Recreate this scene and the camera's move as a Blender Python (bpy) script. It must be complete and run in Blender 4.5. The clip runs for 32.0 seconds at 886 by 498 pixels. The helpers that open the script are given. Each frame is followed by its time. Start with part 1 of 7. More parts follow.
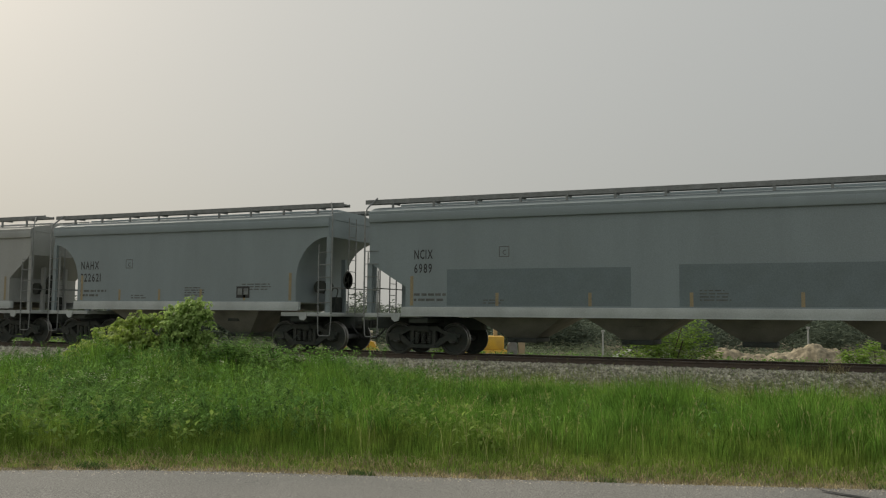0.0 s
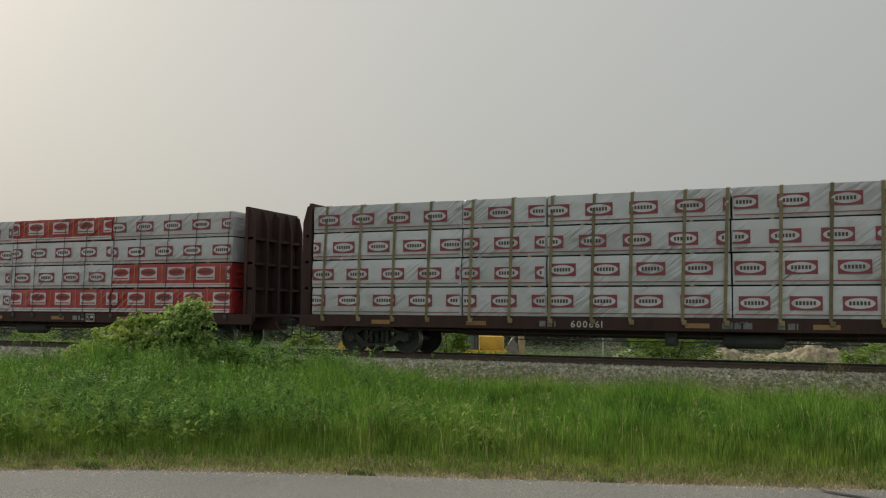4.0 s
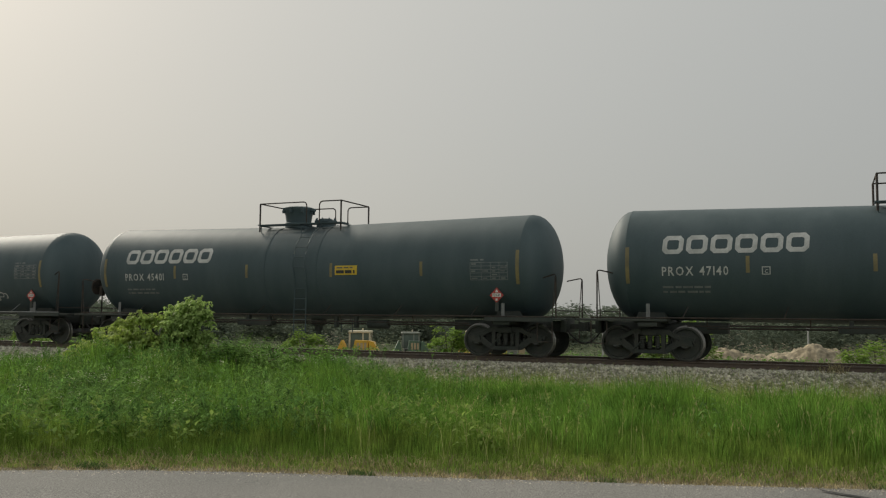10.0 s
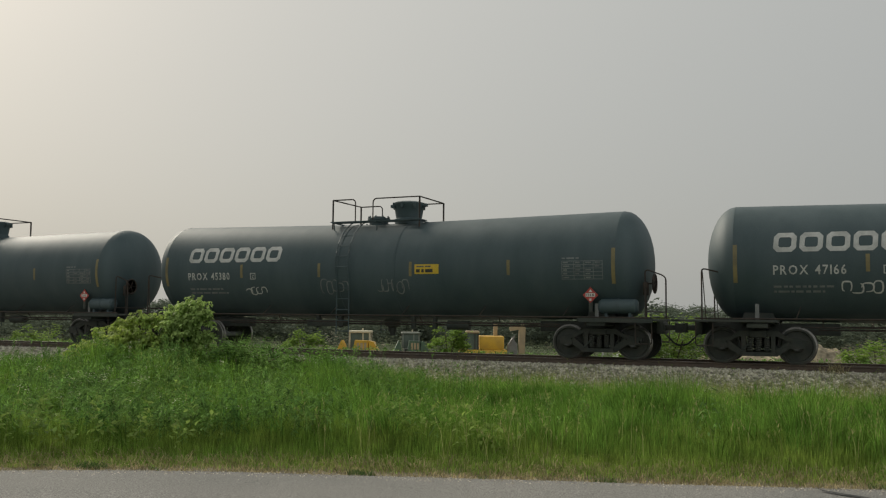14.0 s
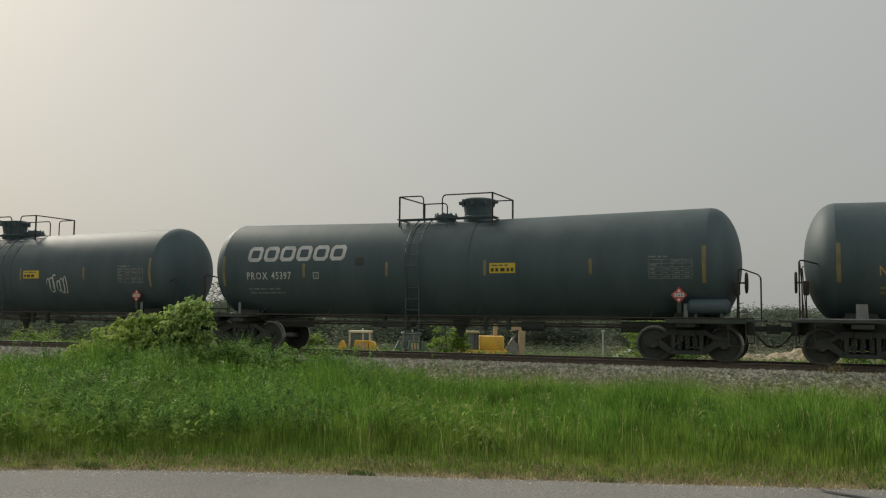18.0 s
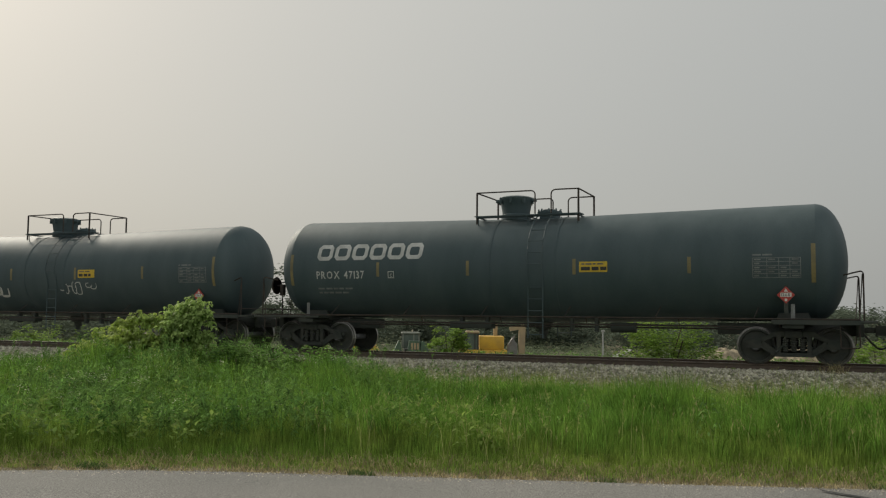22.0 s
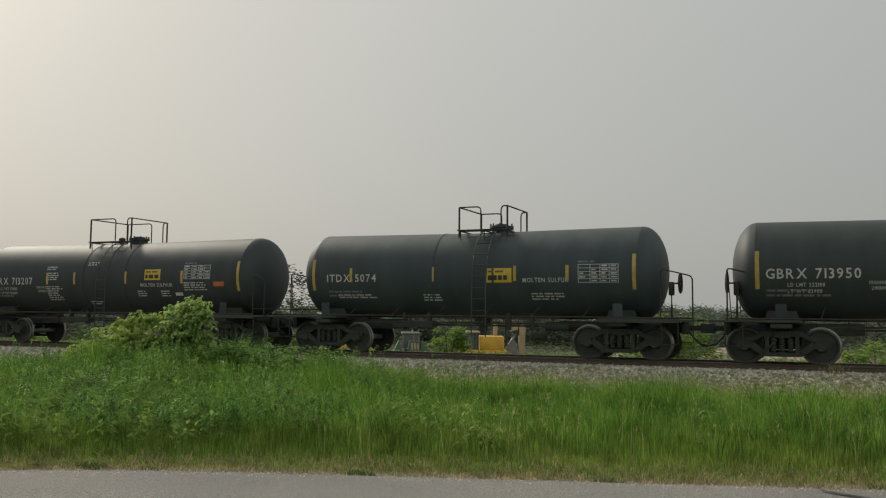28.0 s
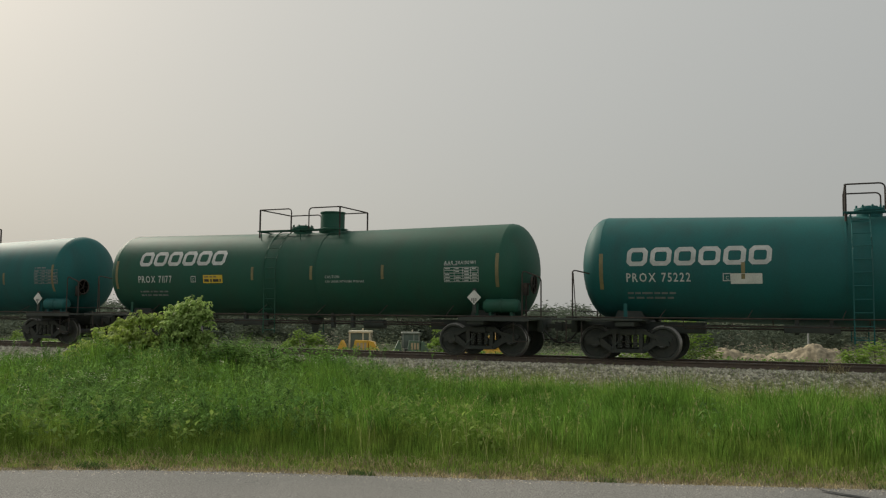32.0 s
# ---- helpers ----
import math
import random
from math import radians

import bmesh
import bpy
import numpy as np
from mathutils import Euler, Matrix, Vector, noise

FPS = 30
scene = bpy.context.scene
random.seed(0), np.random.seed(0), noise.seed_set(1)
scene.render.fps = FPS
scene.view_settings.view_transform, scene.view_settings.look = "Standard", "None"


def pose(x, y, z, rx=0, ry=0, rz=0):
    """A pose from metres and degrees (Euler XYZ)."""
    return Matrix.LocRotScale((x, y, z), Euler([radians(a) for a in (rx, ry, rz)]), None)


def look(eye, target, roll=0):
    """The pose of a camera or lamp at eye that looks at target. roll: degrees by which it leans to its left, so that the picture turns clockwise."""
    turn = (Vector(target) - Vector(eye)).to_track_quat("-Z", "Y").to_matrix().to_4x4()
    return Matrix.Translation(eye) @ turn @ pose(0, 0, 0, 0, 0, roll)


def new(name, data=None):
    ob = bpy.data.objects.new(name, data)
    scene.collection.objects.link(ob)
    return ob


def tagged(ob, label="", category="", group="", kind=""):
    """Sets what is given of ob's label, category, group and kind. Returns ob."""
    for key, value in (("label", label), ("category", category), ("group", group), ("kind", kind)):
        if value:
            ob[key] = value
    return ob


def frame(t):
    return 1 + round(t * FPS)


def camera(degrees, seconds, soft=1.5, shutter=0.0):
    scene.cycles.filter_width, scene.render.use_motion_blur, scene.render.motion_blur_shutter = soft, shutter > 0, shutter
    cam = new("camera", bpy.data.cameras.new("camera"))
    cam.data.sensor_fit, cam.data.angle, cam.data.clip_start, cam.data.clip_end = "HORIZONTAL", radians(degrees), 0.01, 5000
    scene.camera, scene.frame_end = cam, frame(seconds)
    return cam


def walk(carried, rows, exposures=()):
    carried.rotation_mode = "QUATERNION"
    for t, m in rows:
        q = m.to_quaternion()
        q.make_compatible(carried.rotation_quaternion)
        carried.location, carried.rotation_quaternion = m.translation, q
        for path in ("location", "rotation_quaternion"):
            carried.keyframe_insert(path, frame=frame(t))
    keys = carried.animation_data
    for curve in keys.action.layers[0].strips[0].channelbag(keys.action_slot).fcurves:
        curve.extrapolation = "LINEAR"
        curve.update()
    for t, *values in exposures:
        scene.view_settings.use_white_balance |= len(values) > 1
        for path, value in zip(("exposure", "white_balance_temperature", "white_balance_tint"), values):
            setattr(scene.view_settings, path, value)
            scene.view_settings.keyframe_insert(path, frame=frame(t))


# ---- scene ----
# World: x along the track (the train runs towards +x), y away from the road, z up, rail head at z = 0.
EYE = Vector((0.0, -24.443, 1.129))
YAW, PITCH, ROLL, FOV = radians(23.452), radians(4.365), 0.5385, 53.62
AHEAD = Vector((-math.sin(YAW) * math.cos(PITCH), math.cos(YAW) * math.cos(PITCH), math.sin(PITCH)))
cam = camera(FOV, 32.0, soft=1.2)
STAND = look(EYE, EYE + AHEAD * 10, ROLL)
walk(cam, [(0.0, STAND), (32.0, STAND)], exposures=[(0.0, 0.04), (32.0, 0.04)])

# ---- light: a hazy afternoon, the sun veiled behind smoke, high to the left beyond the track ----
SUN_AZ, SUN_EL = radians(66), radians(34)      # azimuth from +y towards -x
SUN_DIR = Vector((-math.sin(SUN_AZ) * math.cos(SUN_EL), math.cos(SUN_AZ) * math.cos(SUN_EL), math.sin(SUN_EL)))
sun_data = bpy.data.lights.new("sun", "SUN")
sun_data.energy, sun_data.angle, sun_data.color = 3.3, radians(26), (1.0, 0.92, 0.78)
sun = new("sun", sun_data)
sun.matrix_world = look(SUN_DIR * 100, (0, 0, 0))

world = bpy.data.worlds.new("hazy_sky")
scene.world = world
world.use_nodes = True
wn, wl = world.node_tree.nodes, world.node_tree.links
wn.clear()
w_out = wn.new("ShaderNodeOutputWorld")
w_sky = wn.new("ShaderNodeTexSky")
w_sky.sky_type, w_sky.sun_disc = "NISHITA", False
w_sky.sun_elevation, w_sky.sun_rotation = SUN_EL, -SUN_AZ
w_sky.air_density, w_sky.dust_density, w_sky.ozone_density = 1.0, 6.0, 1.0
w_b1 = wn.new("ShaderNodeBackground")
w_b1.inputs["Strength"].default_value = 0.012
wl.new(w_sky.outputs["Color"], w_b1.inputs["Color"])
# smoke haze: brighter towards the veiled sun; unseen sky opposite raised as added fill
w_tc = wn.new("ShaderNodeTexCoord")
w_dot = wn.new("ShaderNodeVectorMath")
w_dot.operation = "DOT_PRODUCT"
w_dot.inputs[1].default_value = SUN_DIR
wl.new(w_tc.outputs["Generated"], w_dot.inputs[0])
w_map = wn.new("ShaderNodeMapRange")
w_map.inputs["From Min"].default_value = -1.0
wl.new(w_dot.outputs["Value"], w_map.inputs["Value"])
w_ramp = wn.new("ShaderNodeValToRGB")
w_stops = w_ramp.color_ramp.elements
w_stops[0].position, w_stops[0].color = 0.0, (0.80, 0.82, 0.79, 1)
w_stops[1].position, w_stops[1].color = 1.0, (0.515, 0.505, 0.455, 1)
for pos, colr in ((0.25, (0.68, 0.695, 0.67)), (0.47, (0.45, 0.46, 0.44)), (0.62, (0.366, 0.374, 0.360)), (0.80, (0.426, 0.428, 0.399)), (0.90, (0.466, 0.462, 0.424)), (0.97, (0.482, 0.474, 0.430))):
    w_stops.new(pos).color = (*colr, 1)
wl.new(w_map.outputs[0], w_ramp.inputs["Fac"])
w_b2 = wn.new("ShaderNodeBackground")
w_b2.inputs["Strength"].default_value = 1.0
# the smoke is thicker towards the horizon
w_xyz, w_rise, w_dim = wn.new("ShaderNodeSeparateXYZ"), wn.new("ShaderNodeMapRange"), wn.new("ShaderNodeVectorMath")
w_rise.inputs["From Max"].default_value = 0.5
w_rise.inputs["To Min"].default_value, w_rise.inputs["To Max"].default_value = 0.88, 1.08
w_dim.operation = "SCALE"
wl.new(w_tc.outputs["Generated"], w_xyz.inputs[0])
wl.new(w_xyz.outputs["Z"], w_rise.inputs["Value"])
wl.new(w_ramp.outputs["Color"], w_dim.inputs[0])
wl.new(w_rise.outputs[0], w_dim.inputs["Scale"])
wl.new(w_dim.outputs[0], w_b2.inputs["Color"])
w_add = wn.new("ShaderNodeAddShader")
wl.new(w_b1.outputs[0], w_add.inputs[0])
wl.new(w_b2.outputs[0], w_add.inputs[1])
wl.new(w_add.outputs[0], w_out.inputs["Surface"])


# ---- materials ----
def material(name, col, col2=None, rough=0.6, metal=0.0, scale=2.0, fine=40.0, bump=0.0, stretch=(1, 1, 1), mix=(0.35, 0.7),
             speck=0.15, island=0.0, each=0.0, sheen=0.5, through_light=0.0, crease=0.0):
    """A painted, earthen or leafy surface: two tones in broad patches, fine speckle, relief."""
    m = bpy.data.materials.new(name)
    m.use_nodes = True
    n, l = m.node_tree.nodes, m.node_tree.links
    b = n["Principled BSDF"]
    b.inputs["Roughness"].default_value, b.inputs["Metallic"].default_value = rough, metal
    b.inputs["Specular IOR Level"].default_value = sheen
    tc, mp = n.new("ShaderNodeTexCoord"), n.new("ShaderNodeMapping")
    mp.inputs["Scale"].default_value = stretch
    l.new(tc.outputs["Object"], mp.inputs["Vector"])
    big, small = n.new("ShaderNodeTexNoise"), n.new("ShaderNodeTexNoise")
    big.inputs["Scale"].default_value, big.inputs["Detail"].default_value = scale, 6
    small.inputs["Scale"].default_value, small.inputs["Detail"].default_value = fine, 3
    l.new(mp.outputs[0], big.inputs["Vector"])
    l.new(tc.outputs["Object"], small.inputs["Vector"])
    ramp = n.new("ShaderNodeValToRGB")
    ramp.color_ramp.elements[0].position, ramp.color_ramp.elements[1].position = mix
    ramp.color_ramp.elements[0].color = (*col, 1)
    ramp.color_ramp.elements[1].color = (*(col2 or [c * 0.75 for c in col]), 1)
    l.new(big.outputs["Fac"], ramp.inputs["Fac"])
    hsv = n.new("ShaderNodeHueSaturation")
    l.new(ramp.outputs["Color"], hsv.inputs["Color"])
    rng = n.new("ShaderNodeMapRange")
    rng.inputs["From Min"].default_value, rng.inputs["From Max"].default_value = 0.25, 0.75
    rng.inputs["To Min"].default_value, rng.inputs["To Max"].default_value = 1 - speck, 1 + speck
    l.new(small.outputs["Fac"], rng.inputs["Value"])
    val = rng.outputs[0]
    for amount, node, out in ((island, "ShaderNodeNewGeometry", "Random Per Island"), (each, "ShaderNodeObjectInfo", "Random")):
        if amount:
            g, r2, mul = n.new(node), n.new("ShaderNodeMapRange"), n.new("ShaderNodeMath")
            r2.inputs["To Min"].default_value, r2.inputs["To Max"].default_value = 1 - amount, 1 + amount
            l.new(g.outputs[out], r2.inputs["Value"])
            mul.operation = "MULTIPLY"
            l.new(val, mul.inputs[0])
            l.new(r2.outputs[0], mul.inputs[1])
            val = mul.outputs[0]
    l.new(val, hsv.inputs["Value"])
    l.new(hsv.outputs["Color"], b.inputs["Base Color"])
    if bump:
        bp = n.new("ShaderNodeBump")
        bp.inputs["Strength"].default_value, bp.inputs["Distance"].default_value = min(1, bump), 0.02
        l.new(small.outputs["Fac"], bp.inputs["Height"])
        l.new(bp.outputs[0], b.inputs["Normal"])
    if crease:
        cm, cn, bp = n.new("ShaderNodeMapping"), n.new("ShaderNodeTexNoise"), n.new("ShaderNodeBump")
        cm.vector_type = "TEXTURE"
        cm.inputs["Rotation"].default_value, cm.inputs["Scale"].default_value = (0, radians(-38), 0), (1.6, 1.0, 0.20)
        cn.inputs["Scale"].default_value, cn.inputs["Detail"].default_value, cn.inputs["Distortion"].default_value = 1.6, 1.5, 0.25
        pn, pm, mul = n.new("ShaderNodeTexNoise"), n.new("ShaderNodeMapRange"), n.new("ShaderNodeMath")
        pn.inputs["Scale"].default_value, pn.inputs["Detail"].default_value = 0.75, 2
        pm.inputs["From Min"].default_value, pm.inputs["From Max"].default_value = 0.42, 0.68
        mul.operation = "MULTIPLY"
        bp.inputs["Strength"].default_value, bp.inputs["Distance"].default_value = crease, 0.16
        l.new(tc.outputs["Object"], cm.inputs["Vector"])
        l.new(tc.outputs["Object"], pn.inputs["Vector"])
        l.new(cm.outputs[0], cn.inputs["Vector"])
        l.new(pn.outputs["Fac"], pm.inputs["Value"])
        l.new(cn.outputs["Fac"], mul.inputs[0])
        l.new(pm.outputs[0], mul.inputs[1])
        l.new(mul.outputs[0], bp.inputs["Height"])
        l.new(bp.outputs[0], b.inputs["Normal"])
    if through_light:
        tr, ms = n.new("ShaderNodeBsdfTranslucent"), n.new("ShaderNodeMixShader")
        ms.inputs[0].default_value = through_light
        l.new(hsv.outputs["Color"], tr.inputs["Color"])
        l.new(b.outputs[0], ms.inputs[1])
        l.new(tr.outputs[0], ms.inputs[2])
        l.new(ms.outputs[0], n["Material Output"].inputs["Surface"])
    return m


STREAK = (1.5, 1.5, 0.25)
MT = dict(
    tank_black=material("tank_black", (0.032, 0.047, 0.050), (0.049, 0.066, 0.069), 0.62, scale=1.2, stretch=STREAK, speck=0.12, sheen=0.38),
    tank_slate=material("tank_slate", (0.042, 0.068, 0.075), (0.064, 0.092, 0.100), 0.62, scale=1.0, stretch=STREAK, speck=0.12, sheen=0.42),
    tank_gloss=material("tank_gloss", (0.031, 0.041, 0.042), (0.044, 0.054, 0.054), 0.60, scale=1.2, stretch=STREAK, speck=0.10, sheen=0.34),
    tank_cream=material("tank_cream", (0.47, 0.45, 0.37), (0.32, 0.29, 0.21), 0.6, scale=1.1, stretch=STREAK, mix=(0.45, 0.85), sheen=0.3),
    tank_teal=material("tank_teal", (0.012, 0.104, 0.100), (0.020, 0.078, 0.076), 0.6, scale=1.2, stretch=STREAK, mix=(0.4, 0.8), sheen=0.25),
    tank_green=material("tank_green", (0.016, 0.082, 0.054), (0.024, 0.066, 0.045), 0.6, scale=1.2, stretch=STREAK, mix=(0.4, 0.8), sheen=0.25),
    hopper_green=material("hopper_green", (0.023, 0.102, 0.089), (0.029, 0.080, 0.069), 0.62, scale=1.0, stretch=STREAK, mix=(0.35, 0.8), sheen=0.3),
    hopper_grey=material("hopper_grey", (0.30, 0.31, 0.295), (0.24, 0.245, 0.23), 0.55, scale=0.9, stretch=STREAK, mix=(0.35, 0.85)),
    hopper_bluegrey=material("hopper_bluegrey", (0.215, 0.255, 0.265), (0.18, 0.21, 0.215), 0.55, scale=0.9, stretch=STREAK, mix=(0.35, 0.85)),
    patch_grey=material("patch_grey", (0.135, 0.17, 0.18), (0.12, 0.15, 0.155), 0.55),
    sill_pale=material("sill_pale", (0.42, 0.45, 0.44), (0.32, 0.34, 0.33), 0.55, scale=1.5),
    bay_dirty=material("bay_dirty", (0.22, 0.215, 0.185), (0.12, 0.118, 0.10), 0.75, scale=1.2),
    frame_black=material("frame_black", (0.040, 0.049, 0.044), (0.058, 0.062, 0.054), 0.7, scale=3, sheen=0.3),
    truck_iron=material("truck_iron", (0.036, 0.043, 0.038), (0.060, 0.060, 0.052), 0.8, scale=5, bump=0.3, sheen=0.2),
    wheel_steel=material("wheel_steel", (0.046, 0.053, 0.047), (0.070, 0.070, 0.060), 0.75, scale=5, sheen=0.25),
    tread_steel=material("tread_steel", (0.24, 0.235, 0.22), (0.17, 0.16, 0.15), 0.4, metal=0.8, scale=8),
    cap_steel=material("cap_steel", (0.14, 0.15, 0.16), (0.09, 0.09, 0.09), 0.5, scale=6),
    rail_pipe=material("rail_pipe", (0.028, 0.026, 0.024), (0.060, 0.044, 0.034), 0.7, scale=6, sheen=0.3),
    pipe_pale=material("pipe_pale", (0.40, 0.41, 0.38), (0.28, 0.28, 0.25), 0.55, scale=4),
    galvanised=material("galvanised", (0.22, 0.23, 0.225), (0.15, 0.155, 0.15), 0.5, metal=0.3, scale=4),
    white_paint=material("white_paint", (0.52, 0.53, 0.51), (0.36, 0.37, 0.35), 0.55, scale=4),
    faded_white=material("faded_white", (0.20, 0.215, 0.21), (0.11, 0.12, 0.12), 0.6, scale=5),
    orange_paint=material("orange_paint", (0.42, 0.30, 0.12), (0.29, 0.21, 0.095), 0.6, scale=4),
    black_paint=material("black_paint", (0.02, 0.02, 0.02), (0.035, 0.035, 0.034), 0.55, scale=4),
    dark_mark=material("dark_mark", (0.07, 0.075, 0.07), (0.12, 0.12, 0.11), 0.6, scale=5),
    stripe_yellow=material("stripe_yellow", (0.48, 0.34, 0.07), (0.32, 0.23, 0.07), 0.4, scale=3),
    stripe_faded=material("stripe_faded", (0.30, 0.235, 0.13), (0.22, 0.18, 0.11), 0.55, scale=3),
    stripe_dull=material("stripe_dull", (0.22, 0.18, 0.075), (0.14, 0.12, 0.06), 0.5, scale=3),
    stripe_amber=material("stripe_amber", (0.30, 0.175, 0.06), (0.20, 0.12, 0.05), 0.5, scale=3, each=0.25),
    plate_yellow=material("plate_yellow", (0.62, 0.43, 0.03), (0.50, 0.36, 0.03), 0.5, scale=3),
    plate_red=material("plate_red", (0.42, 0.045, 0.035), (0.33, 0.04, 0.03), 0.5, scale=4),
    plate_white=material("plate_white", (0.62, 0.62, 0.58), (0.5, 0.5, 0.46), 0.5, scale=4),
    plate_orange=material("plate_orange", (0.52, 0.15, 0.05), (0.42, 0.12, 0.04), 0.5, scale=4),
    car_brown=material("car_brown", (0.055, 0.028, 0.024), (0.036, 0.022, 0.019), 0.75, scale=2, stretch=STREAK, sheen=0.3),
    wrap_white=material("wrap_white", (0.52, 0.545, 0.565), (0.45, 0.47, 0.49), 0.24, scale=0.8, fine=20, speck=0.04, each=0.07, crease=1.0),
    wrap_red=material("wrap_red", (0.36, 0.045, 0.045), (0.29, 0.035, 0.035), 0.28, scale=0.8, fine=20, speck=0.05, crease=1.0),
    print_red=material("print_red", (0.25, 0.045, 0.058), (0.20, 0.045, 0.052), 0.5, scale=3),
    print_dark=material("print_dark", (0.06, 0.04, 0.045), (0.09, 0.06, 0.06), 0.5, scale=3),
    strap_yellow=material("strap_yellow", (0.21, 0.175, 0.085), (0.13, 0.115, 0.07), 0.65, scale=5, each=0.3),
    strap_dark=material("strap_dark", (0.05, 0.045, 0.04), (0.09, 0.07, 0.05), 0.65, scale=5),
    lumber=material("lumber", (0.55, 0.42, 0.22), (0.47, 0.35, 0.18), 0.7, scale=6, stretch=(0.2, 1, 8)),
    graffiti_pink=material("graffiti_pink", (0.32, 0.20, 0.20), (0.25, 0.17, 0.17), 0.5),
    graffiti_dark=material("graffiti_dark", (0.10, 0.03, 0.04), (0.07, 0.025, 0.03), 0.5),
    asphalt=material("asphalt", (0.138, 0.139, 0.131), (0.188, 0.186, 0.172), 0.9, scale=0.5, fine=75, bump=1.0, speck=0.75),
    asphalt_tar=material("asphalt_tar", (0.02, 0.02, 0.02), None, 0.6, fine=90, bump=0.5),
    soil=material("soil", (0.17, 0.145, 0.095), (0.10, 0.092, 0.055), 0.95, scale=1.5, fine=30, bump=0.8, speck=0.4),
    far_field=material("far_field", (0.060, 0.075, 0.030), (0.13, 0.11, 0.07), 0.95, scale=0.06, fine=2, speck=0.25),
    gravel=material("gravel", (0.30, 0.275, 0.23), (0.42, 0.39, 0.33), 0.9, scale=4, fine=60, island=0.5, sheen=0.2),
    ballast_bed=material("ballast_bed", (0.22, 0.21, 0.165), (0.30, 0.285, 0.225), 0.95, scale=6, fine=22, bump=0.5, speck=0.3),
    ballast_stone=material("ballast_stone", (0.36, 0.345, 0.275), (0.50, 0.475, 0.38), 0.9, scale=3, fine=40, bump=0.3, island=0.5, sheen=0.2),
    rail_rust=material("rail_rust", (0.085, 0.066, 0.052), (0.12, 0.088, 0.064), 0.8, scale=6, bump=0.3),
    tie_wood=material("tie_wood", (0.06, 0.05, 0.04), (0.10, 0.085, 0.07), 0.9, scale=4, stretch=(8, 0.6, 8), bump=0.5, each=0.3),
    sand=material("sand", (0.285, 0.245, 0.168), (0.175, 0.148, 0.098), 0.95, scale=2.2, fine=7, bump=1.0, speck=0.45),
    grass=material("grass", (0.072, 0.170, 0.027), (0.180, 0.305, 0.053), 0.85, scale=1.6, fine=7, speck=0.5, mix=(0.32, 0.70), island=0.5, sheen=0.06, through_light=0.42),
    grass_short=material("grass_short", (0.205, 0.285, 0.056), (0.125, 0.225, 0.038), 0.85, scale=1.4, fine=5, speck=0.4, island=0.45, sheen=0.06, through_light=0.42),
    grass_pale=material("grass_pale", (0.38, 0.40, 0.155), (0.30, 0.36, 0.12), 0.85, scale=1.2, fine=3, speck=0.3, island=0.35, sheen=0.06, through_light=0.42),
    grass_dry=material("grass_dry", (0.40, 0.335, 0.19), (0.22, 0.20, 0.095), 0.85, scale=2.2, fine=9, speck=0.45, island=0.45, sheen=0.1, through_light=0.3),
    seed_head=material("seed_head", (0.33, 0.32, 0.14), (0.28, 0.31, 0.11), 0.85, scale=0.6, island=0.3, sheen=0.1, through_light=0.4),
    weed_leaf=material("weed_leaf", (0.092, 0.190, 0.047), (0.182, 0.295, 0.080), 0.85, scale=1.6, fine=6, speck=0.45, island=0.5, sheen=0.06, through_light=0.45),
    tuft_leaf=material("tuft_leaf", (0.065, 0.120, 0.038), (0.10, 0.15, 0.045), 0.8, scale=3, fine=12, island=0.4, sheen=0.1, through_light=0.4),
    forb_leaf=material("forb_leaf", (0.18, 0.275, 0.070), (0.24, 0.33, 0.075), 0.8, scale=1.3, fine=3, island=0.3, sheen=0.08, through_light=0.45),
    vine_leaf=material("vine_leaf", (0.34, 0.42, 0.090), (0.21, 0.32, 0.080), 0.65, scale=0.9, fine=3, island=0.3, sheen=0.15, through_light=0.5),
    bush_leaf=material("bush_leaf", (0.25, 0.36, 0.11), (0.35, 0.47, 0.145), 0.65, scale=1.6, fine=4, island=0.25, sheen=0.15, through_light=0.5),
    scrub_leaf=material("scrub_leaf", (0.140, 0.180, 0.112), (0.170, 0.200, 0.125), 0.9, scale=0.3, fine=2, island=0.08, sheen=0.05, through_light=0.3),
    # distant leaves: air haze is put into the base colour, paler and greyer
    far_leaf_hazed=material("far_leaf_hazed", (0.115, 0.145, 0.108), (0.130, 0.158, 0.118), 0.95, scale=0.08, fine=1, island=0.06, sheen=0.02, through_light=0.3),
    site_leaf=material("site_leaf", (0.165, 0.275, 0.055), (0.235, 0.335, 0.07), 0.75, scale=0.9, fine=4, island=0.35, sheen=0.12, through_light=0.45),
    flower_white=material("flower_white", (0.50, 0.53, 0.34), None, 0.8, island=0.3),
    bark=material("bark", (0.09, 0.07, 0.045), (0.06, 0.05, 0.035), 0.9, scale=8, bump=0.6),
    machine_yellow=material("machine_yellow", (0.62, 0.37, 0.03), (0.48, 0.29, 0.04), 0.5, scale=2),
    machine_cream=material("machine_cream", (0.56, 0.52, 0.38), (0.46, 0.42, 0.30), 0.6, scale=2),
    machine_tan=material("machine_tan", (0.40, 0.31, 0.18), (0.30, 0.24, 0.15), 0.6, scale=2),
    machine_green=material("machine_green", (0.075, 0.135, 0.085), (0.055, 0.10, 0.065), 0.5, scale=2),
    tyre_rubber=material("tyre_rubber", (0.02, 0.02, 0.02), (0.04, 0.037, 0.033), 0.85, scale=5),
    cab_glass=material("cab_glass", (0.09, 0.125, 0.11), (0.12, 0.155, 0.14), 0.12, metal=0.1, scale=2, sheen=0.8),
    post_grey=material("post_grey", (0.36, 0.37, 0.36), (0.28, 0.29, 0.28), 0.6, scale=4),
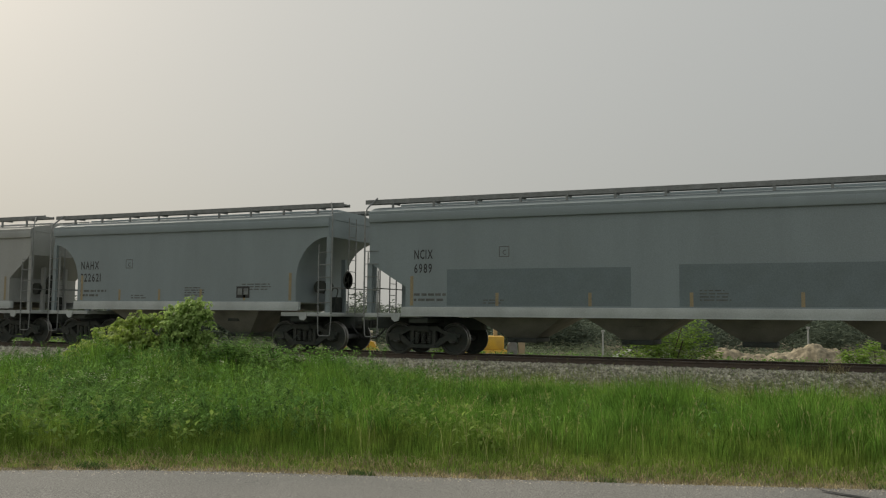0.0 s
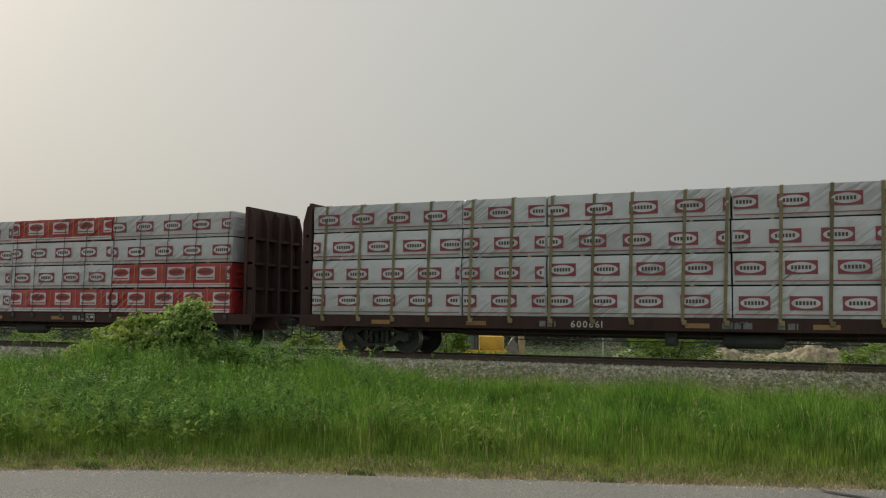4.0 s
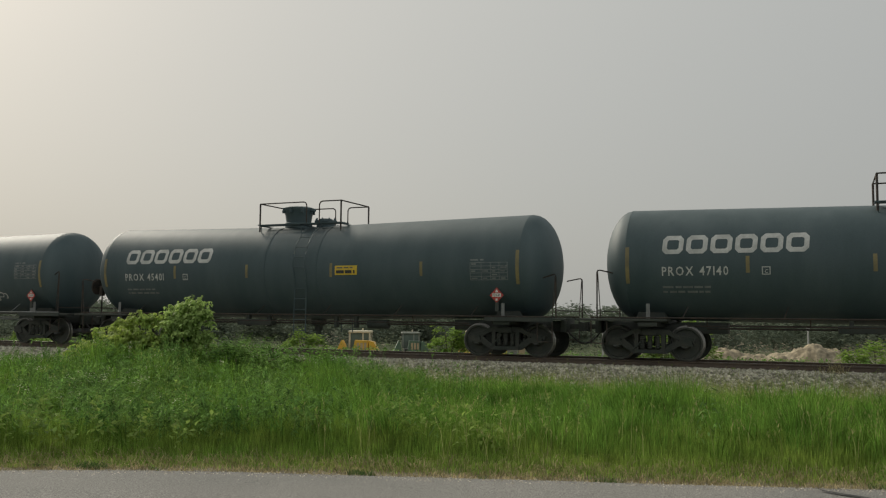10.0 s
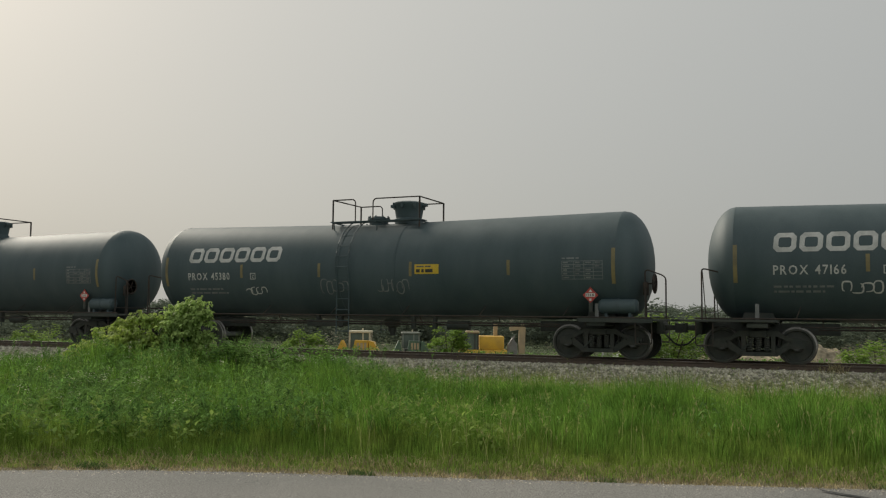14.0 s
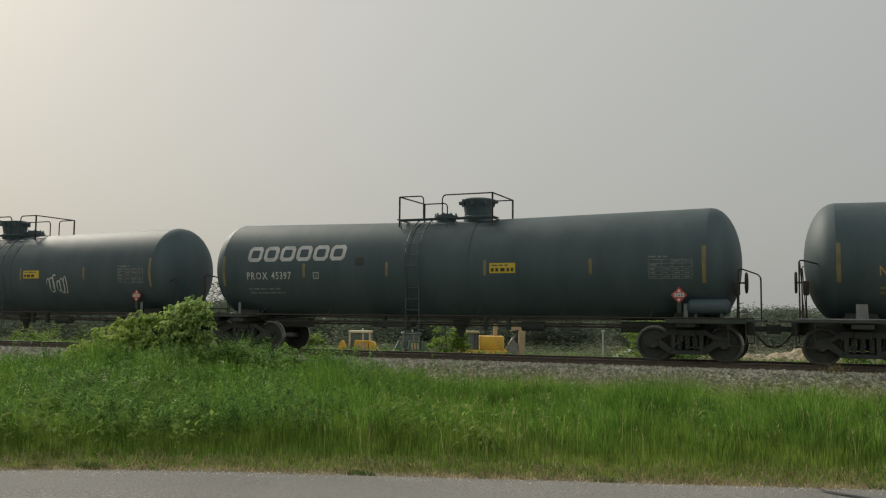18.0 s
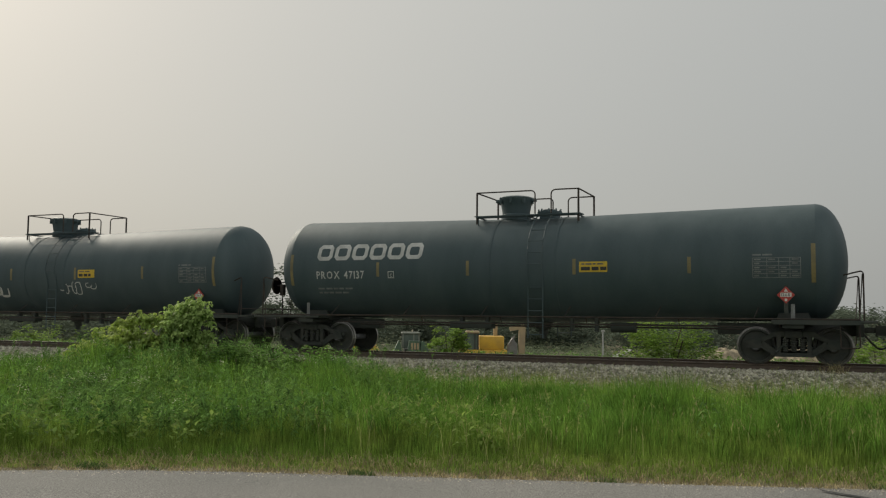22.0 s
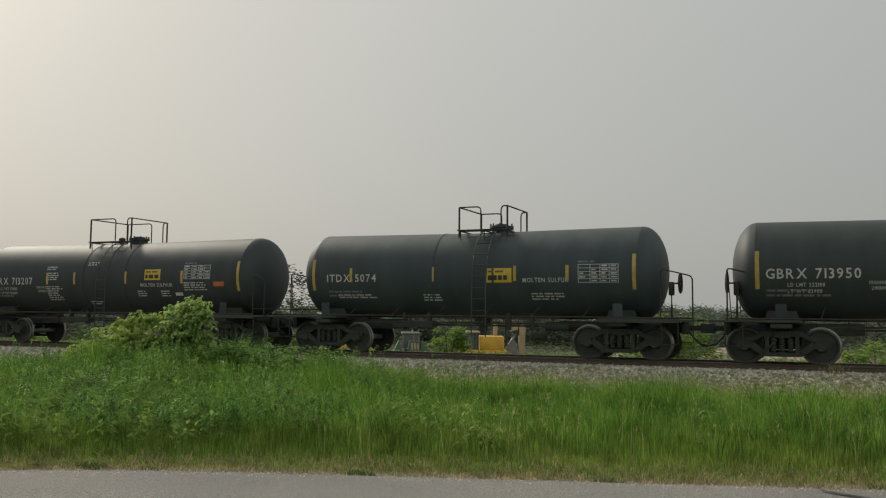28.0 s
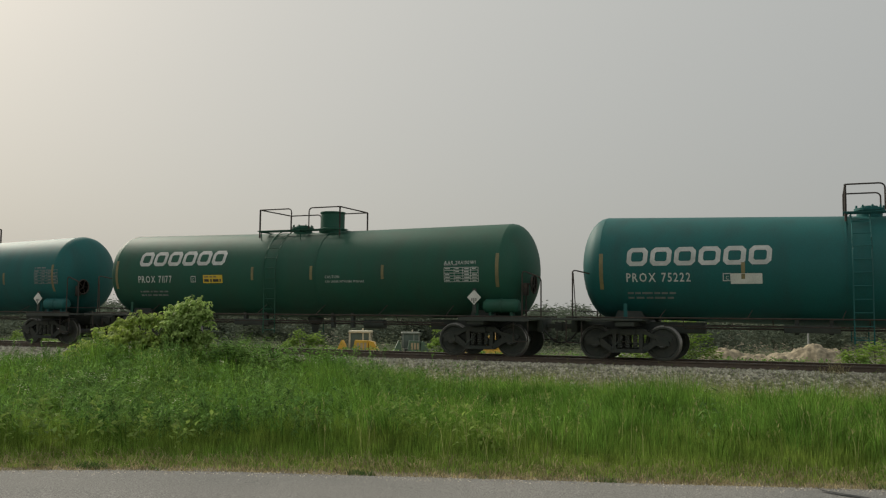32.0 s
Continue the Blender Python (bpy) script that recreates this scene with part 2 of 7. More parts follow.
    cloth_grey=material("cloth_grey", (0.20, 0.22, 0.19), (0.15, 0.17, 0.14), 0.8, scale=2),
)


# ---- mesh helpers ----
def box(bm, x0, x1, y0, y1, z0, z1, round_by=0.0):
    if x1 < x0:
        x0, x1 = x1, x0
    r = bmesh.ops.create_cube(bm, size=1, matrix=Matrix.LocRotScale(((x0 + x1) / 2, (y0 + y1) / 2, (z0 + z1) / 2), None, (x1 - x0, y1 - y0, z1 - z0)))
    if round_by:
        es = list({e for v in r["verts"] for e in v.link_edges})
        bmesh.ops.bevel(bm, geom=es, offset=round_by, segments=2, profile=0.5, affect="EDGES")


def tube(bm, pts, r, seg=6):
    """A round bar along a polyline."""
    pts = [Vector(p) for p in pts]
    rings = []
    for i, p in enumerate(pts):
        d = ((pts[min(i + 1, len(pts) - 1)] - p).normalized() + (p - pts[max(i - 1, 0)]).normalized()).normalized()
        a = d.cross(Vector((0, 0, 1)) if abs(d.z) < 0.9 else Vector((0, 1, 0))).normalized()
        b = d.cross(a)
        rings.append([bm.verts.new(p + (a * math.cos(2 * math.pi * k / seg) + b * math.sin(2 * math.pi * k / seg)) * r) for k in range(seg)])
    for q, w in zip(rings, rings[1:]):
        for k in range(seg):
            bm.faces.new((q[k], q[(k + 1) % seg], w[(k + 1) % seg], w[k]))
    bm.faces.new(rings[0])
    bm.faces.new(rings[-1][::-1])


def bend(pts, r=0.12, n=4):
    """The polyline with its corners rounded."""
    pts = [Vector(p) for p in pts]
    out = [pts[0]]
    for a, b, c in zip(pts, pts[1:], pts[2:]):
        u, w = (a - b), (c - b)
        k = min(r, u.length * 0.45, w.length * 0.45)
        u, w = u.normalized() * k, w.normalized() * k
        out += [b + u * (1 - t) ** 2 + w * t ** 2 for t in [i / n for i in range(n + 1)]]
    return out + [pts[-1]]


def lathe(bm, profile, axis="x", at=(0, 0, 0), seg=32):
    """Turns a profile of (along, radius) round an axis through at."""
    at, rings = Vector(at), []
    for s, r in profile:
        ring = []
        for k in range(seg if r > 1e-4 else 1):
            c, d = r * math.cos(2 * math.pi * k / seg), r * math.sin(2 * math.pi * k / seg)
            ring.append(bm.verts.new(at + Vector({"x": (s, c, d), "y": (d, s, c), "z": (c, d, s)}[axis])))
        rings.append(ring)
    for q, w in zip(rings, rings[1:]):
        for k in range(seg):
            vs = [q[k % len(q)], q[(k + 1) % len(q)], w[(k + 1) % len(w)], w[k % len(w)]]
            vs = [x for i, x in enumerate(vs) if x not in vs[:i]]
            if len(vs) > 2:
                bm.faces.new(vs)
    for ring in (rings[0], rings[-1]):
        if len(ring) > 2:
            bm.faces.new(ring)


def prism(bm, poly, y0, y1):
    """A polygon in the x-z plane, given depth along y."""
    a, b = ([bm.verts.new((x, y, z)) for x, z in poly] for y in (y0, y1))
    bm.faces.new(a)
    bm.faces.new(b[::-1])
    for i in range(len(poly)):
        j = (i + 1) % len(poly)
        bm.faces.new((a[j], a[i], b[i], b[j]))


def solid(name, bm, mt, sharp=35):
    bmesh.ops.recalc_face_normals(bm, faces=bm.faces)
    me = bpy.data.meshes.new(name)
    bm.to_mesh(me)
    bm.free()
    for m in (mt if isinstance(mt, (list, tuple)) else [mt]):
        me.materials.append(m)
    me.polygons.foreach_set("use_smooth", [True] * len(me.polygons))
    me.set_sharp_from_angle(angle=radians(sharp))
    return me


def part(name, bm, mt, parent, label=""):
    ob = new(name, solid(name, bm, mt))
    ob.parent = parent
    return tagged(ob, label) if label else ob


CACHE = {}


def shared(key, name, build, mt, parent, label="", m=None):
    """A part whose mesh is built once for a key and a material and then shared."""
    key = (key, (mt[0] if isinstance(mt, (list, tuple)) else mt).name)
    if key not in CACHE:
        bm = bmesh.new()
        build(bm)
        CACHE[key] = solid(name, bm, mt)
    ob = new(name, CACHE[key])
    ob.parent = parent
    if m is not None:
        ob.matrix_basis = m
    return tagged(ob, label) if label else ob


def thing(name, label, category, group="", kind="", m=None):
    ob = new(name)
    ob.empty_display_size = 0.5
    if m is not None:
        ob.matrix_basis = m
    return tagged(ob, label, category, group, kind)


def raw_mesh(name, verts, faces, mt):
    """A mesh from arrays: verts (n, 3), faces (m, k)."""
    me = bpy.data.meshes.new(name)
    verts, faces = np.asarray(verts, np.float32), [np.asarray(f, np.int32) for f in faces]
    me.vertices.add(len(verts))
    me.vertices.foreach_set("co", verts.ravel())
    total = sum(f.size for f in faces)
    me.loops.add(total)
    me.loops.foreach_set("vertex_index", np.concatenate([f.ravel() for f in faces]))
    sizes = np.concatenate([np.full(len(f), f.shape[1], np.int32) for f in faces])
    me.polygons.add(len(sizes))
    me.polygons.foreach_set("loop_start", np.concatenate([[0], np.cumsum(sizes)[:-1]]).astype(np.int32))
    me.polygons.foreach_set("loop_total", sizes)
    for m in (mt if isinstance(mt, (list, tuple)) else [mt]):
        me.materials.append(m)
    me.update(calc_edges=True)
    return me


# ---- lettering: glyphs of the built-in font, laid out and bent on to a side ----
GLYPH = {}


def make_glyphs(chars):
    obs = []
    for ch in chars:
        c = bpy.data.curves.new("glyph", "FONT")
        c.body, c.size, c.resolution_u, c.offset = ch, 1.0, 2, 0.014
        obs.append((ch, new("glyph", c)))
    dg = bpy.context.evaluated_depsgraph_get()
    for ch, ob in obs:
        me = bpy.data.meshes.new_from_object(ob.evaluated_get(dg))
        vs = [(v.co.x, v.co.y) for v in me.vertices]
        x0, x1 = min(v[0] for v in vs), max(v[0] for v in vs)
        GLYPH[ch] = ([(x - x0, y) for x, y in vs], [tuple(p.vertices) for p in me.polygons], x1 - x0)
        bpy.data.meshes.remove(me)
        bpy.data.objects.remove(ob)


make_glyphs("ABCDEFGHIJKLMNOPQRSTUVWXYZ0123456789-ounces.")


class Side:
    """The near side of a car: flat at y, or a cylinder of radius r about height zc."""

    def __init__(self, y=None, r=0.0, zc=0.0, rise=0.0):
        self.y, self.r, self.zc, self.rise = y, r, zc, rise

    def lay(self, z, lift=0.006, x=0.0):
        if self.y is not None:
            return self.y - lift
        return -math.sqrt(max((self.r + lift) ** 2 - (z - self.zc - self.rise * abs(x)) ** 2, 0.01))

    def wrap(self, bm, lift=0.006):
        """Takes a flat pattern in x, z (y = 0) on to the side."""
        if self.y is None and len(bm.verts):
            zs = [v.co.z for v in bm.verts]
            z = math.ceil(min(zs) / 0.09) * 0.09
            while z < max(zs):
                bmesh.ops.bisect_plane(bm, geom=bm.verts[:] + bm.edges[:] + bm.faces[:], plane_co=(0, 0, z), plane_no=(0, 0, 1))
                z += 0.09
        for v in bm.verts:
            v.co.y = self.lay(v.co.z, lift, v.co.x)


def flat_quad(bm, x0, x1, z0, z1, slot=0, slant=0.0):
    f = bm.faces.new([bm.verts.new((x, 0, z)) for x, z in ((x0, z0), (x1, z0), (x1 + slant, z1), (x0 + slant, z1))])
    f.material_index = slot
    return f


def stencil(name, bm, side, mt, parent, label="", lift=0.006):
    side.wrap(bm, lift)
    me = bpy.data.meshes.new(name)
    bm.to_mesh(me)
    bm.free()
    for m in (mt if isinstance(mt, (list, tuple)) else [mt]):
        me.materials.append(m)
    ob = new(name, me)
    ob.parent = parent
    return tagged(ob, label) if label else ob


def letters(bm, text, x, z, h, squeeze=0.85, gap=0.16, slant=0.0, width=None):
    k = h / 0.69
    total = sum((GLYPH[c][2] + gap if c in GLYPH else 0.42) for c in text) * k
    sx = squeeze if width is None else width / total
    for ch in text:
        if ch not in GLYPH:
            x += 0.42 * k * sx
            continue
        vs, fs, w = GLYPH[ch]
        made = [bm.verts.new((x + (px + slant * py) * k * sx, 0, z + py * k)) for px, py in vs]
        for f in fs:
            bm.faces.new([made[i] for i in f])
        x += (w + gap) * k * sx


def lettering(parent, side, text, x, z, h, mt, width=None, label="", slant=0.0, squeeze=0.85, gap=0.16):
    """Each word is a part of its own."""
    k = h / 0.69
    size = [sum((GLYPH[c][2] + gap if c in GLYPH else 0.42) for c in w) * k for w in text.split()]
    sx = squeeze if width is None else width / (sum(size) + 0.42 * k * (len(size) - 1))
    for w, s in zip(text.split(), size):
        bm = bmesh.new()
        letters(bm, w, x, z, h, slant=slant, width=s * sx)
        ob = stencil("lettering", bm, side, mt, parent, label)
        x += (s + 0.42 * k) * sx
    return ob


def text_bars(parent, side, x, z, w, rows, mt, rnd, h=0.045, pitch=0.085, name="stencil_line", lift=0.006):
    """Small stencilled lines that cannot be read, as broken bars."""
    for i in range(rows):
        bm = bmesh.new()
        zz, xx = z - i * pitch, x
        stop = x + w * rnd.uniform(0.7, 1.0)
        while xx < stop:
            ww = min(rnd.uniform(0.06, 0.28), stop - xx)
            if ww > 0.03:
                flat_quad(bm, xx, xx + ww, zz, zz + h)
            xx += ww + rnd.uniform(0.03, 0.06)
        tagged(stencil(name, bm, side, mt, parent, lift=lift), kind="stuff")


def plate(parent, side, name, x0, x1, z0, z1, mt, label="", lift=0.008, slant=0.0):
    bm = bmesh.new()
    flat_quad(bm, x0, x1, z0, z1, slant=slant)
    return stencil(name, bm, side, mt, parent, label, lift)


def scribble(parent, side, x, z, w, h, mt, rnd, n=6, thick=0.03, name="graffiti", label="", loops=True):
    """Spray-can strokes: looping ribbons in the given field."""
    bm = bmesh.new()
    for i in range(n):
        cx, a0 = x + w * (i + 0.5) / n, rnd.uniform(0, 6)
        rx, rz = w / n * rnd.uniform(0.45, 0.75), h * rnd.uniform(0.2, 0.5)
        turn, cz = rnd.choice((3.6, 5.0, 6.1)) if loops else rnd.uniform(1.5, 3.5), z + h / 2 + rnd.uniform(-0.1, 0.1) * h
        wob, prev = rnd.uniform(0.0, 0.5), None
        for k in range(13):
            a = a0 + turn * k / 12
            p = Vector((cx + rx * math.cos(a), 0, cz + rz * math.sin(a + wob * math.sin(2 * a))))
            d = Vector((-math.sin(a), 0, math.cos(a)))
            nrm = Vector((d.z, 0, -d.x)) * thick * 0.5 * (0.6 + 0.6 * math.sin(math.pi * k / 12))
            cur = (bm.verts.new(p + nrm), bm.verts.new(p - nrm))
            if prev:
                bm.faces.new((prev[0], cur[0], cur[1], prev[1]))
            prev = cur
    return stencil(name, bm, side, mt, parent, label)


# ---- the ground ----
ROAD_P, ROAD_N = Vector((-3.28, -16.62)), Vector((-0.302, 0.953))      # a point of the road's edge, and the way to the track
ROAD_T = Vector((0.953, 0.302))
rng = np.random.default_rng(7)


def smooth(a, b, x):
    t = np.clip((x - a) / (b - a), 0, 1)
    return t * t * (3 - 2 * t)


def bow(s):
    """The road's edge bends gently away at its left."""
    return -0.05 * np.minimum(np.clip(-2.0 - s, 0, None), 4) ** 2


def from_road(x, y):
    s = (x - ROAD_P.x) * ROAD_T.x + (y - ROAD_P.y) * ROAD_T.y
    return (x - ROAD_P.x) * ROAD_N.x + (y - ROAD_P.y) * ROAD_N.y - bow(s)


def along(x, y):
    """Place along the verge, in metres, on lines that run aslant from the road to the track."""
    return x + 0.23 * y + 5.0


def ripple(x, y):
    return 0.04 * np.sin(1.3 * x + 0.7 * y) + 0.03 * np.sin(2.9 * y - 1.7 * x) + 0.03 * np.sin(0.6 * x - 1.9 * y)


def ground_z(x, y):
    """Height of the earth: road verge, shallow ditch, a bank of spoil to the left, then falling away behind the track."""
    e = from_road(x, y)
    z = -0.43 - 0.32 * smooth(0.7, 3.9, e) - 0.10 * smooth(-10, -5, y)
    z = z + 0.62 * np.exp(-((x + 13.6) / 4.4) ** 2 - ((y + 8.0) / 2.9) ** 2)
    z = z + ripple(x, y) * smooth(0.3, 1.5, e) * (y < 20)
    z = z - 2.35 * smooth(6, 37, y) - 3.2 * smooth(42, 225, y)
    return z - 0.12 * smooth(-0.3, -0.05, -np.abs(e + 4) + 3.7)      # lower under the road


def sheet(name, xs, ys, zf, mt):
    gx, gy = np.meshgrid(xs, ys)
    v = np.stack([gx, gy, zf(gx, gy)], -1).reshape(-1, 3)
    n, m = len(xs), len(ys)
    i = (np.arange(m - 1)[:, None] * n + np.arange(n - 1)[None]).ravel()
    return raw_mesh(name, v, [np.stack([i, i + 1, i + n + 1, i + n], -1)], mt)


def spaced(*steps):
    return np.unique(np.concatenate([np.arange(a, b, s) for a, b, s in steps]))


ground = new("ground", sheet("ground", spaced((-3000, -200, 200), (-200, -48, 8), (-48, 20, 0.5), (20, 200, 8), (200, 3001, 200)),
                             spaced((-3000, -200, 200), (-200, -30, 10), (-30, 24, 0.5), (24, 240, 6), (240, 3001, 180)), ground_z, MT["soil"]))
ground.data.polygons.foreach_set("use_smooth", [True] * len(ground.data.polygons))
tagged(ground, "uneven dark soil verge falling away behind the railway", "ground", kind="structure")


def road():
    bm = bmesh.new()
    prev = None
    for i in range(401):
        s = -200 + i
        edge = float(bow(s)) + 0.05 * noise.noise((s * 0.9, 0, 0)) + 0.03 * noise.noise((s * 3.1, 5, 0))
        row = []
        for e, z in ((edge, -0.52), (edge - 0.02, -0.405), (-0.7, -0.39), (-4.0, -0.34), (-7.6, -0.42), (-7.7, -0.55)):
            p = ROAD_P + ROAD_T * s + ROAD_N * e
            row.append(bm.verts.new((p.x, p.y, z)))
        if prev:
            for k in range(5):
                bm.faces.new((prev[k], row[k], row[k + 1], prev[k + 1]))
        prev = row
    ob = new("road", solid("road", bm, MT["asphalt"]))
    tagged(ob, "worn pale grey asphalt road with a ragged edge", "road", kind="structure")
    bm = bmesh.new()
    a = ROAD_P + ROAD_T * 3.32 + ROAD_N * -0.20
    prev = None
    for k in range(9):
        p = a + ROAD_T * (0.14 * k) - ROAD_N * (0.15 * k + 0.02 * math.sin(k * 2.1))
        w = 0.035 + 0.01 * math.sin(k * 1.7)
        cur = [bm.verts.new((p.x + ROAD_N.x * d, p.y + ROAD_N.y * d, -0.386 + 0.0015 * k)) for d in (-w, w)]
        if prev:
            bm.faces.new((prev[0], cur[0], cur[1], prev[1]))
        prev = cur
    part("tar_crack", bm, MT["asphalt_tar"], ob, "dark tar-filled crack")


road()


# ---- the railway ----
def track():
    t = thing("railway_track", "single railway track of rusty rails on grey ballast", "railway track", kind="structure")
    prof = ((-0.07, -0.172), (0.07, -0.172), (0.07, -0.158), (0.012, -0.14), (0.009, -0.045), (0.036, -0.034), (0.036, -0.004),
            (0.030, 0.0), (-0.030, 0.0), (-0.036, -0.004), (-0.036, -0.034), (-0.009, -0.045), (-0.012, -0.14), (-0.07, -0.158))
    for y in (-0.755, 0.755):
        bm = bmesh.new()
        a, b = ([bm.verts.new((x, y + u, w)) for u, w in prof] for x in (-600, 400))
        for i in range(len(prof)):
            j = (i + 1) % len(prof)
            f = bm.faces.new((a[i], a[j], b[j], b[i]))
            f.material_index = 1 if i == 7 else 0
        part("rail", bm, [MT["rail_rust"], MT["tread_steel"]], t)
    for k in range(150):
        x = -62 + 0.51 * k

        def tie(bm):
            box(bm, -0.115, 0.115, -1.3, 1.3, -0.36, -0.176, 0.012)
        shared("tie", "tie", tie, MT["tie_wood"], t, m=Matrix.Translation((x, 0, 0)) @ Matrix.Rotation(0.012 * math.sin(k * 7.7), 4, "Z"))


track()


def bed_z(y):
    """Profile of the ballast across the track."""
    a = np.abs(y)
    return np.where(a < 1.9, -0.14, -0.14 - 0.38 * np.minimum(a - 1.9, 2.6))


def stones(name, x, y, z, size, mt, label):
    """Angular stones, six points and eight faces each."""
    n = len(x)
    base = np.array([(1, 0, 0), (-1, 0, 0), (0, 1, 0), (0, -1, 0), (0, 0, 1), (0, 0, -1)])
    tri = np.array([(0, 2, 4), (2, 1, 4), (1, 3, 4), (3, 0, 4), (2, 0, 5), (1, 2, 5), (3, 1, 5), (0, 3, 5)])
    v = base[None] * (0.7 + 0.6 * rng.random((n, 6, 1))) + 0.35 * (rng.random((n, 6, 3)) - 0.5)
    ang = rng.random(n) * 6.28
    c, s = np.cos(ang)[:, None], np.sin(ang)[:, None]
    v = np.stack([v[..., 0] * c - v[..., 1] * s, v[..., 0] * s + v[..., 1] * c, v[..., 2] * 0.8], -1) * size[:, None, None]
    v += np.stack([x, y, z + 0.05 * size], -1)[:, None]
    f = tri[None] + 6 * np.arange(n)[:, None, None]
    return tagged(new(name, raw_mesh(name, v.reshape(-1, 3), [f.reshape(-1, 3)], mt)), label, "gravel", kind="stuff")


def ballast():
    ob = new("ballast", sheet("ballast", spaced((-600, -60, 20), (-60, 30, 0.6), (30, 401, 20)), np.linspace(-4.5, 4.5, 25),
                              lambda x, y: bed_z(y) - 0.04, MT["ballast_bed"]))
    tagged(ob, "bed of crushed grey ballast stones", "ballast", kind="structure")
    # loose stones on the side towards the road
    n = 60000
    y = -0.83 - 3.6 * rng.random(n) ** 0.95
    x = -36 + 44 * rng.random(n)
    keep = x < 5
    x, y = x[keep], y[keep]
    n = len(x)
    z = np.maximum(bed_z(y) - 0.03, ground_z(x, y) - 0.02)
    stones("ballast_stones", x, y, z, 0.026 + 0.040 * rng.random(n) ** 1.5, MT["ballast_stone"], "loose angular grey stones beside the rails")
    # grit swept to the road's edge
    n = 9000
    s, e = -8 + 18 * rng.random(n), -0.10 + 0.16 * rng.normal(size=n)
    x, y = ROAD_P.x + ROAD_T.x * s + ROAD_N.x * (e + bow(s)), ROAD_P.y + ROAD_T.y * s + ROAD_N.y * (e + bow(s))
    stones("road_grit", x, y, np.where(e < 0.0, -0.404, -0.43), 0.004 + 0.010 * rng.random(n) ** 3, MT["gravel"], "fine grit swept to the edge of the road")


ballast()


# ---- grass and weeds of the verge ----
def surface(x, y):
    return np.where(np.abs(y) < 4.5, np.maximum(ground_z(x, y), bed_z(y) - 0.05), ground_z(x, y))


def blades(name, x, y, z, h, w, lean, mt, label, category="grass", way=None):
    """Bent blades: five points and three faces each."""
    n = len(x)
    a, d = rng.random(n) * 6.283, rng.random(n) * 6.283 if way is None else way
    ux, uy = np.cos(a) * w, np.sin(a) * w
    lx, ly = np.cos(d) * lean * h, np.sin(d) * lean * h
    base = np.stack([x, y, z], -1)
    v = np.empty((n, 5, 3))
    side = np.stack([ux, uy, 0 * ux], -1)
    mid = base + np.stack([lx * 0.3, ly * 0.3, h * 0.55], -1)
    v[:, 0], v[:, 1], v[:, 2], v[:, 3] = base - side, base + side, mid + side * 0.8, mid - side * 0.8
    v[:, 4] = base + np.stack([lx, ly, h * (1 - 0.25 * lean)], -1)
    i = 5 * np.arange(n)[:, None]
    me = raw_mesh(name, v.reshape(-1, 3), [i + np.array([[0, 1, 2, 3]]), i + np.array([[3, 2, 4]])], mt)
    return tagged(new(name, me), label, category, kind="stuff")


def verge_points(n, near, far):
    """Points of the verge, near and far from the road's edge in metres, within the stretch that can be seen."""
    x = -22 + 29 * rng.random(n)
    s = (x - ROAD_P.x) / ROAD_T.x
    e = near + (far - near) * rng.random(n) + bow(s)
    px = ROAD_P.x + ROAD_T.x * s + ROAD_N.x * e
    py = ROAD_P.y + ROAD_T.y * s + ROAD_N.y * e
    dx, dy = px - EYE.x, py - EYE.y
    ahead = -dx * math.sin(YAW) + dy * math.cos(YAW)
    right = dx * math.cos(YAW) + dy * math.sin(YAW)
    ok = (np.abs(right) < 0.54 * ahead + 0.8) & (py < -1.7)
    return px[ok], py[ok]


def patchy(x, y, f=0.8, seed=0.0):
    return 0.5 + 0.25 * np.sin(f * x + 1.7 * np.sin(f * 0.7 * y + seed) + seed) + 0.25 * np.sin(f * 1.9 * y + 1.3 * np.sin(f * 1.3 * x + 2 + seed))


def low(x, y):
    """Growth stays low along the ballast beyond the bank."""
    return 1 - 0.6 * smooth(-15.5, -19.5, x) * smooth(-10.8, -8.6, y)


def tufted(n, per, near, far, spread, keep):
    """Tufts of grass: blade feet round tuft centres, the way each blade leans and a size for its tuft."""
    cx, cy = verge_points(n, near, far)
    k = rng.random(len(cx)) < keep(cx, cy)
    cx, cy = cx[k], cy[k]
    size = 0.55 + 0.75 * rng.random(len(cx))
    num = rng.poisson(per * size)
    i = np.repeat(np.arange(len(cx)), num)
    a = rng.random(len(i)) * 6.283
    r = spread * size[i] * rng.random(len(i)) ** 0.7
    return cx[i] + r * np.cos(a), cy[i] + r * np.sin(a), a + rng.normal(size=len(i)) * 0.7, size[i], rng.random(len(cx))[i]


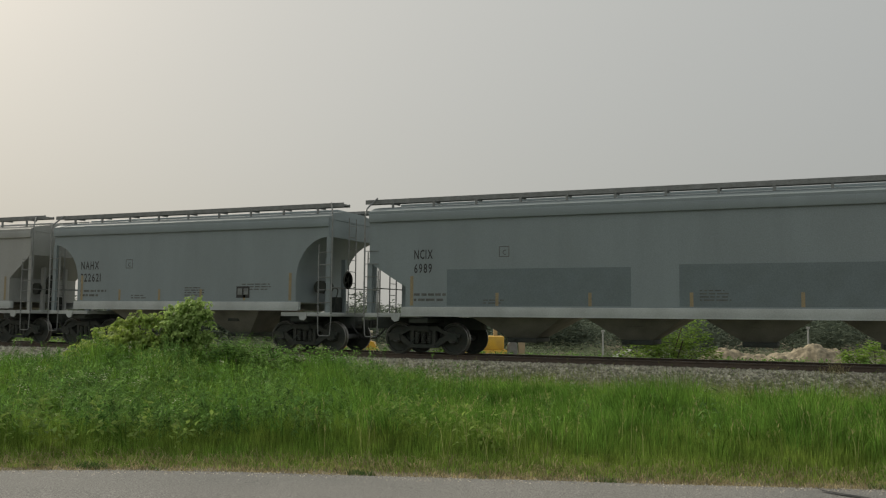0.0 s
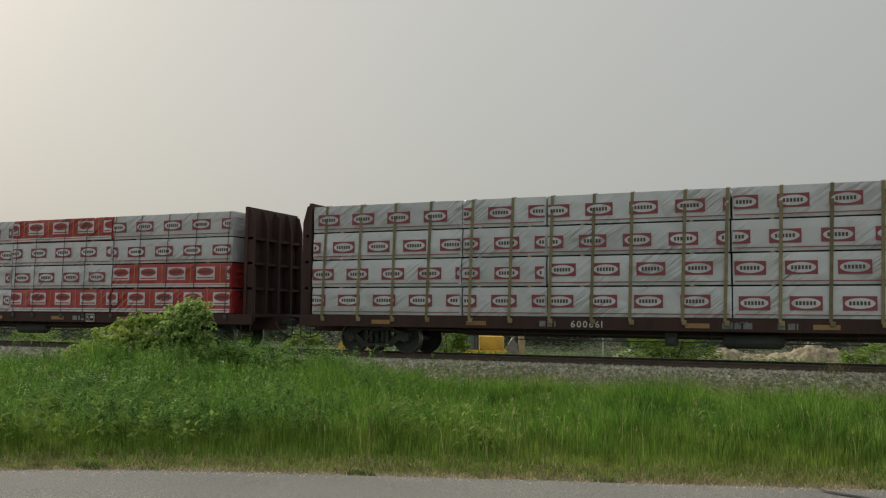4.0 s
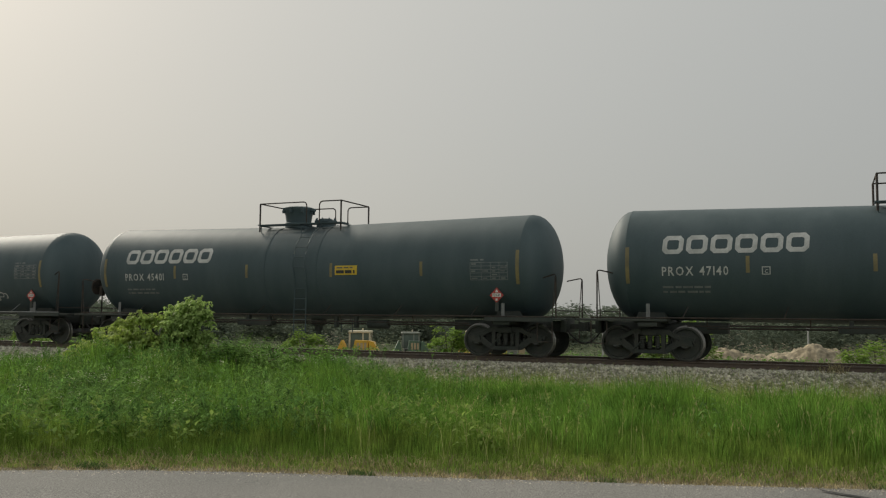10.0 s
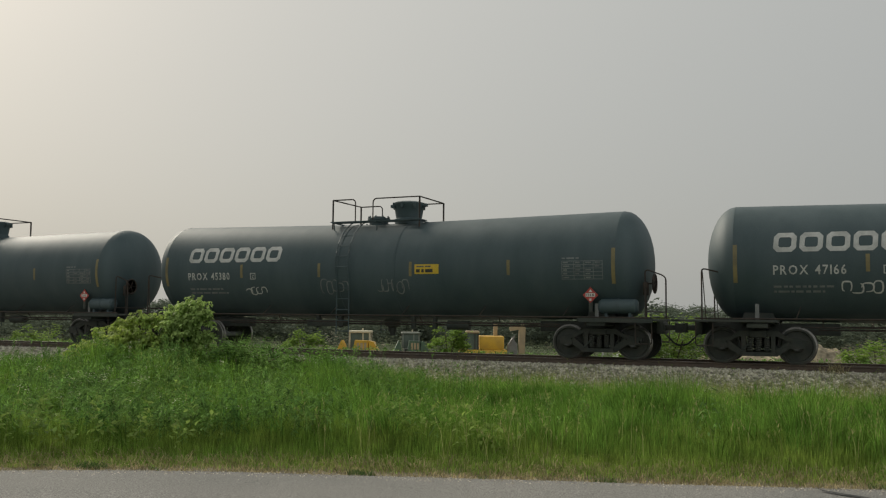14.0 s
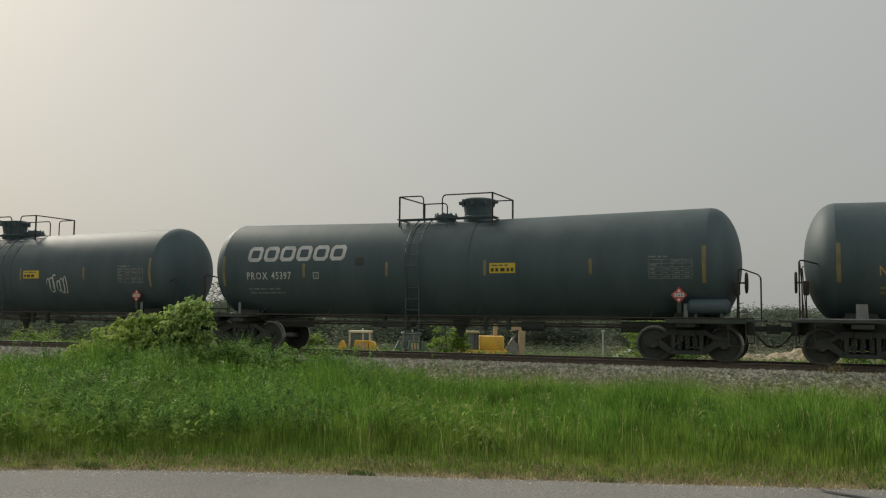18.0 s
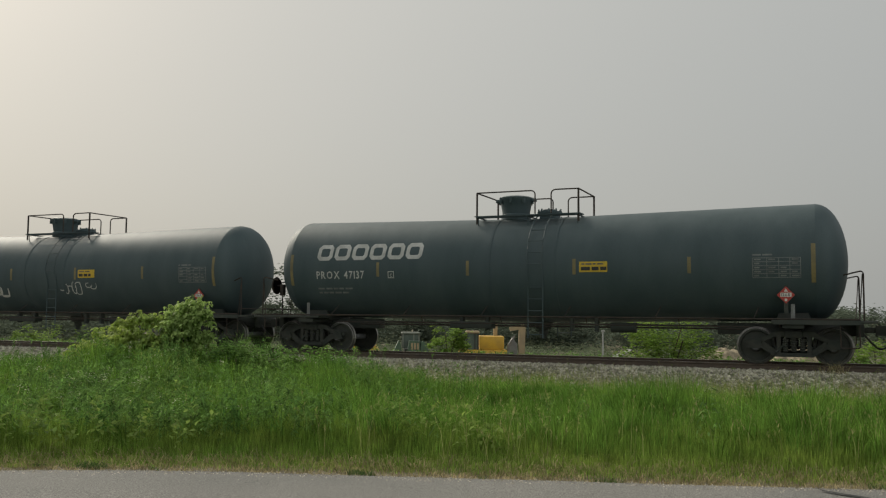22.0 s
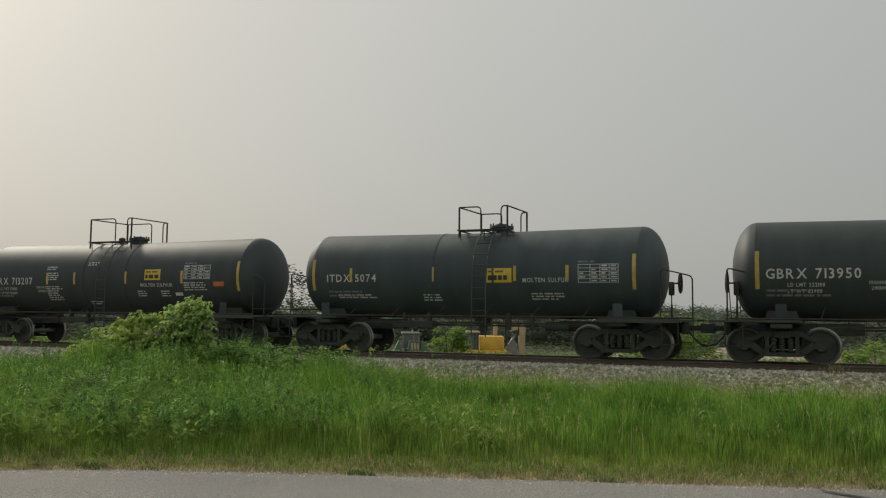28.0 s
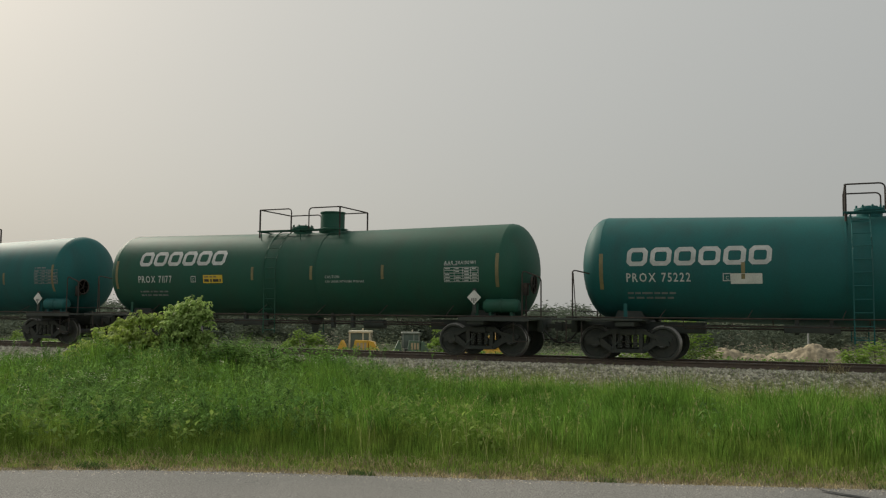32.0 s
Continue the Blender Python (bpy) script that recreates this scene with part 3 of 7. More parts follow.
def verge():
    # tall green grass in tufts
    def where(x, y):
        e = from_road(x, y)
        toe = smooth(-4.3, -6.2, y)
        return smooth(1.0, 2.6, e) * toe * (0.5 + 0.5 * patchy(x, y, 1.1)) * (0.25 + 0.75 * smooth(0.25, 0.5, patchy(x, y, 4.2, 1.5))) * (1 - 0.6 * smooth(-4, -8, along(x, y)))
    x, y, d, size, pick = tufted(56000, 24, 0.4, 17, 0.085, where)
    e = from_road(x, y)
    n = len(x)
    h = (0.30 + 0.34 * smooth(0.5, 2.5, e)) * (0.72 + 0.36 * size) * (0.45 + 0.62 * rng.random(n) ** 0.6) * (0.72 + 0.55 * patchy(x, y, 0.9, 2.0)) * (0.58 + 0.80 * patchy(x, y, 3.1, 3.0))
    h *= (1 - 0.55 * smooth(-9.5, -4.5, y)) * low(x, y)
    lean = 0.05 + 0.18 * pick + 0.65 * rng.random(n) ** 3
    blades("grass", x, y, surface(x, y) - 0.01, h, (0.0022 + 0.0036 * rng.random(n) ** 1.8) * (1 + 0.75 * smooth(1.5, 5, e)), lean, MT["grass"], "tall lush green grass on the verge", way=d)
    # shorter yellowish growth between the mown strip and the tall grass
    x, y = verge_points(400000, 0.2, 4.4)
    e = from_road(x, y)
    k = rng.random(len(x)) < smooth(0.1, 0.5, e) * (1 - 0.8 * smooth(2.2, 4.4, e))
    x, y, e = x[k], y[k], e[k]
    blades("short_grass", x, y, surface(x, y) - 0.01, (0.06 + 0.40 * smooth(0.25, 2.4, e)) * (0.45 + 0.8 * rng.random(len(x))), 0.002 + 0.0018 * rng.random(len(x)),
           0.05 + 0.5 * rng.random(len(x)) ** 3, MT["grass_short"], "thin upright yellowish grass in front of the tall grass")
    # dry mown strip beside the road
    x, y = verge_points(210000, -0.12, 2.0)
    e = from_road(x, y)
    k = rng.random(len(x)) < (1 - 0.9 * smooth(0.35, 1.0, e)) * smooth(-0.15, 0.15, e + 0.16 * patchy(x, y, 2.5) - 0.06) * (0.35 + 0.65 * patchy(x, y, 5.0, 3.0))
    x, y, e = x[k], y[k], e[k]
    blades("dry_grass", x, y, np.maximum(ground_z(x, y), -0.43), (0.025 + 0.08 * rng.random(len(x)) ** 2) * (0.7 + 1.2 * smooth(0.2, 0.9, e)), 0.002 + 0.0025 * rng.random(len(x)),
           0.5 + 1.1 * rng.random(len(x)), MT["grass_dry"], "short dry straw-coloured grass along the road edge", "dry grass")
    # flowering stalks standing over the grass, thick along the toe of the ballast
    x, y = verge_points(105000, 0.8, 16)
    k = rng.random(len(x)) < (0.10 + 0.80 * smooth(-7.0, -2.4, along(x, y))) * (0.12 + 0.88 * smooth(-7.8, -4.8, y)) * (0.3 + 0.7 * patchy(x, y, 1.4, 1.0)) * (0.02 + 0.98 * smooth(-2.2, -3.4, y))
    x, y = x[k], y[k]
    z = surface(x, y)
    n = len(x)
    d = rng.random(n) * 6.283
    lean = 0.08 + 0.5 * rng.random(n) ** 2
    h = (0.36 + 0.46 * rng.random(n)) * (1 - 0.45 * smooth(-9.0, -4.5, y)) * (1 - 0.45 * smooth(-4.5, -2.4, y))
    blades("seed_stalks", x, y, z, h, 0.0024 + 0 * x, lean, MT["seed_head"], "thin pale grass stalks gone to seed", "grass", way=d)
    # pale bent grass on the toe of the ballast
    px, py = -16 + 22 * rng.random(90000), -6.2 + 4.4 * rng.random(90000)
    k = rng.random(len(px)) < smooth(-10.5, -5.5, along(px, py)) * smooth(-5.6, -4.4, py) * (1 - 0.97 * smooth(-3.0, -1.65, py)) * (0.35 + 0.65 * patchy(px, py, 1.6, 6.0))
    px, py = px[k], py[k]
    blades("pale_grass", px, py, surface(px, py) - 0.01, (0.14 + 0.30 * rng.random(len(px))) * (1 - 0.45 * smooth(-4.0, -1.8, py)), 0.0024 + 0.0024 * rng.random(len(px)), 0.25 + 0.9 * rng.random(len(px)), MT["grass_pale"],
           "pale bent grass fringing the ballast")
    # loose panicles: a few fine branchlets near the top of each stalk
    i = np.repeat(np.arange(n), 4)
    t = 0.74 + 0.26 * rng.random(len(i))
    reach = lean[i] * h[i] * (t ** 1.6)
    blades("seed_heads", x[i] + np.cos(d[i]) * reach, y[i] + np.sin(d[i]) * reach, z[i] + h[i] * t * (1 - 0.25 * lean[i]), 0.03 + 0.04 * rng.random(len(i)), 0.0026 + 0.0026 * rng.random(len(i)),
           0.4 + 0.9 * rng.random(len(i)), MT["seed_head"], "feathery tan seed heads of the grass", "grass")


verge()


def leaf_cloud(pts, size, rnd, tilt=0.9, long=1.6):
    """Small folded leaves at the given points: four points, two faces each."""
    n = len(pts)
    a = rnd.random(n) * 6.283
    up = (rnd.random(n) - 0.35) * tilt
    d = np.stack([np.cos(a) * np.cos(up), np.sin(a) * np.cos(up), np.sin(up)], -1)
    s = np.stack([-np.sin(a), np.cos(a), 0.5 * (rnd.random(n) - 0.5)], -1)
    nrm = np.cross(d, s)
    sz = (size * (0.6 + 0.8 * rnd.random(n)))[:, None]
    v = np.empty((n, 4, 3))
    v[:, 0] = pts - d * sz * long * 0.5
    v[:, 1] = pts + s * sz * 0.5 + nrm * sz * 0.12
    v[:, 2] = pts + d * sz * long * 0.5 - nrm * sz * 0.2
    v[:, 3] = pts - s * sz * 0.5 + nrm * sz * 0.12
    i = 4 * np.arange(n)[:, None]
    return v.reshape(-1, 3), [i + np.array([[0, 1, 2]]), i + np.array([[0, 2, 3]])]


def forbs(name, x, y, h, per, size, long, wide, mt, label):
    """Upright leafy weeds: stems with leaves up their length, fuller towards the top."""
    z = surface(x, y)
    t = 0.25 + 0.8 * rng.random((len(x), per)) ** 0.75
    a = rng.random((len(x), per)) * 6.283
    r = wide * (0.2 + 0.8 * rng.random((len(x), per))) * (1.2 - 0.75 * t)
    bend = 0.16 * h[:, None] * t ** 2
    w = rng.random((len(x), 1)) * 6.283
    pts = np.stack([x[:, None] + np.cos(a) * r + bend * np.cos(w), y[:, None] + np.sin(a) * r + bend * np.sin(w), z[:, None] + h[:, None] * t], -1).reshape(-1, 3)
    v, f = leaf_cloud(pts, size, rng, tilt=1.7, long=long)
    tagged(new(name, raw_mesh(name, v, f, MT[mt])), label, "weeds", kind="stuff")
    return z


def weeds():
    """Leafy weeds, thick to the left, with pale flower heads; rounder-leaved plants in patches."""
    x, y = verge_points(30000, 1.3, 17)
    k = rng.random(len(x)) < (0.05 + 0.95 * smooth(-1.6, -6.2, along(x, y))) * (0.25 + 0.75 * smooth(0.35, 0.7, patchy(x, y, 1.2, 4.0))) * smooth(-4.4, -6.4, y)
    x, y = x[k], y[k]
    h = (0.34 + 0.58 * rng.random(len(x)) * (0.45 + 0.75 * patchy(x, y, 0.7, 1.0))) * (1 - 0.35 * smooth(-9.5, -5, y)) * (0.62 + 0.7 * patchy(x, y, 2.7, 5.0)) * low(x, y)
    z = forbs("weed_leaves", x, y, h, 26, 0.023, 3.8, 0.085, "weed_leaf", "dense leafy green weeds among the grass")
    blades("weed_stems", x, y, z, h, 0.003 + 0 * x, 0.1 + 0 * x, MT["weed_leaf"], "thin upright green weed stems", "weeds")
    m = rng.random(len(x)) < 0.10 * smooth(-4.0, -8.0, along(x, y))
    c = np.stack([x[m], y[m], (z + h)[m]], -1)
    num = 16
    pts = (c[:, None] + (rng.random((len(c), num, 3)) - 0.5) * np.array([0.17, 0.17, 0.07])).reshape(-1, 3)
    v, f = leaf_cloud(pts, 0.020, rng, long=1.0)
    tagged(new("white_flowers", raw_mesh("white_flowers", v, f, MT["flower_white"])), "small white flower clusters on the weeds", "flowers", kind="stuff")
    # paler broad-leaved plants: patches on the middle of the verge and along its front
    x, y = verge_points(19000, 1.0, 16)
    k = rng.random(len(x)) < smooth(0.52, 0.85, patchy(x, y, 1.3, 7.0)) * (0.04 + 0.96 * smooth(0.5, -4.0, along(x, y))) * smooth(-4.2, -5.2, y) * 0.6
    x, y = x[k], y[k]
    h = (0.26 + 0.40 * rng.random(len(x))) * low(x, y)
    z = forbs("broad_weed_leaves", x, y, h, 16, 0.042, 1.7, 0.12, "forb_leaf", "pale broad-leaved weeds scattered through the grass")
    # weeds and rough grass on the far side of the track
    x, y = -46 + 52 * rng.random(10000), 3.2 + 13.0 * rng.random(10000) ** 1.3
    k = rng.random(len(x)) < 0.35 + 0.65 * smooth(0.35, 0.7, patchy(x, y, 0.8, 3.0))
    x, y = x[k], y[k]
    forbs("site_weeds", x, y, 0.25 + 0.45 * rng.random(len(x)), 9, 0.05, 2.2, 0.14, "weed_leaf", "rough weeds on the ground behind the railway")
    # low green creepers along the ballast and behind the rail
    x = -32 + 38 * rng.random(5200)
    y = -4.6 + 2.9 * rng.random(5200) ** 1.6
    k = rng.random(len(x)) < 0.8 * smooth(0.5, 0.85, patchy(x, y, 1.7, 5.0)) * (1 - 0.75 * smooth(-3.4, -2.0, y))
    x, y = x[k], y[k]
    forbs("ballast_weeds", x, y, 0.08 + 0.16 * rng.random(len(x)), 14, 0.018, 2.4, 0.08, "forb_leaf", "low weeds growing through the ballast edge")


weeds()


def shrub(name, base, lobes, leaves, size, mt, label, category, stems=5, seed=1, group=""):
    """Stems that fork into lobes of leaf clumps. lobes: centre offset and radii."""
    rnd = np.random.default_rng(seed)
    t = thing(name, label, category, group, m=Matrix.Translation(base))
    bm = bmesh.new()
    for i in range(stems):
        c = lobes[i % len(lobes)]
        top = Vector(c[:3]) + Vector((rnd.random(3) - 0.5) * np.array(c[3:6]))
        mid = top * 0.5 + Vector((rnd.random() - 0.5, rnd.random() - 0.5, 0)) * 0.15 * c[5]
        tube(bm, [(0.1 * (rnd.random() - 0.5), 0.1 * (rnd.random() - 0.5), -0.1), mid, top], 0.012 + 0.012 * c[5], 5)
    part("stem", bm, MT["bark"], t)
    tot = sum(c[3] * c[5] for c in lobes)
    pts = []
    for cx, cy, cz, rx, ry, rz in lobes:
        n = int(leaves * rx * rz / tot)
        k = max(6, n // 45)                      # clumps on the lobe's skin
        d = rnd.normal(size=(k, 3))
        d /= np.linalg.norm(d, axis=1)[:, None]
        cen = np.array([cx, cy, cz]) + d * np.array([rx, ry, rz]) * (0.55 + 0.45 * rnd.random((k, 1)))
        which = rnd.integers(0, k, n)
        q = rnd.normal(size=(n, 3)) * np.array([0.16, 0.16, 0.11]) * max(rx, rz)
        pts.append(cen[which] + q)
    v, f = leaf_cloud(np.concatenate(pts), size, rnd, long=1.7)
    ob = new("foliage", raw_mesh("foliage", v, f, mt))
    ob.parent = t
    return t


def gz(x, y):
    return float(ground_z(np.array(x), np.array(y)))


def sprig_shrub(name, base, lobes, sprigs, per, size, mt, label, seed):
    """A shrub of leafy sprigs that grow outward from the heart of each lobe; broad drooping leaves up each sprig. lobes: centre and radii."""
    rnd = np.random.default_rng(seed)
    t = thing(name, label, "shrub", m=Matrix.Translation(base))
    tot = sum(c[3] * c[5] for c in lobes)
    out = []
    for cx, cy, cz, rx, ry, rz in lobes:
        n = max(6, int(sprigs * rx * rz / tot))
        bm = bmesh.new()
        tube(bm, [(0.2 * cx, 0.2 * cy, -0.12), (0.6 * cx + 0.03, 0.6 * cy, 0.5 * cz), (cx, cy, cz)], 0.014, 6)
        part("stem", bm, MT["bark"], t)
        d = rnd.normal(size=(n, 3))
        d /= np.linalg.norm(d, axis=1)[:, None]
        d[:, 2] = np.where(d[:, 2] < -0.35, -d[:, 2], d[:, 2])
        cen, rad = np.array([cx, cy, cz]), np.array([rx, ry, rz])
        tip = cen + d * rad * (0.72 + 0.62 * rnd.random((n, 1)) ** 2)
        foot = cen + d * rad * 0.35 - np.array([0, 0, 0.10])
        u = (0.25 + 0.8 * (np.arange(per) + rnd.random((n, per))) / per)[..., None]
        p = foot[:, None] + (tip - foot)[:, None] * u
        p[..., 2] += 0.10 * np.sin(np.clip(u[..., 0], 0, 1) * 3.1)
        a = np.arctan2(d[:, 1], d[:, 0])[:, None] + np.where(np.arange(per) % 2, 1.0, -1.0) * 0.9 + rnd.normal(size=(n, per)) * 0.55
        fall = -0.25 - 0.8 * rnd.random((n, per))
        sz = size * (0.6 + 0.6 * rnd.random((n, per)))[..., None]
        ax = np.stack([np.cos(a) * np.cos(fall), np.sin(a) * np.cos(fall), np.sin(fall)], -1)
        wd = np.stack([-np.sin(a), np.cos(a), 0.7 * (rnd.random((n, per)) - 0.5)], -1)
        up = np.cross(ax, wd)
        # an ovate leaf folded along its rib: stalk end, two shoulders, rib, tip
        leaf = np.stack([p, p + ax * sz * 0.45 + wd * sz * 0.36 + up * sz * 0.10, p + ax * sz * 1.15 - up * sz * 0.12, p + ax * sz * 0.45 - wd * sz * 0.36 + up * sz * 0.10, p + ax * sz * 0.5], -2)
        out.append(leaf.reshape(-1, 3))
    v = np.concatenate(out)
    i = 5 * np.arange(len(v) // 5)[:, None]
    ob = new("foliage", raw_mesh("foliage", v, [i + np.array([[0, 1, 4]]), i + np.array([[1, 2, 4]]), i + np.array([[4, 2, 3]]), i + np.array([[0, 4, 3]])], mt))
    ob.parent = t
    return t


sprig_shrub("shrub", (-13.64, -7.99, gz(-13.64, -7.99)), [(0.16, 0, 1.26, 0.38, 0.36, 0.34), (-0.18, 0, 1.12, 0.38, 0.36, 0.32), (0.40, 0, 1.02, 0.36, 0.36, 0.40), (-0.40, 0, 0.86, 0.36, 0.36, 0.34),
                                                          (0.10, -0.25, 0.80, 0.46, 0.40, 0.42), (0.45, -0.1, 0.52, 0.40, 0.36, 0.34), (-0.30, -0.15, 0.42, 0.50, 0.40, 0.32)],
            560, 9, 0.100, MT["bush_leaf"], "bushy young shrub with drooping pale green leaves on the bank", 3)
sprig_shrub("vine_shrub", (-15.3, -8.15, gz(-15.3, -8.15)), [(0.95, 0, 1.10, 0.40, 0.36, 0.30), (0.40, 0, 1.12, 0.36, 0.36, 0.26), (-0.10, 0, 0.98, 0.38, 0.36, 0.26), (-0.60, 0, 0.76, 0.38, 0.36, 0.25), (-1.10, 0, 0.52, 0.38, 0.36, 0.22),
                                                             (-1.60, 0, 0.34, 0.34, 0.3, 0.18), (0.5, -0.25, 0.62, 0.75, 0.4, 0.40), (-0.5, -0.2, 0.40, 0.70, 0.4, 0.28), (1.1, -0.3, 0.55, 0.40, 0.4, 0.38)],
            600, 8, 0.092, MT["vine_leaf"], "low yellow-green vine with broad leaves sprawling over the bank", 5)
shrub("weed_clump", (-11.87, -8.45, gz(-11.87, -8.45)), [(-0.2, 0, 0.42, 0.7, 0.5, 0.26), (0.9, 0.1, 0.38, 0.6, 0.4, 0.24), (1.9, 0, 0.36, 0.7, 0.5, 0.24)], 2200, 0.06, MT["weed_leaf"],
      "leafy green weed clump on the bank beside the track", "weeds", 8, 8)


def tuft(x, y, r, n, h, label="small green weed tuft at the road edge", lean=0.9, width=0.004, mt="tuft_leaf", group="weed tufts at the road edge"):
    a, d = rng.random(n) * 6.283, r * np.sqrt(rng.random(n))
    px, py = x + d * np.cos(a), y + 0.4 * d * np.sin(a)
    ob = blades("weed_tuft", px, py, surface(px, py) - 0.005, h * (0.5 + 0.6 * rng.random(n)), width + 0 * px, lean * (0.4 + 0.6 * rng.random(n)), MT[mt], label, "weeds")
    ob["kind"] = ""
    del ob["kind"]
    ob["group"] = group


for s, r, n, h in ((-4.19, 0.10, 50, 0.06), (-3.63, 0.2, 160, 0.10), (-2.98, 0.08, 40, 0.06), (-0.9, 0.16, 110, 0.09), (1.45, 0.16, 90, 0.07), (4.08, 0.25, 150, 0.08), (0.3, 0.07, 30, 0.06)):
    at = ROAD_P + ROAD_T * s + ROAD_N * 0.08
    tuft(at.x, at.y, r, n, h)
tuft(-13.35, -5.86, 0.7, 240, 1.35, "tall arching green grass blades standing on the bank", 0.75, 0.006, "weed_leaf", "")
tuft(0.2, -1.6, 0.35, 70, 0.42, "dry bent grass clump beside the rail", 1.3, 0.006, "grass_dry", "")


# ---- the train ----
CARS = []          # (car, place along the train, wheelsets)
WHEEL_R = 0.457


def truck(car, xc, wheelsets):
    """A three-piece freight truck: two side frames, a bolster, springs and two wheelsets."""
    def side_frame(bm):
        prism(bm, [(-1.14, 0.50), (-1.16, 0.60), (-0.66, 0.70), (-0.46, 0.83), (0.46, 0.83), (0.66, 0.70), (1.16, 0.60), (1.14, 0.50), (0.70, 0.57), (0.45, 0.69), (-0.45, 0.69), (-0.70, 0.57)], -0.07, 0.07)
        prism(bm, [(-0.44, 0.20), (0.44, 0.20), (0.38, 0.30), (-0.38, 0.30)], -0.14, 0.14)
        for s in (-1, 1):
            prism(bm, [(s * 0.70, 0.58), (s * 0.84, 0.46), (s * 0.44, 0.20), (s * 0.30, 0.27)], -0.065, 0.065)
            prism(bm, [(s * 0.30, 0.28), (s * 0.30, 0.71), (s * 0.40, 0.71), (s * 0.40, 0.26)], -0.08, 0.08)
        for s in (-1, 1):
            prism(bm, [(s * 0.72, 0.40), (s * 1.1, 0.40), (s * 1.05, 0.60), (s * 0.78, 0.60)], -0.1, 0.1)

    def spring(bm):
        for x in (-0.2, 0.0, 0.2):
            lathe(bm, [(0.32 + 0.028 * i, 0.075 if i % 2 else 0.055) for i in range(13)], "z", (x, 0, 0), 8)

    def bolster(bm):
        box(bm, -0.2, 0.2, -1.1, 1.1, 0.66, 0.84, 0.03)

    def brake_gear(bm):
        tube(bm, [(-0.6, -0.55, 0.42), (0.6, -0.55, 0.42)], 0.03)
        tube(bm, [(-0.42, -1.06, 0.30), (-0.12, -1.06, 0.62)], 0.025)
        box(bm, -0.46, -0.38, -0.9, 0.9, 0.34, 0.46)
        box(bm, 0.38, 0.46, -0.9, 0.9, 0.34, 0.46)
    for y in (-0.98, 0.98):
        shared("side_frame", "side_frame", side_frame, MT["truck_iron"], car, m=Matrix.Translation((xc, y, 0)))
        shared("spring", "spring_nest", spring, MT["truck_iron"], car, m=Matrix.Translation((xc, y * 1.05, 0)))
    shared("bolster", "bolster", bolster, MT["truck_iron"], car, m=Matrix.Translation((xc, 0, 0)))
    shared("brake_gear", "brake_rigging", brake_gear, MT["frame_black"], car, m=Matrix.Translation((xc, 0, 0)))

    def axle(bm):
        lathe(bm, [(-1.05, 0.0), (-1.05, 0.085), (-1.02, 0.115), (-0.9, 0.115), (-0.86, 0.08), (0.86, 0.08), (0.9, 0.115), (1.02, 0.115), (1.05, 0.085), (1.05, 0.0)], "y", seg=14)
        for s in (-1, 1):
            for k in range(3):
                a = k * 2.094
                lathe(bm, [(s * 1.075, 0.0), (s * 1.075, 0.022), (s * 1.04, 0.022)], "y", (0.055 * math.cos(a), 0, 0.055 * math.sin(a)), 6)

    def wheel(bm):
        prof = [(-0.85, 0.0), (-0.85, 0.13), (-0.775, 0.16), (-0.772, 0.365), (-0.83, 0.385), (-0.83, 0.436), (-0.826, 0.448), (-0.822, 0.454), (-0.735, 0.457), (-0.72, 0.484),
                (-0.695, 0.484), (-0.69, 0.385), (-0.74, 0.37), (-0.742, 0.15), (-0.70, 0.13), (-0.70, 0.085)]
        lathe(bm, prof, "y", seg=30)
        for f in bm.faces:
            r = [math.hypot(v.co.x, v.co.z) for v in f.verts]
            if min(r) > 0.435:
                f.material_index = 1
    for dx in (-0.889, 0.889):
        ws = shared("axle", "wheelset", axle, MT["cap_steel"], car, m=Matrix.Translation((xc + dx, 0, WHEEL_R)))
        for turn in (0, 180):
            shared("wheel", "wheel", wheel, [MT["wheel_steel"], MT["tread_steel"]], ws, m=Matrix.Rotation(radians(turn), 4, "Z"))
        wheelsets.append((ws, xc + dx))


def coupler(car, x_end, x_sill):
    s = 1 if x_end > 0 else -1

    def knuckle(bm):
        box(bm, -0.55, -0.12, -0.07, 0.07, 0.80, 0.94, 0.02)
        prism(bm, [(-0.15, 0.74), (0.02, 0.74), (0.06, 0.80), (0.06, 0.96), (-0.15, 1.0)], -0.16, 0.12)

    def hose(bm):
        tube(bm, bend([(-0.5, -0.32, 0.86), (-0.3, -0.32, 0.60), (-0.12, -0.2, 0.42), (0.0, -0.1, 0.40)], 0.2, 5), 0.025)
    turn = Matrix.Rotation(0 if s > 0 else math.pi, 4, "Z")
    shared("knuckle", "coupler", knuckle, MT["truck_iron"], car, m=Matrix.Translation((x_end, 0, 0)) @ turn)
    shared("hose", "air_hose", hose, MT["black_paint"], car, m=Matrix.Translation((x_end, 0, 0)) @ turn)


def stripes(car, side, xs, mt, z=2.15, h=0.42, w=0.09):
    for x in xs:
        plate(car, side, "reflective_strip", x - w / 2, x + w / 2, z, z + h, mt)


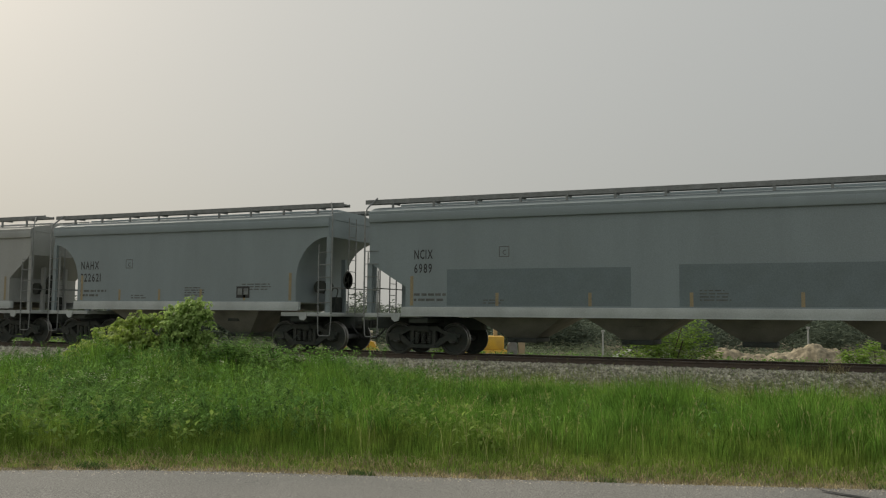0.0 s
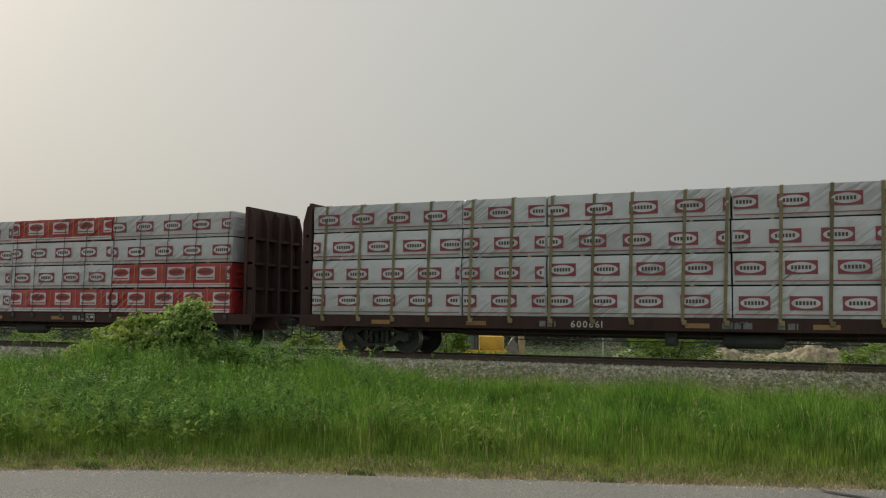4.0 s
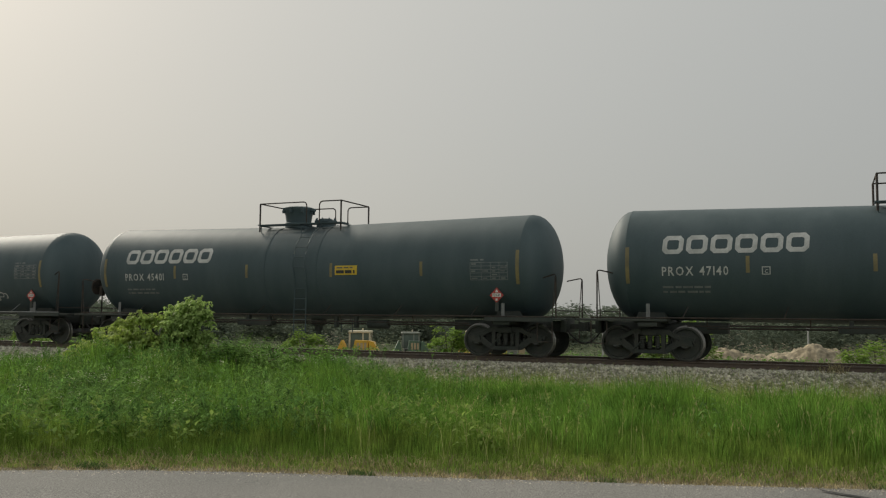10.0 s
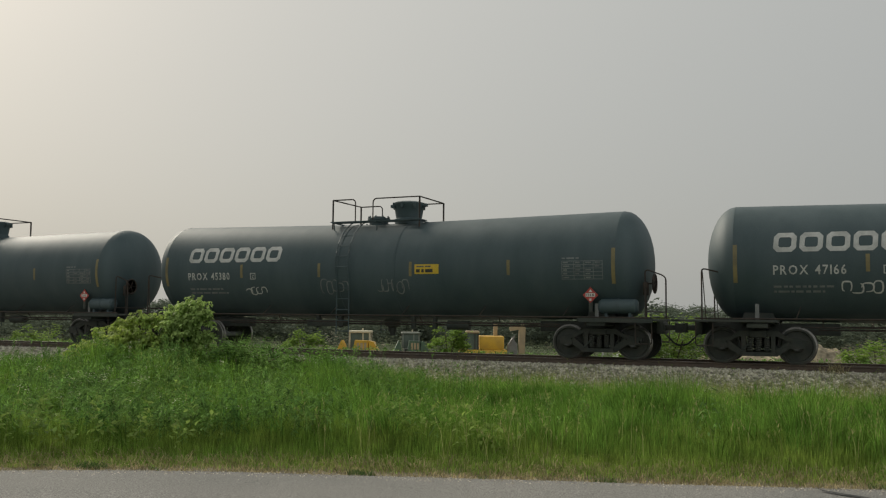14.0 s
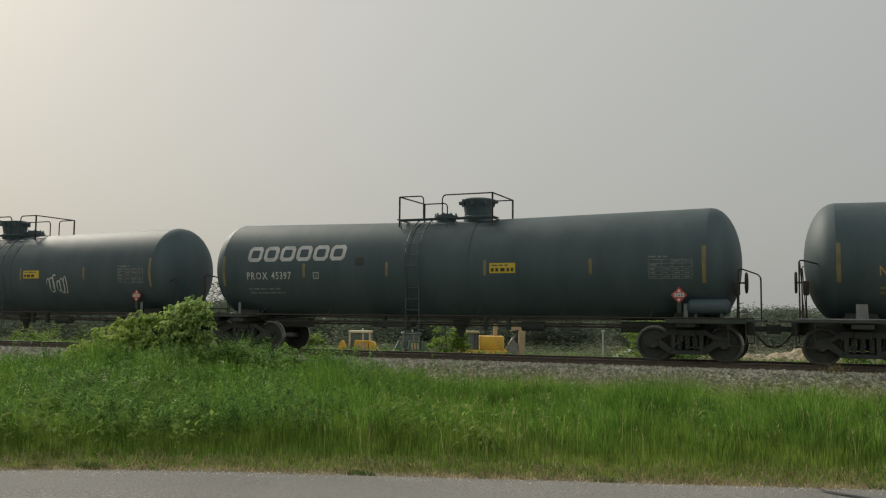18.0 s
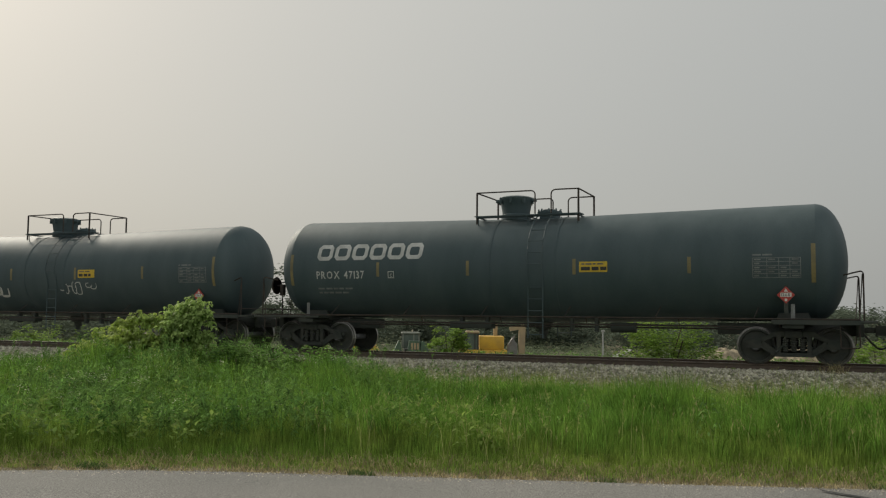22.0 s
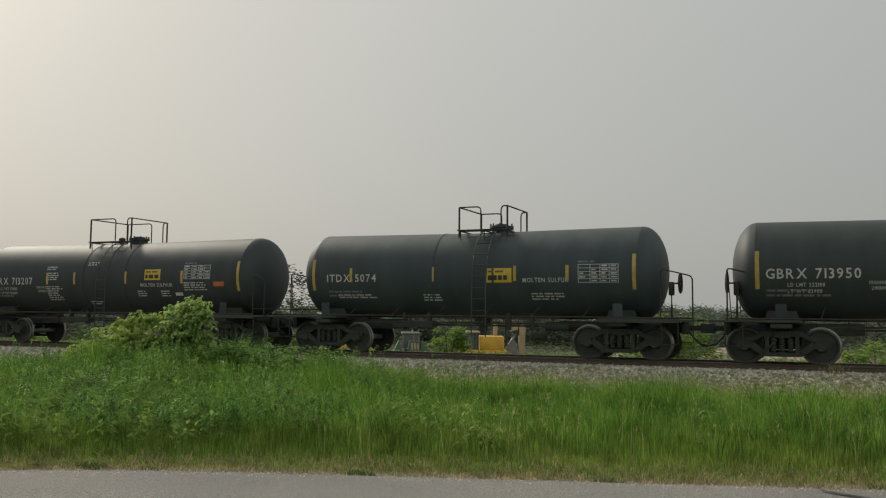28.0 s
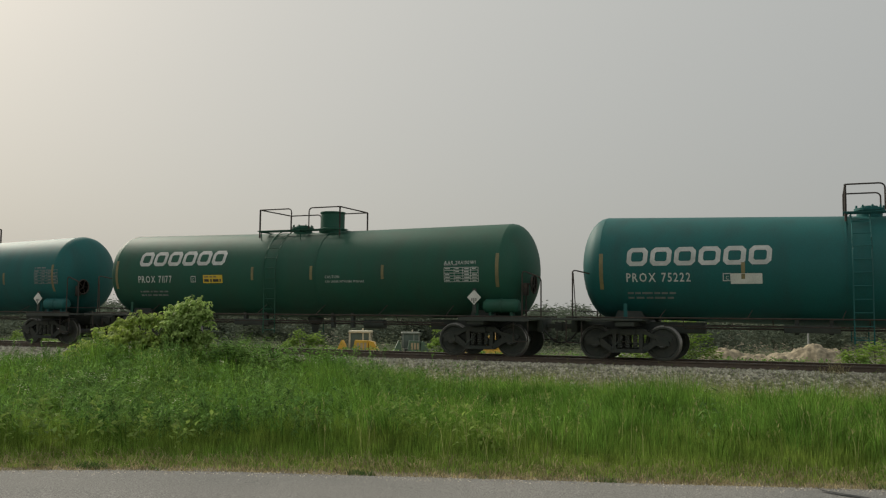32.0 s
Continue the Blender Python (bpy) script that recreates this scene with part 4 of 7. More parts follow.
def logo_blocks(car, side, x, z, w, h, mt, label):
    """A row of six heavy rounded frames, the owner's badge without its letters."""
    cell = w / 6
    for i in range(6):
        bm = bmesh.new()
        x0, x1, k = x + i * cell, x + i * cell + cell * 0.88, 0.08 * h
        t, c = h * 0.24, h * 0.2
        out = [(x0 + c, z), (x1 - c, z), (x1, z + c), (x1, z + h - c), (x1 - c, z + h), (x0 + c, z + h), (x0, z + h - c), (x0, z + c)]
        c2 = c * 0.4
        inn = [(x0 + t + c2, z + t), (x1 - t - c2, z + t), (x1 - t, z + t + c2), (x1 - t, z + h - t - c2), (x1 - t - c2, z + h - t), (x0 + t + c2, z + h - t), (x0 + t, z + h - t - c2), (x0 + t, z + t + c2)]
        a = [bm.verts.new((px + k * (pz - z) / h, 0, pz)) for px, pz in out]
        b = [bm.verts.new((px + k * (pz - z) / h, 0, pz)) for px, pz in inn]
        for j in range(8):
            bm.faces.new((a[j], a[(j + 1) % 8], b[(j + 1) % 8], b[j]))
        stencil("badge_frame", bm, side, mt, car, label)


def ruled_table(car, side, x, z, w, h, mt, rnd):
    """A framed table of test dates: thin lines and short marks."""
    bm = bmesh.new()
    t = 0.016
    for i in range(6):
        zz = z + (h - t) * i / 5
        flat_quad(bm, x, x + w, zz, zz + t)
    for i in range(5):
        xx = x + (w - t) * (0, 0.3, 0.55, 0.78, 1)[i]
        flat_quad(bm, xx, xx + t, z, z + h)
    for i in range(5):
        for j in range(4):
            x0 = x + w * (0, 0.3, 0.55, 0.78)[j] + 0.04
            if rnd.random() < 0.85:
                flat_quad(bm, x0, x0 + rnd.uniform(0.1, 0.18), z + h * (i + 0.35) / 5, z + h * (i + 0.7) / 5)
    return stencil("test_table", bm, side, mt, car)


def plate_box(car, side, x, z, mt, s=0.2):
    bm = bmesh.new()
    t = 0.022
    for q in ((x, x + s, z, z + t), (x, x + s, z + s - t, z + s), (x, x + t, z, z + s), (x + s - t, x + s, z, z + s)):
        flat_quad(bm, *q)
    letters(bm, "C", x + s * 0.35, z + s * 0.2, s * 0.45)
    return stencil("clearance_mark", bm, side, mt, car)


def placard(car, x, z, y, red=True):
    """A hazard diamond on a small holder."""
    bm = bmesh.new()
    box(bm, x - 0.05, x + 0.05, y, y + 0.04, z - 0.45, z + 0.25)
    holder = part("placard_holder", bm, MT["frame_black"], car)
    bm = bmesh.new()
    s = 0.21
    a = [bm.verts.new((x + dx, y - 0.012, z + dz)) for dx, dz in ((0, -s), (s, 0), (0, s), (-s, 0))]
    b = [bm.verts.new((x + dx, y - 0.002, z + dz)) for dx, dz in ((0, -s), (s, 0), (0, s), (-s, 0))]
    bm.faces.new(a)
    for i in range(4):
        bm.faces.new((a[i], a[(i + 1) % 4], b[(i + 1) % 4], b[i]))
    d = part("placard", bm, MT["plate_red" if red else "plate_white"], car, "red diamond hazard placard" if red else "white diamond hazard placard")
    flat = Side(y=y - 0.012)
    bm = bmesh.new()
    if red:
        flat_quad(bm, x - 0.13, x + 0.13, z - 0.045, z + 0.055)
        flat_quad(bm, x - 0.03, x + 0.03, z - 0.15, z - 0.09)
        f = bm.faces.new([bm.verts.new((x + u, 0, z + v)) for u, v in ((-0.05, 0.08), (0.05, 0.08), (0, 0.16))])
        stencil("placard_panel", bm, flat, MT["plate_white"], car, lift=0.002)
        bm = bmesh.new()
        letters(bm, "1268", x - 0.11, z - 0.03, 0.07, width=0.22)
        stencil("placard_number", bm, flat, MT["black_paint"], car, lift=0.004)
    else:
        for dx in (-0.06, 0.0, 0.06):
            flat_quad(bm, x + dx - 0.015, x + dx + 0.015, z - 0.16 + abs(dx), z - 0.02)
        stencil("placard_panel", bm, flat, MT["black_paint"], car, lift=0.002)
    return holder


def tank_car(place, spec, rnd):
    """A tank car: shell, heads, stub sills, end decks, side pipes, ladder, top platform with rails, valves, trucks and markings."""
    half, r, zc, tc, cl = spec["half"], spec["r"], spec["zc"], spec["tc"], spec["cl"]
    mt, pipe, key = MT[spec["mt"]], MT[spec.get("pipe", "rail_pipe")], spec["cls"]
    car = thing("tank_car", spec["label"], "tank car", "freight cars of the train")
    hc = half - 0.5 * r
    rise = spec.get("rise", 0.0)           # the tank dips towards its outlet in the middle
    side = Side(r=r, zc=zc, rise=rise)
    top = zc + r + rise

    def dip(bm):
        for v in bm.verts:
            v.co.z += rise * abs(v.co.x)

    def shell(bm):
        lathe(bm, [(-hc, r), (-hc * 0.66, r), (-hc * 0.33, r), (0, r), (hc * 0.33, r), (hc * 0.66, r), (hc, r)], "x", (0, 0, zc), 56)
        dip(bm)
    shared(key + "shell", "tank_shell", shell, mt, car)

    def head(bm):
        lathe(bm, [(hc - 0.002 + (half - hc) * u, (r + (0.004 if u == 0 else 0)) * math.sqrt(1 - u * u)) for u in (0, 0.2, 0.36, 0.5, 0.62, 0.73, 0.82, 0.89, 0.945, 0.98, 0.995, 1.0)], "x", (0, 0, zc), 56)
        dip(bm)
    for turn in (0, 180):
        shared(key + "head", "tank_head", head, mt, car, m=Matrix.Rotation(radians(turn), 4, "Z"))

    def band(bm):
        lathe(bm, [(-0.03, r), (-0.03, r + 0.012), (0.03, r + 0.012), (0.03, r)], "x", (0, 0, zc), 56)
    for x in spec.get("bands", (-0.95, 0.95)):
        shared(key + "band", "weld_band", band, mt, car, m=Matrix.Translation((x, 0, rise * abs(x))))

    for s in (-1, 1):
        turn = Matrix.Rotation(0 if s > 0 else math.pi, 4, "Z")

        def sill(bm):
            box(bm, tc - 1.9, cl - 0.42, -0.2, 0.2, 0.72, 1.02, 0.02)
            box(bm, cl - 0.6, cl - 0.42, -0.45, 0.45, 0.70, 1.08, 0.02)
        shared(key + "sill", "stub_sill", sill, MT["frame_black"], car, m=turn)

        def saddle(bm):
            prism(bm, [(tc - 0.45, 0.98), (tc + 0.45, 0.98), (tc + 0.3, zc - r + 0.45), (tc - 0.3, zc - r + 0.45)], -0.75, 0.75)
            box(bm, tc - 0.25, tc + 0.25, -1.42, 1.42, 0.90, 1.02, 0.02)
        shared(key + "saddle", "saddle", saddle, MT["frame_black"], car, m=turn)

        def deck(bm):
            box(bm, tc - 0.5, cl - 0.16, -1.48, -0.75, 1.04, 1.10, 0.01)
            box(bm, tc - 0.5, cl - 0.16, 0.75, 1.48, 1.04, 1.10, 0.01)
            box(bm, half - 0.15, cl - 0.5, -0.75, 0.75, 1.04, 1.10)
            box(bm, tc - 0.45, cl - 0.52, -1.5, -1.46, 1.0, 1.11)
        shared(key + "deck", "end_deck", deck, MT["frame_black"], car, m=turn)

        def saddle_plate(bm):
            w = 0.14 if spec.get("badge") is None else 0.05
            for y in (-1.27, 1.27):
                prism(bm, [(tc - w, 1.10), (tc + w, 1.10), (tc + w * 0.9, 1.50), (tc - w * 0.9, 1.50)], y - 0.012, y + 0.012)
        shared(key + "saddle_plate", "saddle_plate", saddle_plate, MT["galvanised" if spec["mt"] == "tank_slate" else spec["mt"]], car, m=turn)
        coupler(car, s * cl, s * (cl - 0.5))

        def end_rail(bm):
            # a plain post with its top bent back to the tank; a full loop at the other end of some cars
            x1, z1, looped = spec.get("end_rail", (half + 0.02, 2.40, True))
            for y in (-1.42, 1.42):
                if looped and s > 0 and y > 0:
                    continue
                if looped and s > 0:
                    x2 = cl - 0.18
                    tube(bm, bend([(x1, y, 1.08), (x1, y, z1), (x2, y, z1 - 0.2), (x2, y, 1.08)], 0.12), 0.02)
                else:
                    tube(bm, bend([(x1, y, 1.08), (x1, y, z1), (x1 - 0.42, y * 0.86, z1 - 0.1)], 0.1), 0.02)
                    tube(bm, [(x1 - 0.1, y, 1.08), (x1 - 0.02, y, z1 - 0.08)], 0.013, 5)
            tube(bm, [(x1, -1.42, 1.3), (x1, 1.42, 1.3)], 0.016, 5)
        shared(key + f"end_rail{s}", "end_handrail", end_rail, pipe, car, m=turn)

        for y in (-1.44, 1.44):
            def steps(bm):
                x0 = cl - 0.75
                tube(bm, bend([(x0 - 0.22, y, 1.04), (x0 - 0.22, y, 0.45), (x0 + 0.2, y, 0.45), (x0 + 0.2, y, 1.04)], 0.05, 2), 0.016, 5)
            shared(key + f"steps{y}", "sill_step", steps, pipe, car, m=turn)
        truck(car, s * tc, spec["ws"])

    for s in (-1, 1):
        def side_pipe(bm):
            y = -1.46
            tube(bm, [(-cl + 0.55, y, 1.13), (cl - 0.55, y, 1.13)], 0.024)
            tube(bm, [(-tc + 1, y + 0.15, 0.93), (tc - 1, y + 0.15, 0.93)], 0.018)
            tube(bm, [(-tc + 1.4, -0.5, 0.86), (tc - 1.2, -0.5, 0.86)], 0.022)
            x = -tc + 0.9
            while x < tc - 0.8:
                tube(bm, [(x, y, 1.12), (x + 0.1, -r * 0.76, zc - r * 0.70)], 0.014, 5)
                tube(bm, [(x + 0.6, y + 0.15, 0.93), (x + 0.6, y, 1.13)], 0.014, 5)
                x += (2 * tc - 1.8) / 5
        shared(key + "side_pipe", "side_handrail", side_pipe, MT[spec.get("side_pipe", spec.get("pipe", "rail_pipe"))], car, m=Matrix.Rotation(0 if s < 0 else math.pi, 4, "Z"))

    def outlet(bm):
        lathe(bm, [(zc - r - 0.34, 0.0), (zc - r - 0.34, 0.13), (zc - r - 0.2, 0.13), (zc - r - 0.18, 0.22), (zc - r + 0.05, 0.28)], "z", (0.2, 0, 0), 16)
        tube(bm, [(0.2, 0, zc - r - 0.3), (0.2, 0, zc - r - 0.46)], 0.09, 10)
    shared(key + "outlet", "bottom_outlet", outlet, MT["frame_black"], car)
    for x in (-2.1, -1.3, 1.2, 1.9):
        def hanger(bm):
            box(bm, -0.05, 0.05, -0.65, -0.5, 0.74, zc - r + 0.2)
        shared(key + "hanger", "pipe_hanger", hanger, MT["frame_black"], car, m=Matrix.Translation((x, 0, 0)))

    def valve_box(bm):
        box(bm, -2.4, -1.1, -0.8, -0.45, 0.78, 0.98, 0.02)
    shared(key + "valve_box", "brake_valve", valve_box, MT["frame_black"], car)

    def brake_cylinder(bm):
        lathe(bm, [(-0.35, 0.0), (-0.33, 0.14), (0.35, 0.14), (0.37, 0.0)], "x", (2.6, -0.45, 0.86), 14)
    shared(key + "brake_cylinder", "brake_cylinder", brake_cylinder, MT["frame_black"], car)

    lx = spec["ladder"]

    def ladder(bm):
        arc = [zc - r * math.cos(a) for a in [0.45 + i * (math.pi * 0.93 - 0.45) / 12 for i in range(13)]]
        angs = [0.45 + i * (math.pi * 0.93 - 0.45) / 12 for i in range(13)]
        for dx in (-0.21, 0.21):
            pts = [(dx, -1.46, 0.55), (dx, -1.47, zc - 0.3)] + [(dx, -(r + 0.12) * math.sin(a), zc - (r + 0.12) * math.cos(a)) for a in angs if a > 1.5]
            tube(bm, pts, 0.018, 5)
        for k in range(10):
            z = 0.65 + k * 0.32
            a = math.acos(max(-1, min(1, -(z - zc) / (r + 0.12))))
            y = -1.47 if z < zc else -(r + 0.12) * math.sin(a)
            tube(bm, [(-0.21, y, z), (0.21, y, z)], 0.013, 5)
    for y_turn in (0, math.pi):
        shared(key + "ladder", "ladder", ladder, mt, car, m=Matrix.Translation((lx, 0, 0)) @ Matrix.Rotation(y_turn, 4, "Z"))

    p0, a1, b0, p1 = spec["rails"]
    hb = 0.9

    def slat(bm):
        box(bm, p0 - 0.06, p1 + 0.06, -0.05, 0.05, top + 0.0, top + 0.025)

    def bearer(bm):
        box(bm, 0.0, 0.05, -0.95, 0.95, top - 0.03, top - 0.002)
        for y in (-0.85, 0.85):
            tube(bm, [(0.025, y, top - 0.02), (0.025, y * 0.98, top - 0.28)], 0.016, 5)
    for i in (0, 1, 2, 8, 9, 10):
        shared(key + f"slat{p0}{p1}", "platform_slat", slat, mt, car, m=Matrix.Translation((0, -0.9 + i * 0.18, 0)))
    for x in (p0, (p0 + p1) / 2, p1 - 0.06):
        shared(key + "bearer", "platform_bearer", bearer, mt, car, m=Matrix.Translation((x, 0, 0)))
    lo, hi = top + 0.04, top + spec.get("rail_h", 0.70)
    # loops along both sides: square at the outer posts, round at the gaps
    for y in (-hb, hb):
        for xa, xb in ((p0, a1), (p1, b0)):
            k = math.copysign(min(0.12, abs(xb - xa) * 0.45), xb - xa)

            def loop(bm):
                tube(bm, [(xa, y, lo - 0.25), (xa, y, hi)], 0.03)
                tube(bm, [(xa, y, hi)] + [(xb - k + k * math.sin(q), y, hi - 0.12 + 0.12 * math.cos(q)) for q in (0, 0.4, 0.8, 1.2, 1.571)] + [(xb, y, lo)], 0.021)
            shared(key + f"loop{xa}{xb}{y}", "platform_handrail", loop, pipe, car)
    for x in (p0, p1):
        def cross(bm):
            tube(bm, [(x, -hb, hi), (x, hb, hi)], 0.021, 6)
        shared(key + f"cross{x}", "cross_rail", cross, pipe, car)

    if spec.get("dome") is not None:
        def dome(bm):
            lathe(bm, [(top - 0.1, 0.44), (top + 0.12, 0.44), (top + 0.14, 0.40), (top + 0.5, 0.46), (top + 0.56, 0.50), (top + 0.62, 0.50), (top + 0.66, 0.40), (top + 0.68, 0.0)], "z", (0, 0, 0), 24)
            for k in range(8):
                a = k * math.pi / 4
                box(bm, 0.49 * math.cos(a) - 0.035, 0.49 * math.cos(a) + 0.035, 0.49 * math.sin(a) - 0.035, 0.49 * math.sin(a) + 0.035, top + 0.44, top + 0.62)
            for sx in (-1, 1):
                box(bm, sx * 0.45, sx * 0.62, -0.07, 0.07, top + 0.50, top + 0.60, 0.02)

        def dome_plain(bm):
            lathe(bm, [(top - 0.1, 0.42), (top + 0.1, 0.45), (top + 0.12, 0.38), (top + 0.58, 0.38), (top + 0.60, 0.41), (top + 0.64, 0.41), (top + 0.66, 0.0)], "z", (0, 0, 0), 24)
        kind = spec.get("dome_kind", "flared")
        shared(key + kind, "manway_dome", dome if kind == "flared" else dome_plain, mt, car, m=Matrix.Translation((spec["dome"], 0, 0)))

    def flange(bm):
        lathe(bm, [(top - 0.05, 0.30), (top + 0.12, 0.30), (top + 0.12, 0.36), (top + 0.18, 0.36), (top + 0.18, 0.22), (top + 0.24, 0.2), (top + 0.25, 0.0)], "z", seg=20)

    def bolt(bm):
        lathe(bm, [(top + 0.1, 0.025), (top + 0.25, 0.025), (top + 0.26, 0.0)], "z", (0, 0, 0), 6)
    for x in spec.get("flanges", ()):
        fl = shared(key + "flange", "valve_flange", flange, mt, car, m=Matrix.Translation((x, 0, 0)))
        for k in range(9):
            a = k * 0.698
            shared(key + "bolt", "bolt", bolt, mt, fl, m=Matrix.Translation((0.32 * math.cos(a), 0.32 * math.sin(a), 0)))

    def relief(bm):
        lathe(bm, [(top - 0.05, 0.07), (top + 0.1, 0.07), (top + 0.11, 0.12), (top + 0.2, 0.12), (top + 0.24, 0.06), (top + 0.25, 0.0)], "z", seg=12)
    for x in spec.get("reliefs", ()):
        shared(key + "relief", "relief_valve", relief, MT["rail_pipe"], car, m=Matrix.Translation((x, 0, 0)))

    if spec.get("tank_air"):
        def reservoir(bm):
            lathe(bm, [(-0.55, 0.0), (-0.52, 0.14), (-0.45, 0.20), (-0.02, 0.20), (-0.02, 0.215), (0.02, 0.215), (0.02, 0.20), (0.45, 0.20), (0.52, 0.14), (0.55, 0.0)], "x", (0, 0, 0), 18)
            box(bm, -0.35, -0.28, -0.1, 0.1, -0.32, -0.15)
            box(bm, 0.28, 0.35, -0.1, 0.1, -0.32, -0.15)
        shared(key + "reservoir", "air_reservoir", reservoir, mt, car, m=Matrix.Translation((spec["tank_air"], -1.22, 1.42)))
    if spec.get("brake_end"):
        s = spec["brake_end"]

        def brake_wheel(bm):
            lathe(bm, [(-0.03, 0.25), (0.0, 0.28), (0.03, 0.25), (0.0, 0.22), (-0.03, 0.25)], "x", (0, 0, 2.0), 20)
            for k in range(5):
                a = k * 1.2566
                tube(bm, [(0, 0, 2.0), (0, 0.25 * math.cos(a), 2.0 + 0.25 * math.sin(a))], 0.015, 5)
            tube(bm, [(0, 0, 2.0), (-0.23, 0, 2.0), (-0.23, 0, 1.06)], 0.028, 6)
            box(bm, -0.30, -0.16, -0.08, 0.08, 1.68, 2.04, 0.03)
        shared("brake_wheel", "brake_wheel", brake_wheel, MT["rail_pipe"], car, m=Matrix.Translation((s * (cl - 0.56), -0.85, 0.04)) @ Matrix.Rotation(0 if s > 0 else math.pi, 4, "Z"))

    # markings on the near side
    ymt = MT[spec.get("stripe", "stripe_yellow")]
    stripes(car, side, spec.get("strips", (-4.4, -1.5, 1.45, 4.35)), ymt, zc - 0.2)
    stripes(car, side, (-hc + 0.05, hc - 0.05), ymt, zc - 0.45, 0.95, 0.10)
    tmt = MT[spec.get("ink", "white_paint")]
    x0 = spec.get("text_x", -half + 1.69)
    tz = spec.get("text_z", zc - 0.25)
    if spec.get("badge"):
        logo_blocks(car, side, x0, zc + spec.get("badge_dz", 0.30), spec.get("badge_w", 3.58), 0.48, tmt, spec["badge"])
    wtxt = spec.get("text_w", 0.155 * len(spec["mark"]) if spec.get("mark") else 1)
    if spec.get("mark"):
        lettering(car, side, spec["mark"], x0, tz, spec.get("text_h", 0.22), tmt, width=wtxt)
    if spec.get("mark_bars"):
        text_bars(car, side, x0, tz, spec["mark_bars"], 1, tmt, rnd, spec.get("text_h", 0.22))
    if spec.get("number"):
        lettering(car, side, spec["number"], x0 + spec["number_dx"], tz, spec.get("text_h", 0.22), tmt, width=spec["number_w"])
    if spec.get("plate_c", True):
        plate_box(car, side, x0 + wtxt + spec.get("plate_dx", 0.75), tz, tmt)
    text_bars(car, side, x0, tz - 0.32, 1.5, 2, MT["faded_white"] if tmt.name != "orange_paint" else MT["stripe_dull"], rnd, 0.05, 0.12)
    if spec.get("weights"):
        bm = bmesh.new()
        letters(bm, spec["weights"][0], x0 + 0.5, tz - 0.2, 0.09)
        letters(bm, spec["weights"][1], x0 + 0.5, tz - 0.36, 0.09)
        stencil("lettering", bm, side, tmt, car)
    if spec.get("label_plate"):
        x, z, w, h = spec["label_plate"]
        plate(car, side, "notice_plate", x, x + w, z, z + h, MT["plate_yellow"], "yellow emergency notice plate")
        text_bars(car, side, x + 0.06, z + h * 0.7, w - 0.1, 1, MT["dark_mark"], rnd, h * 0.14, 0.1, lift=0.014)
        text_bars(car, side, x + 0.05, z + h * 0.16, w - 0.06, 1, MT["black_paint"], rnd, h * 0.34, 0.1, lift=0.014)
    if spec.get("table"):
        x, z, w, h = spec["table"]
        ruled_table(car, side, x, z, w, h, MT["white_paint" if spec.get("fresh") else "faded_white"], rnd)
        text_bars(car, side, x, z + h + 0.05, w * 0.5, 1, MT["faded_white"], rnd, 0.04)
    for x, z, w, rows in spec.get("notes", ()):
        text_bars(car, side, x, z, w, rows, MT["white_paint" if spec.get("fresh") else "faded_white"], rnd, 0.035, 0.075)
    for text, x, z, h, ink in spec.get("words", ()):
        lettering(car, side, text, x, z, h, MT[ink])
    for x, z, w, h, col in spec.get("plates", ()):
        plate(car, side, "marking_plate", x, x + w, z, z + h, MT[col])
    if spec.get("placard"):
        placard(car, spec["placard"], spec.get("placard_z", 1.72), -1.36, spec.get("placard_red", True))
    for x, z, w, h, n, ink, thick in spec.get("tags", ()):
        scribble(car, side, x, z, w, h, MT[ink], rnd, n, thick)
    CARS.append((car, place, spec["ws"]))
    return car


BLACK = "black tank car with white owner's badge and dull yellow strips"


def big_tank(**kw):
    d = dict(cls="big", rise=0.016, half=8.22, r=1.50, zc=2.47, tc=6.93, cl=8.95, mt="tank_slate", label=BLACK, ladder=-0.75, rails=(-1.47, -0.68, -0.07, 1.50), dome=0.72, flanges=(-0.33,),
             badge="large white owner's badge of six heavy frames", strips=(-4.43, -1.58, 1.5, 4.5), stripe="stripe_dull", label_plate=(1.64, 2.33, 0.76, 0.28), text_w=1.68,
             table=(6.02, 2.14, 1.12, 0.5), placard=6.78, brake_end=1, tank_air=7.5, text_h=0.22, ws=[])
    d.update(kw)
    return d


def turned_tank(**kw):
    d = big_tank(cls="turned", end_rail=(8.5, 2.30, False), ladder=0.41, rails=(-1.53, 0.22, 0.69, 1.47), dome=-0.64, flanges=(0.39,), brake_end=-1, tank_air=None)
    d.update(kw)
    return d


def plain_tank(**kw):
    d = big_tank(cls="plain", label="black tank car with faded orange lettering and yellow plate", badge=None, ink="orange_paint", ladder=0.43, rails=(-1.05, 0.29, 0.86, 1.13), dome=-0.36, dome_kind="plain",
                 flanges=(0.61,), reliefs=(1.82,), strips=(-4.5, -1.6, 1.47, 4.53), label_plate=(1.75, 2.4, 0.75, 0.30), table=(6.18, 2.32, 1.08, 0.5), placard=6.92,
                 brake_end=-1, tank_air=None, text_x=-6.54, text_z=2.18, side_pipe="galvanised", end_rail=(8.3, 2.58, False))
    d.update(kw)
    return d


